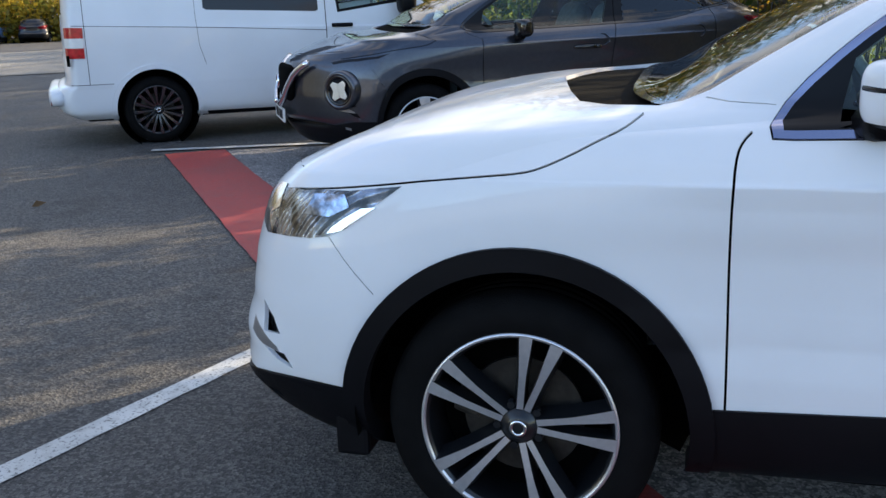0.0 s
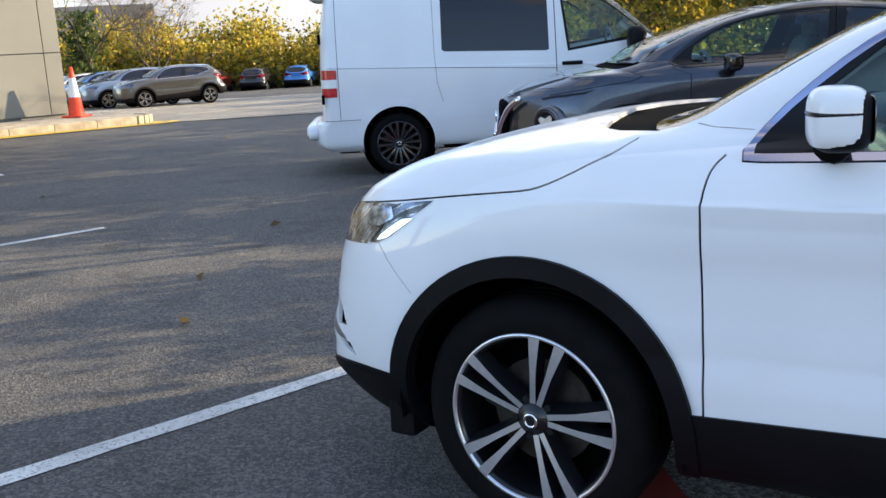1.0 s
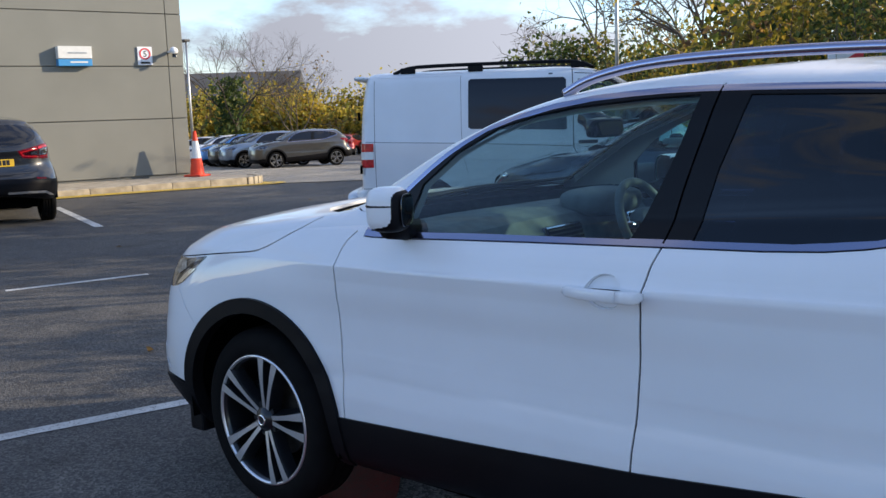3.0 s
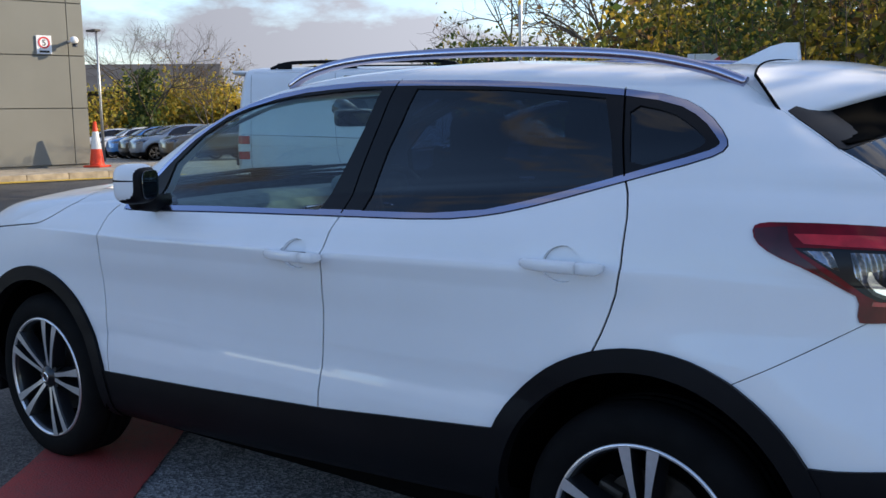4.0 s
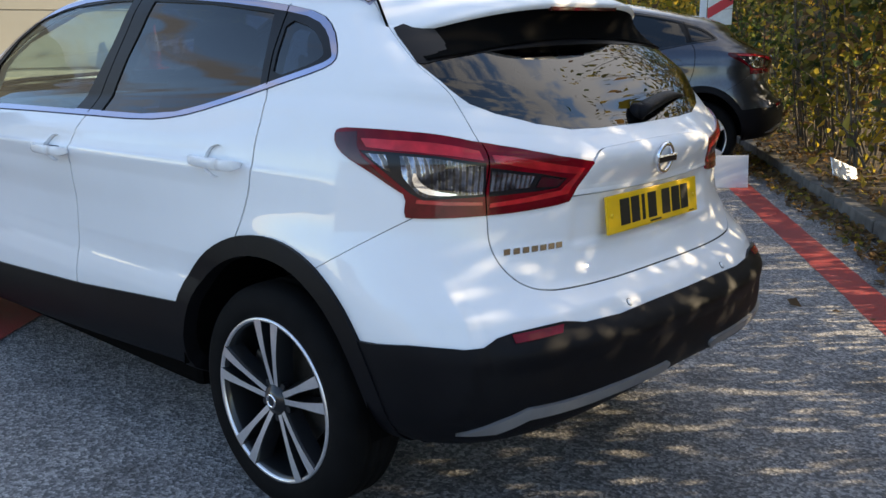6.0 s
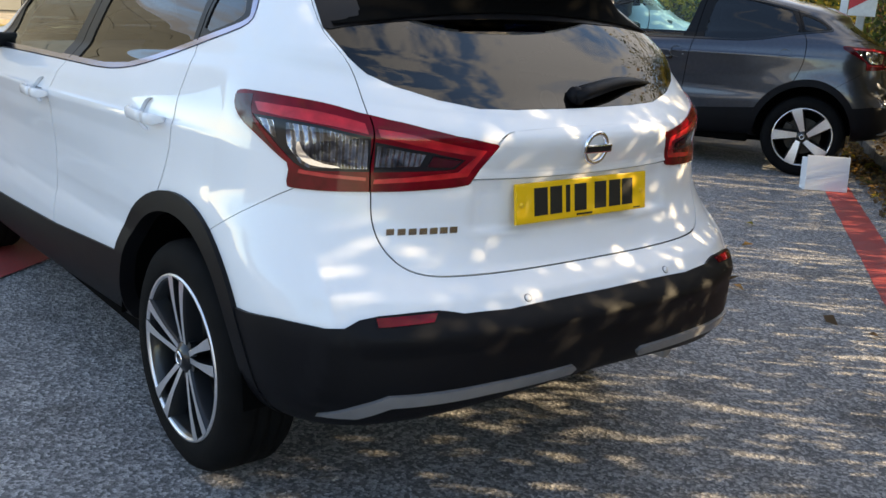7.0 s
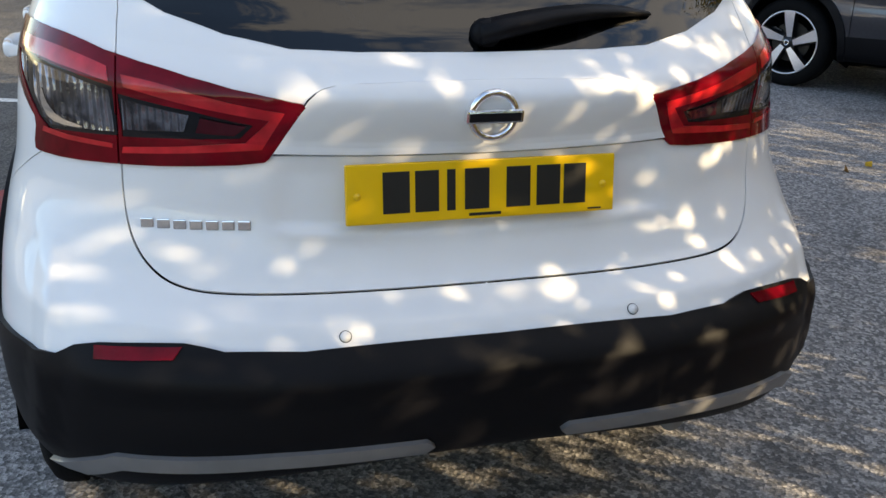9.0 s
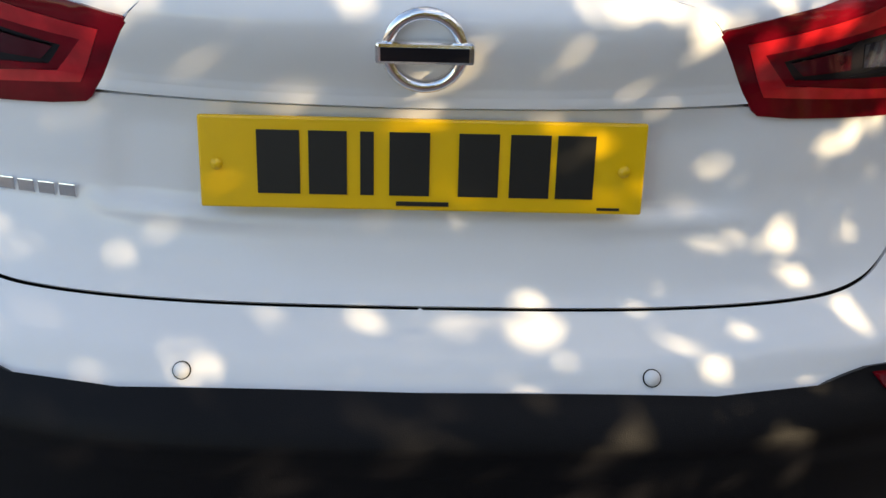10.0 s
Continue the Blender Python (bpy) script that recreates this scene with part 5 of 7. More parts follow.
# trees that stand behind the hedge
for i, (e, d, h, lv, w, lab) in enumerate((
        (-6.5, 2.6, 4.4, 700, (0.25, 0.25, 0.35, 0.15), "half-bare autumn tree behind the hedge"),
        (-2.5, 3.2, 5.0, 900, (0.2, 0.3, 0.3, 0.2), "half-bare autumn tree behind the hedge"),
        (2.2, 2.8, 6.8, 1500, (0.3, 0.25, 0.3, 0.15), "half-bare autumn tree behind the hedge"),
        (6.8, 3.0, 7.0, 3200, (0.75, 0.05, 0.15, 0.05), "dark green leafy tree behind the hedge"),
        (11.5, 2.6, 5.6, 1800, (0.15, 0.5, 0.25, 0.1), "yellow-leaved autumn tree behind the hedge"),
        (16.0, 2.4, 4.4, 2600, (0.15, 0.55, 0.2, 0.1), "yellow-leaved autumn tree along the car park edge"),
        (20.5, 1.5, 7.0, 200, (0.2, 0.4, 0.2, 0.2), "tall nearly bare tree along the car park edge"),
        (28.0, 1.5, 4.6, 1800, (0.6, 0.2, 0.15, 0.05), "green and yellow tree along the car park edge"),
        (35.0, 2.0, 4.6, 1500, (0.2, 0.45, 0.25, 0.1), "autumn tree at the far edge of the car park"))):
    p = along(e, d, 0.1)
    tree((p.x, p.y, p.z), h, 0.13, 0.95, lv, 0.13 if e < 4 else 0.2, LEAVES, w, lab, 40 + i, blob=0.30 if e < 4 else 0.42)


# ---- fallen leaves ----
def litter(name, pts, size, label, seed):
    rng = np.random.default_rng(seed)
    n = len(pts)
    me = leaf_mesh(name, np.array(pts), size, LEAVES, rng.choice(4, n, p=(0.0, 0.07, 0.11, 0.82)), rng, up=2.2)
    return tagged(new(name, me), label, "leaves", kind="stuff")


rl = np.random.default_rng(21)
pl = []
for _ in range(5200):
    e, d = rl.uniform(-8, 9), -0.30 + rl.beta(1.6, 1.6) * 1.7
    if 0.0 < d < 0.125 and rl.random() < 0.7:
        continue
    z = 0.018 if d < 0 else (0.128 if d < 0.125 else 0.13)
    pl.append(along(e, d, z + rl.uniform(0, 0.015)))
for _ in range(2600):
    e, d = rl.uniform(-7, 8), -0.30 * rl.beta(1.1, 1.7)
    pl.append(along(e, d - 0.01, 0.016 + rl.uniform(0, 0.03)))
litter("leaf_litter", pl, 0.06, "brown and yellow fallen leaves along the kerb", 22)
pl = [Vector((x, y, 0.02)) for x, y in ((-3.25, 1.05), (4.3, 2.6), (3.3, 3.4), (2.7, 3.9), (4.9, 1.4), (3.9, 1.7), (1.9, 3.1), (-5.9, -0.4), (-7.5, 3.0), (4.5, 0.4), (-10.2, 8.4), (2.3, 2.4), (0.6, 3.3), (5.3, 2.0), (-4.0, 2.6), (-2.6, 0.3))]
pl += [Vector((rl.uniform(0.5, 5.5), rl.uniform(1.4, 4.5), 0.018)) for _ in range(26)]
litter("fallen_leaves", pl, 0.075, "single dry leaves lying on the asphalt", 23)


# ---- grey clad building with its pavement ----
BC, BD = Vector((-18.0, 11.3, 0)), Vector((-0.22, -0.9755, 0))
BN = Vector((0.9755, -0.22, 0))
bld = tagged(empty("building"), "large grey panel-clad warehouse building", "building", kind="structure")
bm = bmesh.new()
quad = [BC + BD * 0.0 - BN * 0.0, BC + BD * 26, BC + BD * 26 - BN * 22, BC - BN * 22]
lo = [bm.verts.new((p.x, p.y, -0.3)) for p in quad]
hi = [bm.verts.new((p.x, p.y, 8.6)) for p in quad]
for i in range(4):
    bm.faces.new((lo[i], lo[(i + 1) % 4], hi[(i + 1) % 4], hi[i]))
bm.faces.new(hi)
bmesh.ops.recalc_face_normals(bm, faces=bm.faces[:])
part("wall", bm, M["clad_dark"], bld)
yaw_b = math.degrees(math.atan2(BN.y, BN.x))


def on_wall(a, out, z):
    p = BC + BD * a + BN * out
    return pose(p.x, p.y, z, 0, 0, yaw_b)


# panels: each 0.05 proud of the wall, with open joints
rows_z = [0.17, 1.56, 2.84, 4.11, 5.38, 6.65, 7.92, 8.62]
for r in range(len(rows_z) - 1):
    for a0, a1 in ((0.0, 0.385), (0.40, 6.6), (6.615, 12.6), (12.615, 18.6), (18.615, 26.0)):
        bm = box((0.0, -a1, rows_z[r] + 0.01), (0.05, -a0, rows_z[r + 1] - 0.01), 0.006, 1)
        o = part("panel", bm, M["clad"], bld)
        o.matrix_local = on_wall(0, 0.002, 0)
tagged(bld, "large building clad in grey-green horizontal panels")
# sign box with blue strip, speed sign, security camera
s1 = tagged(empty("wall_sign"), "pale sign panel with a blue strip on the wall", "sign")
part("panel_top", box((0, -3.07, 3.01), (0.20, -2.30, 3.29), 0.01), M["sign_grey"], s1)
part("panel_blue", box((0, -3.07, 2.84), (0.18, -2.30, 3.00), 0.01), M["sign_blue"], s1)
part("writing_bar", box((0.2, -2.85, 3.12), (0.204, -2.42, 3.155)), M["steel"], s1)
part("writing_bar", box((0.18, -2.80, 2.91), (0.184, -2.40, 2.945)), M["sign_grey"], s1)
s1.matrix_world = on_wall(0, 0.06, 0)
s2 = tagged(empty("speed_sign"), "white square speed limit sign reading five", "sign")
part("board", box((0, -1.16, 2.87), (0.03, -0.80, 3.31), 0.008), M["paper"], s2)
ring = lathe([(0.105, 0), (0.105, -0.008), (0.140, -0.008), (0.140, 0)], 28)
part("ring", move(ring, pose(0.032, -0.98, 3.14, 0, 0, 90)), M["sign_red"], s2)
txt = bpy.data.curves.new("figure", "FONT")
txt.body, txt.size, txt.align_x, txt.extrude = "5", 0.2, "CENTER", 0.002
tob = new("figure", txt)
dg = bpy.context.evaluated_depsgraph_get()
tme = bpy.data.meshes.new_from_object(tob.evaluated_get(dg))
bpy.data.objects.remove(tob)
tme.materials.clear()
tme.materials.append(M["ink"])
o = part("figure", tme, None, s2)
o.matrix_local = pose(0.036, -0.98, 3.07, 90, 0, 90)
part("writing_bar", box((0.03, -1.10, 2.90), (0.034, -0.86, 2.95)), M["ink"], s2)
s2.matrix_world = on_wall(0, 0.06, 0)
cc = tagged(empty("security_camera"), "small white security camera on a bracket", "camera")
part("mount", box((0, -0.40, 3.16), (0.30, -0.32, 3.22), 0.01), M["sign_grey"], cc)
part("housing", move(lathe([(0, 0.15), (0.07, 0.14), (0.085, 0.08), (0.085, -0.10), (0.06, -0.14), (0, -0.14)], 20), pose(0.34, -0.36, 3.20, 0, 0, 60)), M["paper"], cc, smooth=True)
part("lens", move(lathe([(0, 0.10), (0.06, 0.09), (0.06, 0.0)], 16, "z"), pose(0.36, -0.36, 3.04)), M["gloss_black"], cc, smooth=True)
cc.matrix_world = on_wall(0, 0.06, 0)
# pavement in front of the wall, kerb stones, yellow lines
pav_edge = [Vector((-15.35, 10.95, 0)) + BD * a for a in np.arange(0, 14, 0.9)]
pv = []
for p in pav_edge:
    pv.append(p)
arc_c = Vector((-16.1, 10.95, 0))
front = [arc_c + Vector((0.75 * math.cos(t), 0.75 * math.sin(t), 0)) for t in np.linspace(0, math.radians(100), 9)]
back = [BC + BN * 0.06, BC + BD * 14 + BN * 0.06]
outline = [Vector((-18.2, 11.75, 0)), *front[::-1], *pav_edge, back[1], back[0]]
bm = prism([(p.x, p.y) for p in outline], 0.115, "z", 0.0)
part("pavement", bm, M["concrete"])
tagged(bpy.data.objects["pavement"], "sunlit concrete pavement in front of a building", "pavement", kind="structure")
kb = tagged(empty("kerb"), "pale concrete kerb of the pavement by the building", "kerb", kind="structure")
line = [*front[::-1], *pav_edge]
for a, b in zip(line, line[1:]):
    d = b - a
    bm = box((0.004, 0.0, -0.05), (d.length - 0.004, 0.13, 0.135), 0.012)
    o = part("kerb_stone", bm, M["concrete"], kb)
    o.matrix_local = pose(a.x, a.y, 0, 0, 0, math.degrees(math.atan2(d.y, d.x)))
for off, nm in ((0.26, 1), (0.58, 2)):
    pts = [Vector((-18.0, 12.4 + off * 0.4, 0))] + [arc_c + Vector(((0.75 + off) * math.cos(t), (0.75 + off) * math.sin(t), 0)) for t in np.linspace(math.radians(95), 0, 10)] + [p + Vector((off, 0, 0)) for p in pav_edge]
    vs, fs = [], []
    for i, p in enumerate(pts):
        d = (pts[min(i + 1, len(pts) - 1)] - pts[max(i - 1, 0)]).normalized()
        n = Vector((-d.y, d.x, 0)) * 0.11
        for q in (p - n, p + n):
            vs.append((q.x, q.y, fall(q.x, q.y) + 0.018))
    fs = [(2 * i, 2 * i + 1, 2 * i + 3, 2 * i + 2) for i in range(len(pts) - 1)]
    tagged(new("yellow_line", mesh_of("yellow_line", vs, fs, M["line_yellow"])), "yellow no-parking line beside the kerb", "road marking", kind="structure")


def cone(at, h, tilt=0):
    root = tagged(empty("traffic_cone", pose(*at, 0, tilt, 20)), "orange traffic cone with a white reflective band", "traffic cone", "traffic cones")
    part("base", box((-0.24, -0.24, 0), (0.24, 0.24, 0.05), 0.02), M["orange"], root)
    r = lambda z: 0.185 - 0.15 * z / h
    for nm, z0, z1, mt, ex in (("body", 0.04, 0.40 * h, "orange", 0), ("band", 0.40 * h, 0.78 * h, "white_refl", 0.002), ("tip", 0.78 * h, h, "orange", 0)):
        prof = [(r(z0) + ex, z0), (r(z1) + ex, z1)] + ([(0.0, z1)] if nm == "tip" else [])
        part(nm, lathe(prof, 28, "z"), M[mt], root, smooth=True)
    return root


cone((-17.35, 11.05, 0.115), 1.12)
# building opposite, behind the walker
far_b = tagged(empty("showroom"), "plain pale building across the car park", "building", kind="structure")
part("wall", box((-16, -24.5, -0.2), (22, -23.5, 4.2), 0.02), M["pale_wall"], far_b)
part("roof_edge", box((-16.2, -23.9, 4.2), (22.2, -23.2, 4.75), 0.02), M["clad_dark"], far_b)
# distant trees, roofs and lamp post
# leaf_far carries the sunlit tone of the distance in its colour
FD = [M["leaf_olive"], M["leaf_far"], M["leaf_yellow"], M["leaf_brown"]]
for i, (x, y, h, w, lv, br) in enumerate((
        (-58, 31, 6.0, (0.4, 0.3, 0.2, 0.1), 1500, 1.0), (-53, 37, 5.2, (0.2, 0.6, 0.1, 0.1), 1700, 1.2), (-50, 42, 5.8, (0.1, 0.75, 0.1, 0.05), 1700, 1.2), (-47, 48, 6.2, (0.2, 0.6, 0.15, 0.05), 1700, 1.2),
        (-43, 53, 5.2, (0.5, 0.3, 0.15, 0.05), 1600, 1.2), (-39, 57, 6.0, (0.15, 0.65, 0.15, 0.05), 1700, 1.2), (-34, 60, 6.4, (0.2, 0.5, 0.2, 0.1), 1700, 1.2), (-29, 62, 6.2, (0.5, 0.3, 0.1, 0.1), 1500, 1.1),
        (-24, 63, 6.6, (0.3, 0.3, 0.2, 0.2), 1300, 1.1), (-18, 60, 7.0, (0.1, 0.2, 0.3, 0.4), 900, 1.0), (-13, 52, 7.0, (0.2, 0.3, 0.2, 0.3), 900, 1.0))):
    wd = np.array(w) / sum(w)
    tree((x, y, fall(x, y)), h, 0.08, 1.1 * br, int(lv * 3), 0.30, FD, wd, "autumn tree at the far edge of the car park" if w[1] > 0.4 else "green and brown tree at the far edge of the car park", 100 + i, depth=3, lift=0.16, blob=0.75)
tree((-42.6, 31.5, fall(-42.6, 31.5)), 8.6, 0.10, 0.75, 0, 0.3, FD, (0.3, 0.2, 0.2, 0.3), "tall bare winter tree with ivy on its trunk", 131, depth=5, lift=0.25, spread=0.5)
tree((-38.6, 32.7, fall(-38.6, 32.7)), 6.0, 0.085, 0.95, 200, 0.16, FD, (0.05, 0.05, 0.2, 0.7), "bare purple-brown tree beyond the parked cars", 132, depth=5, lift=0.2)
tree((-22.3, 42.3, fall(-22.3, 42.3)), 11.5, 0.20, 0.95, 260, 0.2, FD, (0.3, 0.1, 0.4, 0.2), "tall spreading bare tree beyond the hedge", 133, depth=5, lift=0.22, spread=0.6)
tree((-21.9, 35.5, fall(-21.9, 35.5)), 6.6, 0.09, 0.6, 2600, 0.26, [M["leaf_green"], M["leaf_olive"]], (0.7, 0.3), "feathery green tree at the far edge of the car park", 134, depth=4, lift=0.1, blob=0.4)
ivy = np.random.default_rng(5)
ip = np.stack([-42.9 + ivy.normal(size=1300) * 0.5, 31.4 + ivy.normal(size=1300) * 0.5, ivy.uniform(-0.8, 3.9, 1300)], 1)
tagged(new("ivy", leaf_mesh("ivy", ip, 0.3, [M["leaf_green"]], np.zeros(1300, int), ivy)), "dark ivy climbing the bare tree", "ivy", kind="stuff")
bp_ = np.stack([ivy.uniform(-62, -20, 22000), np.zeros(22000), ivy.beta(1.2, 1.6, 22000) * 3.4], 1)
tt = (bp_[:, 0] + 62) / 42
bp_[:, 1] = 24 + 40 * tt ** 0.8 + ivy.uniform(-1.5, 1.5, 22000)
bp_[:, 2] += np.array([fall(a, b) for a, b in bp_[:, :2]])
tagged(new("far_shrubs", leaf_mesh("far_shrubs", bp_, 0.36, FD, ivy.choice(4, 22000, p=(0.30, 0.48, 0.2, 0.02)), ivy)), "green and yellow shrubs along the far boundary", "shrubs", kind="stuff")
hs = tagged(empty("far_house", pose(-66, 38, -1.2, 0, 0, 45)), "long low building with a dark roof beyond the trees", "building")
part("wall", box((-14, -5, 0), (14, 5, 4.2)), M["roof_far"], hs)
part("roof", prism([(-5.6, 4.2), (5.6, 4.2), (0, 6.4)], 29, "x", -14.5), M["roof_far"], hs)


def lamp_post(at, h):
    root = tagged(empty("street_lamp", pose(*at)), "tall grey steel lamp post with a flat head", "street lamp")
    part("pole", tube([(0, 0, 0), (0, 0, h * 0.5), (0, 0, h)], [0.07, 0.055, 0.04], 12), M["steel"], root, smooth=True)
    part("lamp_head", box((-0.55, -0.15, h), (0.12, 0.15, h + 0.10), 0.03), M["roof_far"], root)


lamp_post((-33.5, 22.2, fall(-33.5, 22.2)), 5.6)
lamp_post((-11.6, 21.6, fall(-11.6, 21.6)), 7.5)
# things beside the kerb
bx = tagged(empty("white_board", pose(1.12, 5.28, 0.0, -8, 0, 48)), "plain white sheet of board propped on the ground", "board")
part("sheet", box((-0.17, -0.012, 0.005), (0.17, 0.0, 0.285), 0.003), M["paper"], bx)
part("fold", box((-0.17, 0.0, 0.005), (-0.16, 0.13, 0.27), 0.003), M["paper"], bx)
b2 = tagged(empty("white_board", pose(1.98, 5.62, 0.13, -30, 20, 70)), "crumpled white sheet lying in the leaves", "board")
part("sheet", box((-0.17, -0.01, 0.0), (0.17, 0.0, 0.16), 0.003), M["paper"], b2)


# ---- car fittings ----
def superball(c, r, e1=0.6, e2=0.6, nu=24, nv=14, keep=None):
    """A rounded-box ball."""
    f = lambda v, e: math.copysign(abs(v) ** e, v)
    bm = bmesh.new()
    rows = []
    for i in range(nv + 1):
        a = -math.pi / 2 + math.pi * i / nv
        rows.append([bm.verts.new((c[0] + r[0] * f(math.cos(a), e1) * f(math.cos(k * math.tau / nu), e2), c[1] + r[1] * f(math.cos(a), e1) * f(math.sin(k * math.tau / nu), e2), c[2] + r[2] * f(math.sin(a), e1))) for k in range(nu)])
    for r0, r1 in zip(rows, rows[1:]):
        for k in range(nu):
            bm.faces.new((r0[k], r0[(k + 1) % nu], r1[(k + 1) % nu], r1[k]))
    bmesh.ops.remove_doubles(bm, verts=bm.verts[:], dist=1e-5)
    bmesh.ops.recalc_face_normals(bm, faces=bm.faces[:])
    if keep:
        bmesh.ops.delete(bm, geom=[q for q in bm.faces if not keep(q.calc_center_median())], context="FACES")
    return bm


def door_mirror(root, sg, paint, at=(0.775, 0.918, 1.178), strip=True):
    """Door mirror on side sg (-1 nearside): painted cap, black shell and foot, glass."""
    ax, ay, az = at[0], at[1] * sg, at[2]
    x, y, z = 0.0, 0.0, 0.0
    c = (0, 0, 0)
    hold = empty("door_mirror")
    hold.parent = root
    hold.matrix_local = pose(ax, ay, az, 0, 0, -22 * sg)
    part("cap", superball(c, (0.060, 0.070, 0.068), 0.55, 0.7, 32, 20, lambda q: q.x < x + 0.050 and q.z > z - 0.055 and (q.y * sg > -0.045 or q.x < -0.045)), paint, hold, smooth=True)
    part("shell", superball((x + 0.006, y, z - 0.004), (0.058, 0.067, 0.066), 0.5, 0.65, 32, 20), M["plastic"], hold, smooth=True)
    part("mirror_glass", move(superball((0, 0, 0), (0.003, 0.052, 0.050), 0.5, 0.5, 28, 10), pose(x + 0.0625, y, z - 0.003)), M["mirror"], hold, smooth=True)
    if strip:
        bm = superball((x - 0.001, y, z + 0.012), (0.0612, 0.0712, 0.013), 0.5, 0.7, 40, 6, lambda q: q.x < 0.045 and q.y * sg > -0.03)
        part("indicator", bm, M["lamp_black"], hold, smooth=True)
    foot = tube([(ax - 0.01, ay - 0.01 * sg, az - 0.055), (ax - 0.02, ay - sg * 0.10, az - 0.078), (ax - 0.035, sg * 0.745, az - 0.085)], [0.040, 0.032, 0.036], 12)
    part("mirror_foot", foot, M["plastic"], root, smooth=True)


def door_handle(root, x, z, sg, sh, mat):
    """Pull handle with a separate end cap, over its round cup."""
    p = sh.P(*[np.array([v]) for v in sh.locate("side", [(x, z)])[0]])[0]
    y0 = abs(p[1])
    pts = [(-0.118, 0.004, 0.0), (-0.095, 0.022, 0.001), (-0.05, 0.036, 0.002), (0.03, 0.040, 0.003), (0.062, 0.038, 0.003)]
    hold = empty("door_handle")
    hold.parent = root

    def bar(pts, h):
        bm = bmesh.new()
        rows = []
        for px, py, pz in pts:
            row = []
            for k in range(12):
                a = k * math.tau / 12
                hh = h * (0.45 + 0.55 * min(1, py / 0.03))
                row.append(bm.verts.new((x + px, sg * (y0 + py + 0.010 * math.copysign(abs(math.cos(a)) ** 0.7, math.cos(a))), z + pz + hh * math.copysign(abs(math.sin(a)) ** 0.7, math.sin(a)))))
            rows.append(row)
        for r0, r1 in zip(rows, rows[1:]):
            for k in range(12):
                bm.faces.new((r0[k], r0[(k + 1) % 12], r1[(k + 1) % 12], r1[k]))
        bm.faces.new(rows[0])
        bm.faces.new(rows[-1])
        bmesh.ops.recalc_face_normals(bm, faces=bm.faces[:])
        return bm
    part("grip", bar(pts, 0.0165), mat, hold, smooth=True)
    part("end_cap", bar([(0.065, 0.038, 0.003), (0.09, 0.036, 0.003), (0.112, 0.030, 0.003), (0.118, 0.018, 0.003), (0.119, 0.0, 0.003)], 0.0165), mat, hold, smooth=True)


def roof_rail(root, sg, pts, mat, h=0.0155):
    line = dense([np.array(p) for p in pts], 0.06, False, 2)
    bm = tube([(p[0], sg * p[1], p[2]) for p in line], h, 10)
    part("roof_rail", bm, mat, root, smooth=True)


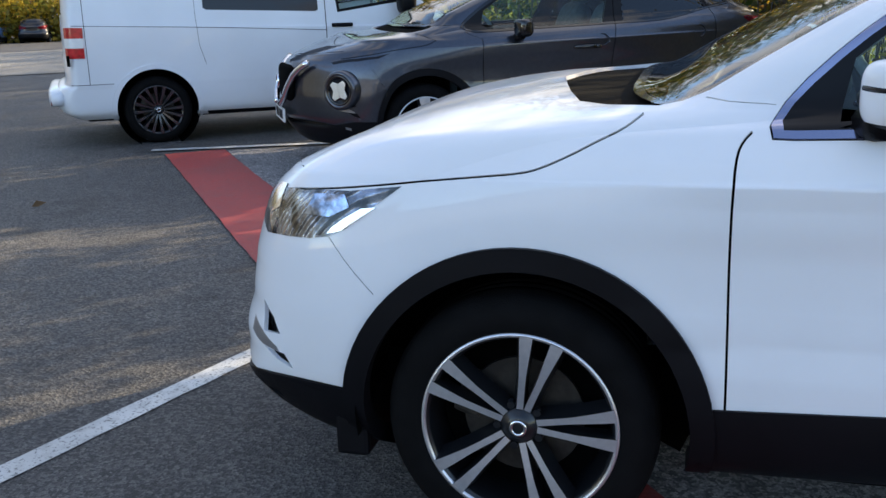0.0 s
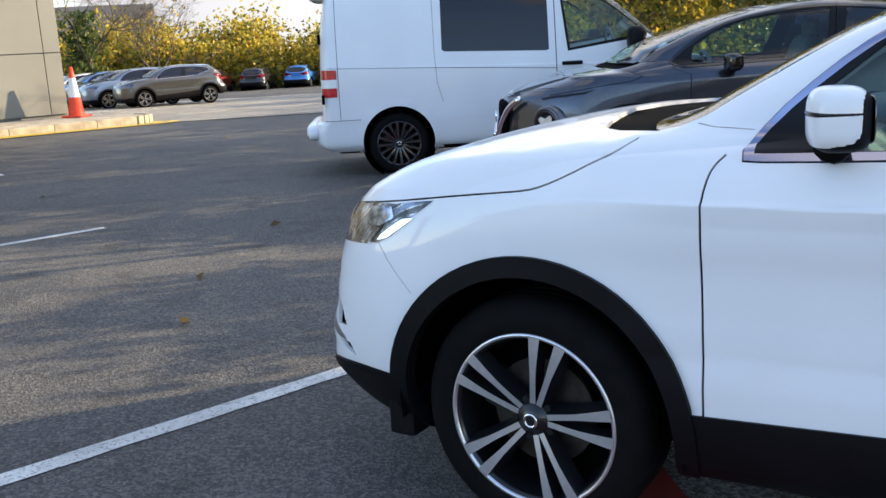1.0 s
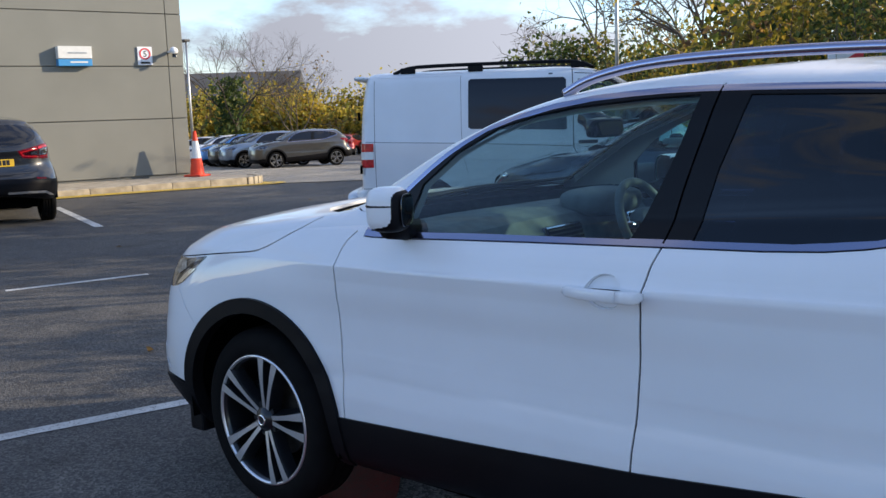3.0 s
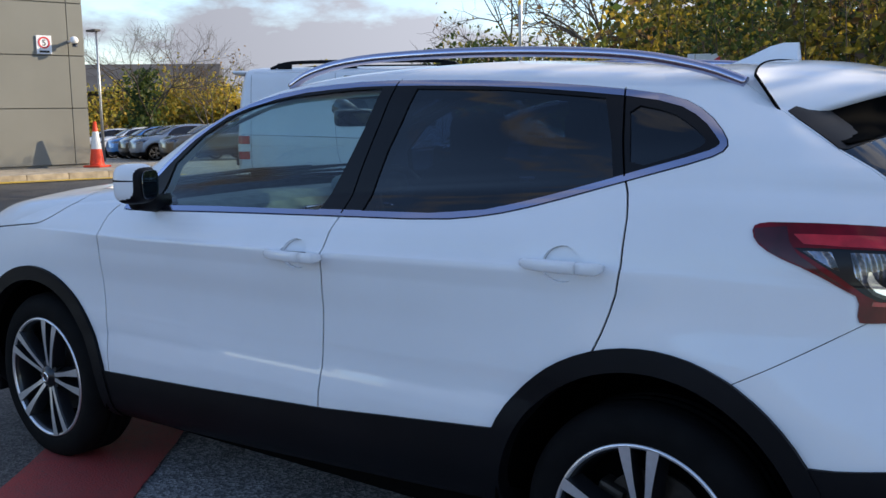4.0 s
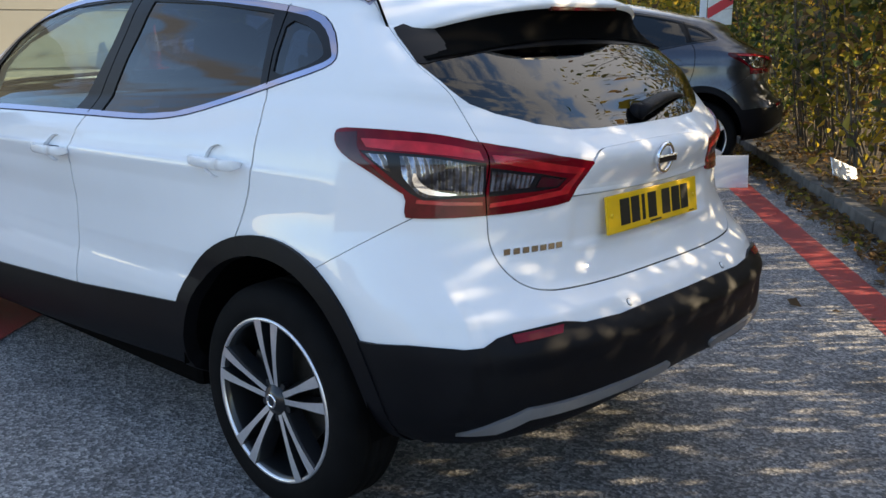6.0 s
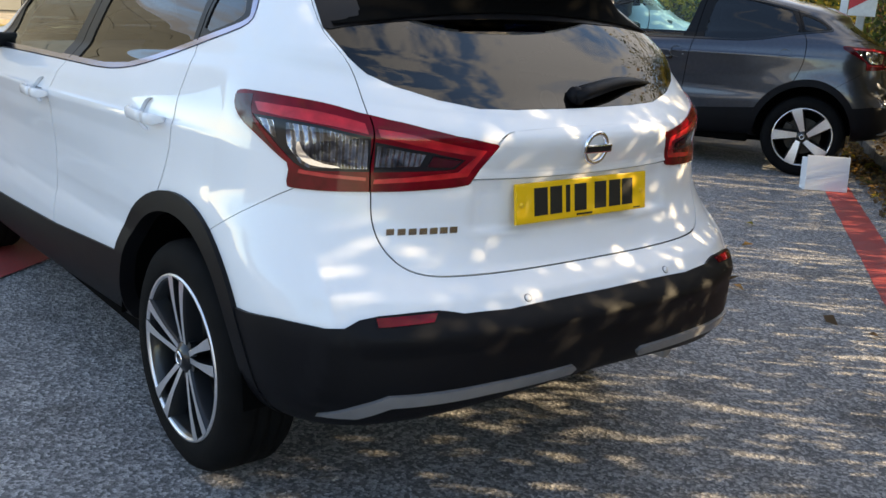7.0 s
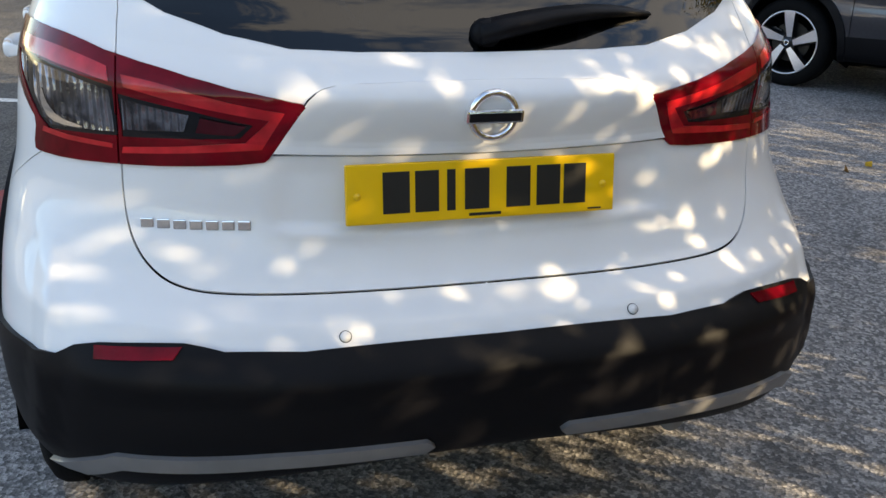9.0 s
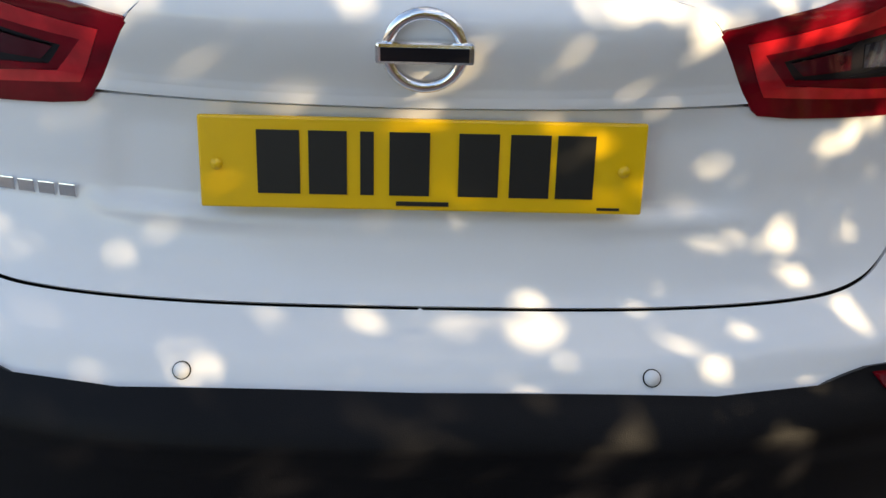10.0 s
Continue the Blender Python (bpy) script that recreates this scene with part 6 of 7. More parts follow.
def dress_crossover(root, sh, paint):
    """Fittings of the white car: mirrors, handles, rails, fin, spoiler, wiper, plate, badge, cabin."""
    for sg in (-1, 1):
        door_mirror(root, sg, paint)
        door_handle(root, 1.505, 0.981, sg, sh, paint)
        door_handle(root, 2.412, 1.021, sg, sh, paint)
        roof_rail(root, sg, [(1.17, 0.535, 1.505), (1.26, 0.535, 1.548), (1.45, 0.535, 1.582), (1.75, 0.54, 1.590), (2.1, 0.54, 1.584), (2.45, 0.54, 1.562), (2.66, 0.535, 1.520), (2.77, 0.53, 1.476)], M["satin"])
    fin = bmesh.new()
    prof = [(2.545, 0.0), (2.60, 0.022), (2.66, 0.050), (2.70, 0.060), (2.742, 0.060), (2.750, 0.0)]
    rows = []
    for x, h in prof:
        z0 = 1.552 - 0.03 * max(0, (x - 2.4))
        wd = 0.030 * (1 - 0.3 * (x - 2.545) / 0.2) if x < 2.745 else 0.018
        rows.append([fin.verts.new((x, s * wd * (1 - 0.75 * q), z0 - 0.012 + (h + 0.012) * q)) for s, q in ((-1, 0), (-1, 0.55), (-1, 1), (1, 1), (1, 0.55), (1, 0))])
    for r0, r1 in zip(rows, rows[1:]):
        for k in range(5):
            fin.faces.new((r0[k], r0[k + 1], r1[k + 1], r1[k]))
    fin.faces.new(rows[-1])
    bmesh.ops.recalc_face_normals(fin, faces=fin.faces[:])
    part("shark_fin_aerial", fin, paint, root, smooth=False)
    # roof spoiler: white blade, black underside
    def edge(v):
        return 3.125 - 0.245 * abs(v) ** 3, 0.574 * v, 1.482 - 0.092 * abs(v) ** 3
    def lipz(v):
        sj = sh.locate("rear", [(-0.590 * abs(v), 1.368 - 0.045 * v * v)])
        lp = (sh.P(sj[:, 0], sj[:, 1]) + 0.008 * sh.N(sj[:, 0], sj[:, 1]))[0]
        return lp[0], lp[1] * (-1 if v > 0 else 1), lp[2]
    nv, nu = 28, 8
    top, under = bmesh.new(), bmesh.new()
    rt_, ru = [], []
    for i in range(nv + 1):
        v = -1 + 2 * i / nv
        ex, ey, ez = edge(v)
        lx, ly, lz = lipz(v)
        fx, fy = 2.74 + 0.06 * abs(v) ** 3, 0.548 * v
        fz = 1.541 - 0.050 * abs(v) ** 2.6
        row = []
        for k in range(nu + 1):
            t = k / nu
            row.append(top.verts.new((fx + (ex - fx) * t, fy + (ey - fy) * t, fz + (ez - fz) * t + (0.018 * math.sin(t * math.pi) + 0.006 * (1 - t)) * (1 - v ** 4))))
        row.append(top.verts.new((ex + 0.004, ey, ez - 0.010)))
        row.append(top.verts.new((ex - 0.006, ey, ez - 0.020)))
        rt_.append(row)
        ru.append([under.verts.new((ex + (lx - ex) * t - 0.004 * (1 - t) - 0.012 * math.sin(t * math.pi), ey + (ly - ey) * t, ez - 0.020 + (lz - ez + 0.020) * t + 0.006 * math.sin(t * math.pi))) for t in (0, 0.2, 0.45, 0.7, 0.9, 1.0)])
    for bm, rr in ((top, rt_), (under, ru)):
        for a, b in zip(rr, rr[1:]):
            for k in range(len(a) - 1):
                bm.faces.new((a[k], a[k + 1], b[k + 1], b[k]))
        bmesh.ops.recalc_face_normals(bm, faces=bm.faces[:])
    sp = part("roof_spoiler", top, paint, root, smooth=True)
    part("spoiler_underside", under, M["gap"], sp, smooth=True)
    seam = [(2.738 + 0.06 * abs(v) ** 3, 0.548 * v, 1.5475 - 0.050 * abs(v) ** 2.6 - 0.006 * v ** 4) for v in np.linspace(-1, 1, 33)]
    part("seam", tube(seam, 0.0032, 6), M["gap"], sp, smooth=True)
    for v in (-1, 1):
        part("seam", tube([(2.80, 0.550 * v, 1.493), edge(v)], 0.0042, 6), M["gap"], sp, smooth=True)
    part("brake_light", box((3.088, -0.17, 1.453), (3.121, 0.17, 1.465), 0.003), M["lens_dark"], sp)
    # rear wiper
    wp = empty("rear_wiper")
    wp.parent = root
    part("pivot", move(lathe([(0, 0.0), (0.022, 0.0), (0.028, 0.012), (0.026, 0.03)], 20), pose(3.322, 0.015, 1.168, 0, 0, 90)), M["plastic"], wp, smooth=True)
    bm = bmesh.new()
    rows = []
    for t in np.linspace(0, 1, 9):
        y, z = 0.0 + 0.355 * t, 1.168 + 0.028 * math.sin(t * math.pi * 0.75) + 0.008 * t
        x = 3.306 - 0.056 * t ** 2.2 - 0.012 * math.sin(t * math.pi * 0.5)
        hh = 0.024 * (1 - 0.72 * t ** 1.5)
        rows.append([bm.verts.new((x + dx, y, z + dz * hh)) for dx, dz in ((0.026, -0.6), (0.034, 0), (0.028, 0.6), (0.0, 1), (-0.012, 0.3), (0.0, -1))])
    for a, b in zip(rows, rows[1:]):
        for k in range(6):
            bm.faces.new((a[k], a[(k + 1) % 6], b[(k + 1) % 6], b[k]))
    bm.faces.new(rows[0])
    bm.faces.new(rows[-1])
    bmesh.ops.recalc_face_normals(bm, faces=bm.faces[:])
    part("arm", bm, M["plastic"], wp, smooth=True)
    # number plate with bars in place of characters
    pl = empty("number_plate", None)
    pl.parent = root
    pl.matrix_local = pose(3.391, 0, 0.909, 0, -8, 0)
    part("plate", box((-0.012, -0.252, -0.053), (-0.004, 0.252, 0.053), 0.003), M["plate_y"], pl)
    for a, b in ((0.13, 0.225), (0.245, 0.33), (0.36, 0.39), (0.425, 0.515), (0.58, 0.67), (0.695, 0.785), (0.80, 0.885)):
        part("character_bar", box((-0.004, -0.252 + 0.504 * a, -0.035), (-0.0025, -0.252 + 0.504 * b, 0.038)), M["ink"], pl)
    part("maker_bar", box((-0.004, -0.03, -0.047), (-0.0025, 0.03, -0.042)), M["ink"], pl)
    part("maker_bar", box((-0.004, 0.20, -0.048), (-0.0025, 0.226, -0.045)), M["ink"], pl)
    for y in (-0.232, 0.228):
        part("screw_cap", move(lathe([(0, -0.0035), (0.006, -0.003), (0.007, 0)], 14), pose(-0.003, y, -0.002, 0, 0, 90)), M["plate_y"], pl, smooth=True)
    # tailgate badge: plain ring and bar
    bd = empty("tailgate_badge")
    bd.parent = root
    bd.matrix_local = pose(3.404, 0, 1.047, 0, 6, 0)
    bm = bmesh.new()
    rows = []
    for i in range(40):
        a = i * math.tau / 40
        rows.append([bm.verts.new((0.006 + 0.007 * math.cos(b), (0.040 + 0.007 * math.sin(b)) * math.cos(a), (0.040 + 0.007 * math.sin(b)) * math.sin(a))) for b in [k * math.tau / 10 for k in range(10)]])
    for i in range(40):
        for k in range(10):
            bm.faces.new((rows[i][k], rows[i][(k + 1) % 10], rows[(i + 1) % 40][(k + 1) % 10], rows[(i + 1) % 40][k]))
    bmesh.ops.recalc_face_normals(bm, faces=bm.faces[:])
    part("ring", bm, M["chrome"], bd, smooth=True)
    part("bar", box((0.002, -0.052, -0.0115), (0.018, 0.052, 0.0115), 0.004), M["chrome"], bd)
    part("bar_inset", box((0.0182, -0.046, -0.0075), (0.0190, 0.046, 0.0075)), M["lamp_black"], bd)
    # small chrome letters as plain bars
    for i in range(7):
        y = -0.590 + 0.0265 * i
        px = sh.P(*[np.array([v]) for v in sh.locate("rear", [(y + 0.012, 0.853)])[0]])[0]
        part("name_bar", move(box((0, -0.011, -0.0085), (0.004, 0.011, 0.0085), 0.0015), pose(px[0] + 0.001, y + 0.012, 0.853, 0, 0, -13)), M["chrome"], root)
    for y in (-0.27, 0.268):
        sj = sh.locate("rear", [(-abs(y), 0.690)])
        p, n = sh.P(sj[:, 0], sj[:, 1])[0], sh.N(sj[:, 0], sj[:, 1])[0]
        at = pose(p[0] + 0.001, y, 0.690, -math.degrees(math.asin(n[2])), 0, 90 + math.copysign(math.degrees(math.atan2(-n[1], n[0])), y))
        part("parking_sensor", move(lathe([(0, -0.0022), (0.0092, -0.0022), (0.0096, 0.002)], 20), at), paint, root, smooth=True)
        part("sensor_ring", move(lathe([(0.0094, 0.003), (0.0098, -0.0010), (0.0106, -0.0010), (0.0110, 0.003)], 20), at), M["gap"], root, smooth=True)
    # front wiper and scuttle lump
    part("wiper", tube([(0.33, -0.60, 1.122), (0.42, -0.45, 1.150), (0.46, -0.1, 1.168), (0.44, 0.3, 1.165)], [0.014, 0.011, 0.009, 0.006], 8), M["plastic"], root, smooth=True)
    part("wiper", tube([(0.30, 0.05, 1.135), (0.40, 0.25, 1.152), (0.46, 0.55, 1.160)], [0.014, 0.011, 0.006], 8), M["plastic"], root, smooth=True)
    part("mud_flap", box((-0.49, -0.83, 0.215), (-0.40, -0.45, 0.36), 0.012), M["plastic"], root)
    part("mud_flap", box((-0.49, 0.45, 0.215), (-0.40, 0.83, 0.36), 0.012), M["plastic"], root)
    part("exhaust_pipe", tube([(3.0, 0.45, 0.36), (3.38, 0.45, 0.375)], 0.03, 14), M["steel"], root, smooth=True)
    part("rear_valance", box((3.06, -0.50, 0.345), (3.34, 0.50, 0.455), 0.05, 3), M["plastic"], root, smooth=True)
    cabin(root)


def cabin(root):
    """Dashboard, wheel, seats, mirror."""
    dash = bmesh.new()
    prof = [(0.30, 1.06), (0.48, 1.088), (0.64, 1.085), (0.735, 1.06), (0.785, 1.01), (0.80, 0.95), (0.77, 0.80), (0.80, 0.55), (0.30, 0.55)]
    rows = []
    for y in (-0.72, -0.5, -0.1, 0.3, 0.72):
        k = 1 - 0.02 * abs(y)
        rows.append([dash.verts.new((x, y, z * k)) for x, z in prof])
    for a, b in zip(rows, rows[1:]):
        for i in range(len(prof)):
            dash.faces.new((a[i], a[(i + 1) % len(prof)], b[(i + 1) % len(prof)], b[i]))
    bmesh.ops.recalc_face_normals(dash, faces=dash.faces[:])
    part("dashboard", dash, M["interior"], root, smooth=False)
    part("instrument_hood", superball((0.74, 0.37, 1.085), (0.13, 0.18, 0.055)), M["interior"], root, smooth=True)
    for y in (-0.55, 0.02, 0.62):
        vent = empty("air_vent")
        vent.parent = root
        vent.matrix_local = pose(0.792, y, 0.985, 0, -16, 0)
        part("surround", box((-0.012, -0.125, -0.045), (0.008, 0.125, 0.045), 0.012), M["satin"], vent)
        part("opening", box((0.004, -0.115, -0.036), (0.012, 0.115, 0.036), 0.004), M["gap"], vent)
        for k in range(4):
            part("slat", box((0.008, -0.112, -0.027 + 0.017 * k), (0.017, 0.112, -0.022 + 0.017 * k), 0.002), M["frame_black"], vent)
    part("glovebox", box((0.76, -0.62, 0.70), (0.815, -0.20, 0.90), 0.02), M["interior"], root)
    part("dash_strip", box((0.79, -0.70, 0.915), (0.812, -0.16, 0.928), 0.004), M["satin"], root)
    part("screen_console", box((0.785, -0.14, 0.70), (0.83, 0.14, 0.94), 0.015), M["gloss_black"], root)
    part("gear_lever", tube([(0.98, 0.0, 0.62), (0.99, 0.0, 0.78)], [0.014, 0.022], 10), M["satin"], root, smooth=True)
    for sg in (-1, 1):
        part("door_card", box((0.55, sg * 0.80 - 0.02, 0.60), (1.50, sg * 0.80 + 0.02, 1.06), 0.015), M["interior"], root)
        part("pull_trim", box((0.95, sg * 0.775 - 0.008, 0.955), (1.25, sg * 0.775 + 0.008, 0.975), 0.005), M["satin"], root)
    sw = bmesh.new()
    rows = []
    for i in range(36):
        a = i * math.tau / 36
        rows.append([sw.verts.new((0.018 * math.sin(b), (0.178 + 0.018 * math.cos(b)) * math.cos(a), (0.178 + 0.018 * math.cos(b)) * math.sin(a))) for b in [k * math.tau / 10 for k in range(10)]])
    for i in range(36):
        for k in range(10):
            sw.faces.new((rows[i][k], rows[i][(k + 1) % 10], rows[(i + 1) % 36][(k + 1) % 10], rows[(i + 1) % 36][k]))
    bmesh.ops.recalc_face_normals(sw, faces=sw.faces[:])
    st = empty("steering_wheel")
    st.parent = root
    st.matrix_local = pose(0.95, 0.37, 1.00, 0, -24, 0)
    part("rim", sw, M["interior"], st, smooth=True)
    part("boss", superball((0.0, 0, 0), (0.04, 0.075, 0.065)), M["interior"], st, smooth=True)
    for a, b in (((0, 0.06, 0), (0, 0.17, 0.01)), ((0, -0.06, 0), (0, -0.17, 0.01)), ((0, 0, -0.05), (0, 0, -0.17))):
        part("wheel_spoke", tube([a, b], 0.018, 8), M["satin"], st, smooth=True)
    for x, y in ((1.42, -0.37), (1.42, 0.37), (2.02, -0.36), (2.02, 0.36)):
        se = empty("seat")
        se.parent = root
        part("cushion", superball((x, y, 0.62), (0.28, 0.25, 0.12), 0.5, 0.6), M["interior"], se, smooth=True)
        part("backrest", move(superball((0, 0, 0), (0.10, 0.24, 0.33), 0.5, 0.5), pose(x + 0.33, y, 0.94, 0, 16, 0)), M["interior"], se, smooth=True)
        part("headrest", superball((x + 0.43, y, 1.325), (0.055, 0.125, 0.085), 0.55, 0.6), M["interior"], se, smooth=True)
    part("interior_mirror", superball((0.985, 0.0, 1.39), (0.022, 0.115, 0.036), 0.4, 0.6), M["gloss_black"], root, smooth=True)
    part("mirror_stalk", tube([(0.90, 0, 1.44), (0.985, 0, 1.39)], 0.04, 10), M["gloss_black"], root, smooth=True)
    for y in (-0.32, 0.36):
        part("sun_visor", box((1.12, y - 0.2, 1.462), (1.32, y + 0.2, 1.482), 0.008), M["interior_l"], root)


# ---- van ----
VAN = [(0.24, 0.24, 0.26, 0.30, -0.78, 3.84, 0.84, 0.86, 0.84, 0.45, 3.0, 0.16, 3.0),
       (0.34, 0.33, 0.34, 0.36, -0.88, 3.96, 0.92, 0.925, 0.92, 0.50, 3.0, 0.22, 3.2),
       (0.50, 0.46, 0.46, 0.48, -0.91, 3.99, 0.945, 0.945, 0.935, 0.52, 3.0, 0.24, 3.2),
       (0.66, 0.56, 0.55, 0.56, -0.90, 3.95, 0.950, 0.950, 0.940, 0.52, 3.0, 0.22, 3.4),
       (0.80, 0.62, 0.60, 0.60, -0.86, 3.87, 0.952, 0.952, 0.945, 0.52, 3.0, 0.16, 3.6),
       (0.95, 0.85, 0.84, 0.84, -0.78, 3.865, 0.952, 0.952, 0.945, 0.55, 3.2, 0.16, 3.6),
       (1.05, 1.03, 1.13, 1.13, -0.56, 3.86, 0.948, 0.950, 0.942, 0.62, 3.4, 0.16, 3.6),
       (1.12, 1.06, 1.16, 1.16, -0.28, 3.86, 0.940, 0.942, 0.936, 0.60, 3.6, 0.16, 3.6),
       (1.20, 1.20, 1.25, 1.25, -0.02, 3.855, 0.922, 0.925, 0.920, 0.50, 3.8, 0.16, 3.6),
       (1.45, 1.45, 1.48, 1.48, 0.28, 3.84, 0.885, 0.890, 0.885, 0.42, 3.8, 0.16, 3.6),
       (1.70, 1.70, 1.70, 1.70, 0.58, 3.81, 0.845, 0.850, 0.845, 0.40, 3.6, 0.16, 3.6),
       (1.85, 1.85, 1.85, 1.85, 0.84, 3.785, 0.805, 0.810, 0.805, 0.38, 3.4, 0.16, 3.4),
       (1.925, 1.92, 1.925, 1.925, 1.06, 3.75, 0.72, 0.73, 0.72, 0.36, 3.2, 0.16, 3.2),
       (1.965, 1.96, 1.96, 1.96, 1.35, 3.60, 0.45, 0.46, 0.45, 0.30, 3.0, 0.14, 3.0),
       (1.975, 1.97, 1.97, 1.97, 1.6, 3.4, 0.0, 0.0, 0.0, 0.2, 2.6, 0.14, 2.6)]


def panel_van():
    sh = Shell(VAN)
    L = sh.locate
    reg = []
    for line, w in (([(1.325, 1.92), (1.325, 1.2), (1.33, 0.45)], 0.010), ([(1.30, 1.87), (0.86, 1.84), (0.55, 1.66), (0.25, 1.38), (0.20, 1.1), (0.28, 0.7), (0.5, 0.45)], 0.010), ([(2.62, 1.88), (2.62, 1.0), (2.55, 0.75)], 0.004),
                    ([(3.64, 1.86), (3.645, 1.5), (3.645, 0.60)], 0.006), ([(1.33, 1.035), (2.5, 1.10), (3.76, 1.15)], 0.006), ([(3.43, 0.60), (3.82, 0.60)], 0.006), ([(2.60, 1.885), (3.6, 1.885)], 0.004)):
        reg.append(("gap", L("side", ribbon(line, w, 1))))
    for cx, r in ((0.04, 0.375), (3.04, 0.385)):
        for nm, rr in (("arch_lip", r + 0.045), ("hole", r)):
            q = L("side", dense(arch(cx, 0.34, rr, 0.26)[1:-1], 0.04, False))
            reg.append((nm, np.array([(q[0][0], 0.0), *q, (q[-1][0], 0.0)])))
    reg.append(("sill", np.array([(1.18, 0), (1.18, 0.55), (1.72, 0.55), (1.72, 0)])))

    def rounded(poly, step=0.04):
        return L("side", dense(poly, step, True, 2))
    reg.append(("dark_window", L("side", dense([(1.40, 1.235), (1.40, 1.80), (1.43, 1.825), (2.50, 1.84), (2.53, 1.82), (2.54, 1.285), (2.51, 1.265), (1.43, 1.222)], 0.05))))
    reg.append(("door_rubber", L("side", dense([(1.265, 1.80), (0.88, 1.785), (0.62, 1.63), (0.33, 1.385), (0.34, 1.32), (1.20, 1.205)], 0.05))))
    reg.append(("front_glass", L("side", dense([(1.235, 1.775), (0.89, 1.76), (0.65, 1.615), (0.40, 1.40), (0.42, 1.345), (1.175, 1.235)], 0.05))))
    reg.append(("windscreen", corner([(0, 8.35), (0.70, 8.35), (0.76, 9.0), (0.76, 11.2), (0.70, 11.6), (0, 11.65)])))
    reg.append(("tail_lamp", L("xyz", dense([(3.66, -0.945, 1.13), (3.80, -0.93, 1.135), (3.85, -0.88, 1.135), (3.86, -0.84, 1.13), (3.86, -0.84, 0.85), (3.85, -0.88, 0.85), (3.80, -0.935, 0.85), (3.665, -0.948, 0.85)], 0.04))))
    reg.append(("lamp_white", L("xyz", dense([(3.66, -0.945, 1.035), (3.80, -0.93, 1.035), (3.85, -0.88, 1.035), (3.86, -0.84, 1.035), (3.86, -0.84, 0.945), (3.85, -0.88, 0.945), (3.80, -0.935, 0.945), (3.665, -0.948, 0.945)], 0.04))))
    reg.append(("tail_glass", L("rear", dense([(-0.70, 1.25), (-0.02, 1.25), (-0.02, 1.75), (-0.64, 1.75)], 0.05))))
    uv, tri, owner, names = cut_shell(sh, reg, (22, 50, 18), 3)
    root = empty("panel_van")
    ids = weld_ids(sh, uv)
    look_of = {"gap": ("shut_line", M["gap"], -0.006, 0), "sill": ("sill", M["plastic"], 0.004, 0.01), "arch_lip": ("arch_lip", M["van_white"], 0.014, 0.03), "dark_window": ("side_window", M["privacy"], 0.001, 0.008), "door_rubber": ("window_rubber", M["plastic"], 0.001, 0.008),
               "front_glass": ("door_window", M["glass"], 0.0, 0), "windscreen": ("windscreen", M["screen"], 0.0, 0), "tail_lamp": ("tail_lamp", M["lens_bright"], 0.008, 0.02), "lamp_white": ("lamp_lens", M["white_refl"], 0.008, 0.0), "tail_glass": ("rear_window", M["privacy"], 0.001, 0.01)}
    for nm in names:
        if nm == "hole":
            continue
        sub = tri[owner == names.index(nm)]
        if len(sub) == 0:
            continue
        comp = components(ids[sub])
        for c in np.unique(comp):
            pn, mat, off, rim = look_of.get(nm, ("body_panel", M["van_white"], 0, 0.012))
            v, f, nrm = region_mesh(sh, uv, sub[comp == c], off, rim)
            part(pn, mesh_of(pn, v, f, mat, smooth=True, normals=nrm), None, root)
    part("underbody", box((-0.6, -0.66, 0.22), (3.7, 0.66, 0.5), 0.02), M["gap"], root)
    part("load_bulkhead", box((1.55, -0.8, 0.45), (1.60, 0.8, 1.88), 0.01), M["interior"], root)
    part("dashboard", box((-0.05, -0.8, 0.7), (0.42, 0.8, 1.18), 0.06), M["interior"], root)
    for y in (-0.45, 0.45):
        se = empty("seat")
        se.parent = root
        part("backrest", move(superball((0, 0, 0), (0.1, 0.25, 0.36), 0.5, 0.5), pose(1.32, y, 1.12, 0, 12, 0)), M["interior"], se, smooth=True)
        part("headrest", superball((1.42, y, 1.58), (0.06, 0.14, 0.09), 0.5, 0.6), M["interior_l"], se, smooth=True)
    part("steering_wheel", tube([(0.62 + 0.05 * math.sin(a), 0.45 + 0.2 * math.cos(a), 1.22 + 0.2 * math.sin(a)) for a in np.linspace(0, math.tau, 25)], 0.016, 8), M["interior"], root, smooth=True)
    for cx in (0.04, 3.04):
        for sg in (-1, 1):
            part("wheel_well", move(lathe([(0.40, -0.12), (0.40, 0.26), (0, 0.26)], 32), pose(cx, sg * 0.80, 0.35, 0, 0, 0 if sg < 0 else 180)), M["gap"], root)
            wheel(root, cx, sg * 0.905, 0.325, sg, radius=0.325, rim=0.235, width=0.23, spokes=8, pair=True, turn=15, face="dark")
    for sg in (-1, 1):
        part("roof_bar", tube(dense([np.array(p) for p in ((1.08, sg * 0.70, 1.93), (1.22, sg * 0.70, 1.99), (1.4, sg * 0.70, 2.01), (2.4, sg * 0.70, 2.015), (3.1, sg * 0.70, 2.01), (3.28, sg * 0.70, 1.99), (3.42, sg * 0.70, 1.93))], 0.1, False, 1), 0.022, 8), M["plastic"], root, smooth=True)
        for x in (1.25, 2.45, 3.25):
            part("bar_foot", box((x - 0.09, sg * 0.70 - 0.02, 1.93), (x + 0.09, sg * 0.70 + 0.02, 2.0), 0.015), M["plastic"], root)
        part("door_handle", box((1.05, sg * 0.95 - 0.02, 1.06), (1.27, sg * 0.95 + 0.02, 1.10), 0.012), M["plastic"], root)
        part("door_mirror", superball((0.50, sg * 1.06, 1.30), (0.09, 0.12, 0.13)), M["plastic"], root, smooth=True)
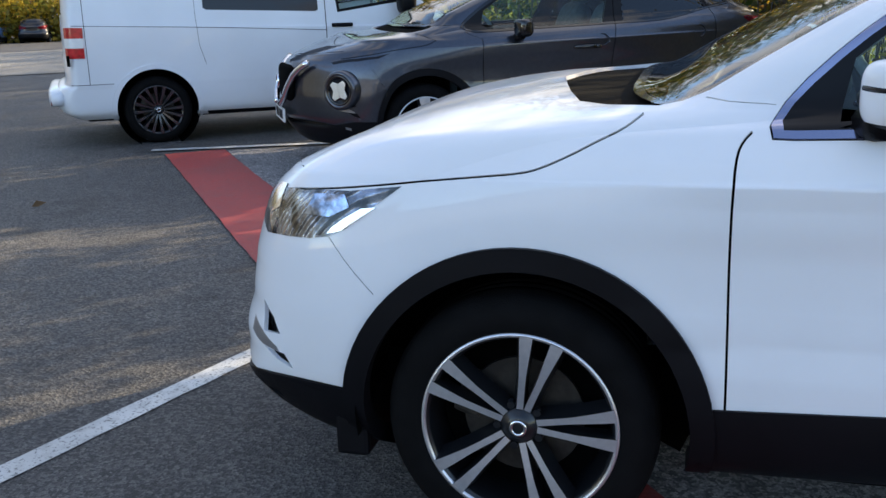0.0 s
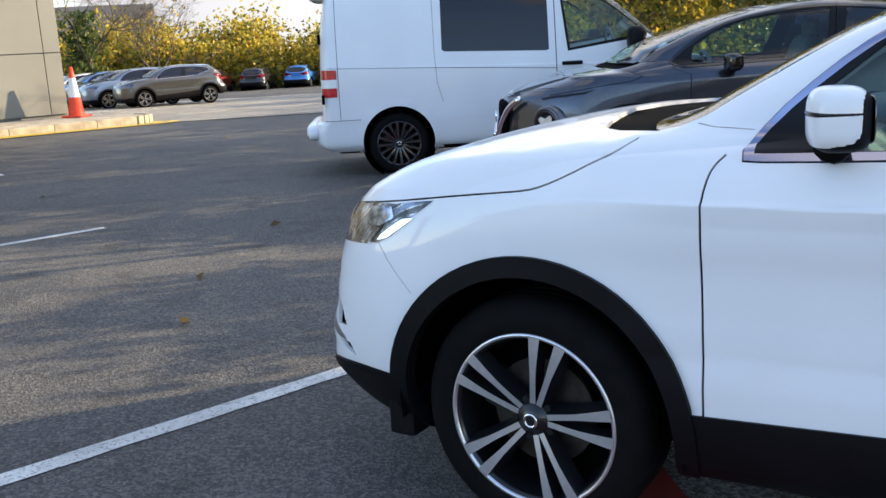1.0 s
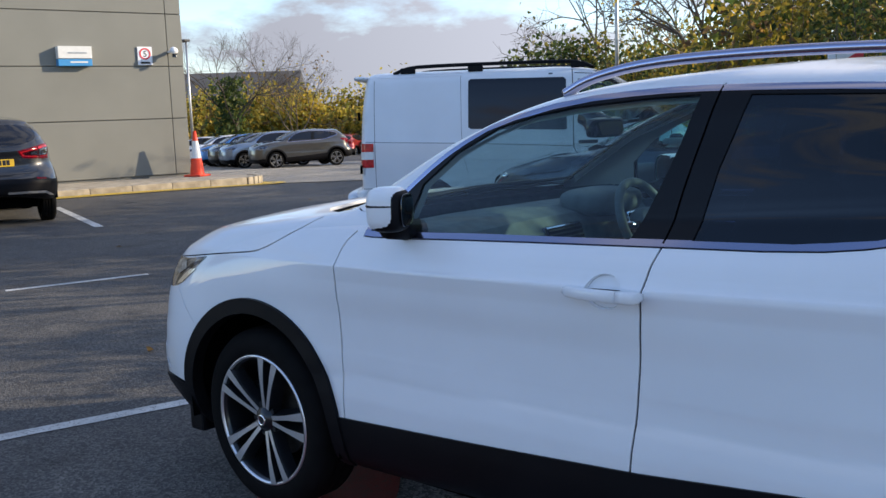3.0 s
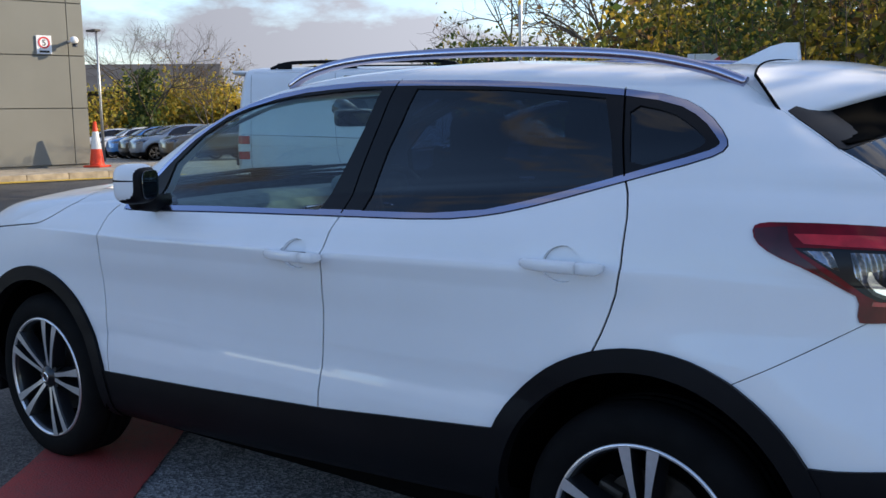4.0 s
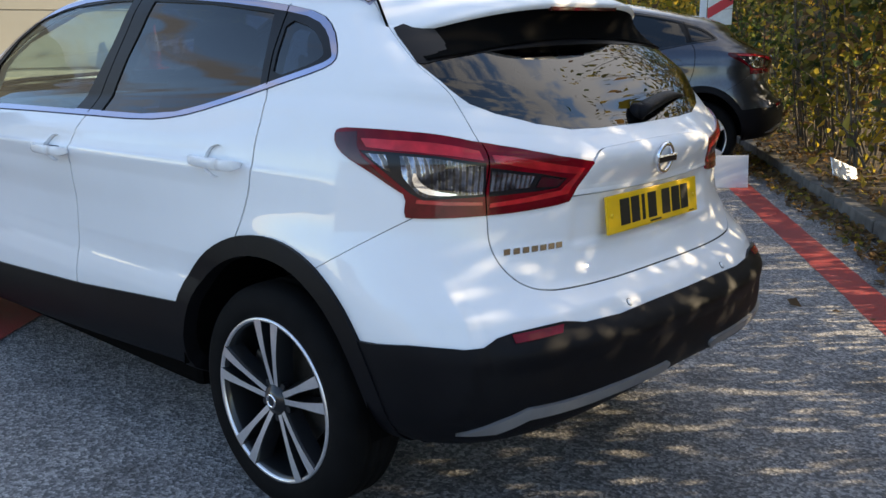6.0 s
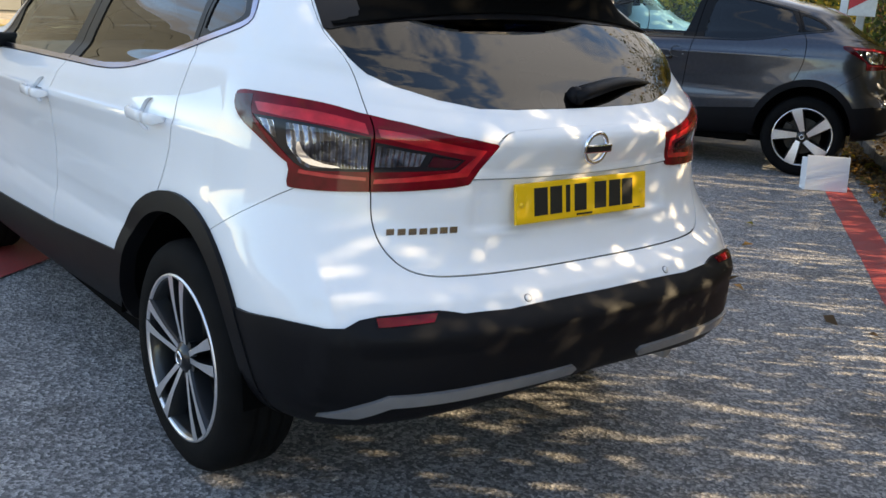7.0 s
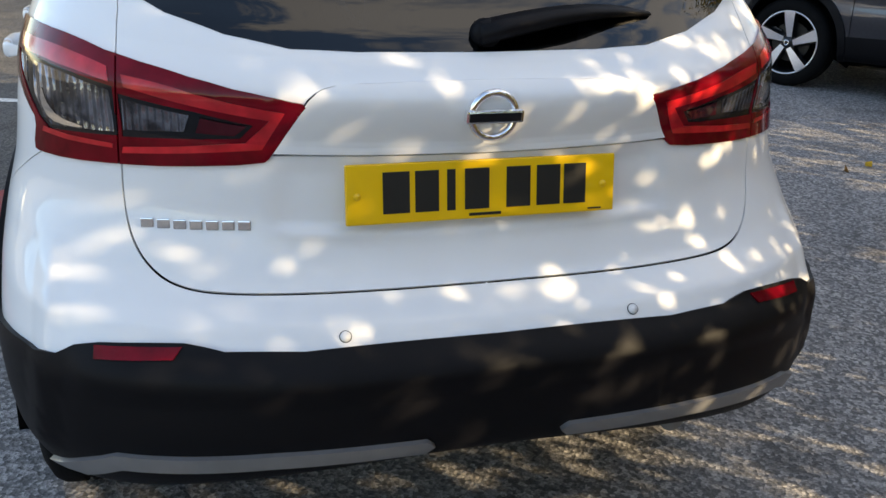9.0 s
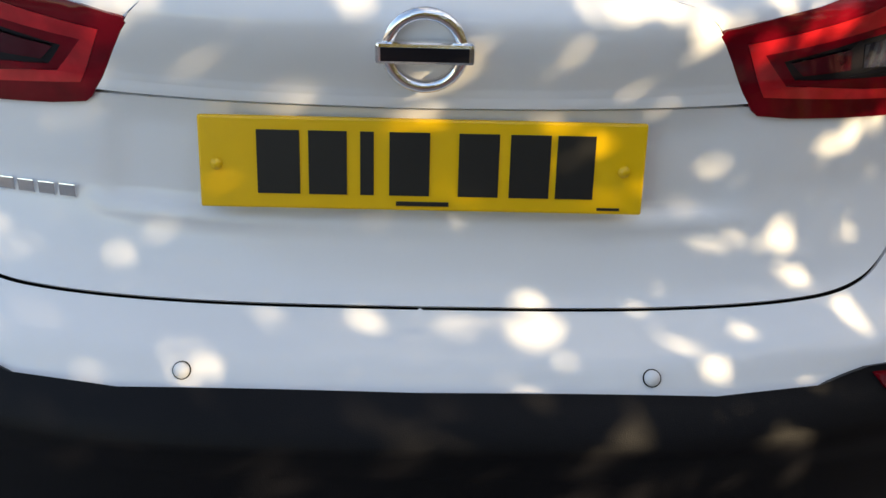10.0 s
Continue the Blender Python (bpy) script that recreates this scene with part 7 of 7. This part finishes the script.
        part("mirror_arm", tube([(0.50, sg * 1.0, 1.22), (0.50, sg * 0.90, 1.20)], 0.03, 8), M["plastic"], root, smooth=True)
        for z in (0.78, 1.40):
            part("door_hinge", box((3.80, sg * 0.93, z), (3.83, sg * 0.955, z + 0.10), 0.006), M["gap"], root)
    part("roof_lip", superball((3.84, 0, 1.90), (0.10, 0.70, 0.028), 0.5, 0.5), M["van_white"], root, smooth=True)
    part("rear_step", superball((3.95, 0, 0.47), (0.09, 0.90, 0.09), 0.5, 0.45), M["van_white"], root, smooth=True)
    part("bumper_reflector", box((3.99, 0.70, 0.42), (4.015, 0.86, 0.46), 0.005), M["lens_red"], root)
    return root


van = panel_van()
van.matrix_world = pose(-2.72, 7.90, 0, 0, 0, 215)
tagged(van, "white panel van with dark side window and roof bars", "van")


# ---- the other parked cars ----
def hatch_shape(v):
    """Short nose pointed in plan, screen base far forward, falling roof."""
    v = np.array(v, float).copy()
    x, y, z = v[:, 0].copy(), np.abs(v[:, 1]), v[:, 2].copy()
    front = np.clip((-x - 0.25) / 0.6, 0, 1)
    cowl = np.clip((z - 1.02) / 0.10, 0, 1) * np.clip((1.25 - x) / 0.95, 0, 1)
    v[:, 0] = np.where(x > 2.65, 2.65 + (x - 2.65) * 0.90, x - 0.14 * front + 0.30 * front * np.clip(y / 0.85, 0, 1) ** 2 - 0.34 * cowl)
    v[:, 2] = z + np.where(z > 1.1, -0.16 * np.clip((x - 1.5) / 1.5, 0, 1.2) ** 2 * np.clip((z - 1.1) / 0.35, 0, 1), 0) - 0.05 * cowl * (z < 1.2) * np.clip((0.6 - x) / 0.4, 0, 1)
    k = np.clip((x - 1.6) / 1.2, 0, 1) * np.clip((z - 0.6) / 0.4, 0, 1) * np.clip((1.35 - z) / 0.2, 0, 1)
    v[:, 1] = v[:, 1] * (1 + 0.02 * k)
    return v


jk, jsh = crossover("hatchback_car", M["grey"], warp=hatch_shape, clear=True, spokes=5, pair=False, chrome="gloss_black", swirl=16, slim=True)
for sg in (-1, 1):
    door_mirror(jk, sg, M["gloss_black"], (0.78, 0.95, 1.10), False)
    door_handle(jk, 1.36, 0.93, sg, jsh, M["gloss_black"])
    lampb = empty("round_headlamp")
    lampb.parent = jk
    sj = jsh.locate("xyz", [(-0.66, -0.73, 0.67)])
    lp = hatch_shape(jsh.P(sj[:, 0], sj[:, 1]))[0]
    lampb.matrix_local = pose(lp[0] - 0.035, -sg * (lp[1] - 0.005), lp[2] - 0.01, 0, 0, math.degrees(math.atan2(-0.72, -sg * 0.69)))
    part("bezel", lathe([(0.150, 0.08), (0.152, -0.02), (0.140, -0.035), (0.120, -0.036), (0.110, -0.02)], 36), M["grey"], lampb, smooth=True)
    part("dark_ring", lathe([(0.118, -0.030), (0.112, -0.034), (0.098, -0.030), (0.094, -0.015)], 36), M["gloss_black"], lampb, smooth=True)
    part("reflector", lathe([(0.096, -0.018), (0.05, -0.004), (0.0, 0.0)], 36), M["lamp_black"], lampb, smooth=True)
    for k in range(4):
        bl = prism([(0.0, -0.010), (0.030, -0.040), (0.085, -0.016), (0.088, 0.016), (0.030, 0.040), (0.0, 0.010)], 0.012, "y", -0.034, 0.002)
        part("light_blade", move(bl, pose(0, 0, 0, 0, 90 * k + 38, 0)), M["alloy"], lampb)
for sg in (-1, 1):
    vbar = [(-1.045, sg * 0.10, 0.52), (-1.035, sg * 0.22, 0.56), (-1.0, sg * 0.30, 0.68), (-0.945, sg * 0.40, 0.80), (-0.86, sg * 0.50, 0.87)]
    part("grille_bar", tube(dense([np.array(p) for p in vbar], 0.05, False, 1), 0.026, 8), M["chrome"], jk, smooth=True)
for k in range(7):
    z = 0.56 + 0.036 * k
    w = 0.20 + 0.030 * k
    part("grille_slat", tube([(-1.0 + 0.20 * k / 30 + 0.10 * (y / 0.4) ** 2, y, z) for y in np.linspace(-w, w, 9)], 0.008, 6), M["gloss_black"], jk, smooth=True)
part("grille_badge", move(lathe([(0.040, 0.006), (0.042, -0.006), (0.054, -0.006), (0.056, 0.006)], 28), pose(-1.045, 0, 0.70, 0, 0, -90)), M["chrome"], jk, smooth=True)
part("grille_mesh", superball((-0.965, 0, 0.69), (0.05, 0.34, 0.15), 0.5, 0.8), M["gap"], jk, smooth=True)
fp = empty("number_plate")
fp.parent = jk
part("plate", box((-1.045, -0.26, 0.38), (-1.03, 0.26, 0.49), 0.003), M["plate_w"], fp)
for a, b in ((0.13, 0.225), (0.245, 0.33), (0.36, 0.39), (0.425, 0.515), (0.58, 0.67), (0.695, 0.785), (0.80, 0.885)):
    part("character_bar", box((-1.047, -0.26 + 0.52 * a, 0.40), (-1.045, -0.26 + 0.52 * b, 0.475)), M["ink"], fp)
cabin(jk)
jk.matrix_world = pose(-2.09, 5.01, 0, 0, 0, 31)
tagged(jk, "dark grey metallic hatchback car with black roof trim", "car")

big, bsh = crossover("suv_car", M["dark"], warp=lambda v: np.array(v) * np.array([1.03, 1.01, 1.05]), clear=False, wheel_face="silver")
bp = empty("number_plate")
bp.parent = big
bp.matrix_local = pose(3.50, 0, 0.955, 0, -8, 0)
part("plate", box((-0.012, -0.26, -0.055), (-0.004, 0.26, 0.055), 0.003), M["plate_y"], bp)
for a, b in ((0.13, 0.225), (0.245, 0.33), (0.36, 0.39), (0.425, 0.515), (0.58, 0.67), (0.695, 0.785), (0.80, 0.885)):
    part("character_bar", box((-0.004, -0.26 + 0.52 * a, -0.036), (-0.0025, -0.26 + 0.52 * b, 0.039)), M["ink"], bp)
big.matrix_world = pose(-14.64, 4.53, 0.0, 0, 0, -19.4)
tagged(big, "dark grey sport utility car seen from behind", "car")

FAR = {}
for nm, paint, lab in (("bronze", "bronze", "bronze-grey crossover car parked at the end of a row"), ("bluegrey", "bluegrey", "pale blue-grey car parked in a row"), ("dark", "dark", "black car parked in a row"),
                       ("blue", "blue", "bright blue car parked in a row"), ("red", "red", "dark red car parked in a far row"), ("white", "van_white", "white car parked in a far row")):
    FAR[nm] = tagged(crossover("parked_car", M[paint], detail=False, clear=False, wheel_face="silver")[0], lab, "car", "far parked cars")


def yaw_for(az):
    return az - 180.0


place = [("bronze", -29.05, 22.9, 247), ("bluegrey", -31.65, 23.3, 247), ("dark", -34.15, 24.5, 247), ("blue", -36.55, 25.5, 247), ("white", -39.9, 26.9, 247), ("white", -44.4, 28.4, 240),
         ("red", -44.3, 42.8, 118), ("dark", -42.6, 45.2, 118), ("blue", -41.0, 47.6, 118), ("dark", -39.3, 50.0, 118), ("bronze", -37.7, 52.2, 118), ("white", -36.0, 54.5, 118), ("red", -34.2, 56.7, 118), ("dark", -32.4, 58.8, 118)]
used = set()
for nm, x, y, az in place:
    m = pose(x, y, fall(x, y), 0, 0, yaw_for(az))
    if nm in used:
        copy_thing(FAR[nm], m)
    else:
        FAR[nm].matrix_world = m
        used.add(nm)
# striped marker board on a post behind the parked cars
mk = tagged(empty("marker_board", pose(-1.3, 9.75, 0, 0, 0, 30)), "white marker board with red diagonal stripes on a grey post", "sign")
part("post", box((-0.05, 0.0, 0.0), (0.05, 0.08, 2.1), 0.01), M["steel"], mk)
part("board", box((-0.16, -0.03, 1.35), (0.16, 0.0, 2.12), 0.005), M["white_refl"], mk)
for k in range(2):
    z = 1.42 + 0.33 * k
    part("stripe", prism([(-0.16, z), (0.16, z + 0.20), (0.16, z + 0.34), (-0.16, z + 0.14)], 0.003, "y", -0.034), M["sign_red"], mk)
part("side_edge", box((-0.26, -0.03, 1.35), (-0.17, 0.03, 2.12), 0.005), M["paper"], mk)

# ---- the white car ----
q, qshell = crossover("crossover_car", M["white"], fine=True)
dress_crossover(q, qshell, M["white"])
tagged(q, "white five-door crossover car with black plastic cladding", "car")
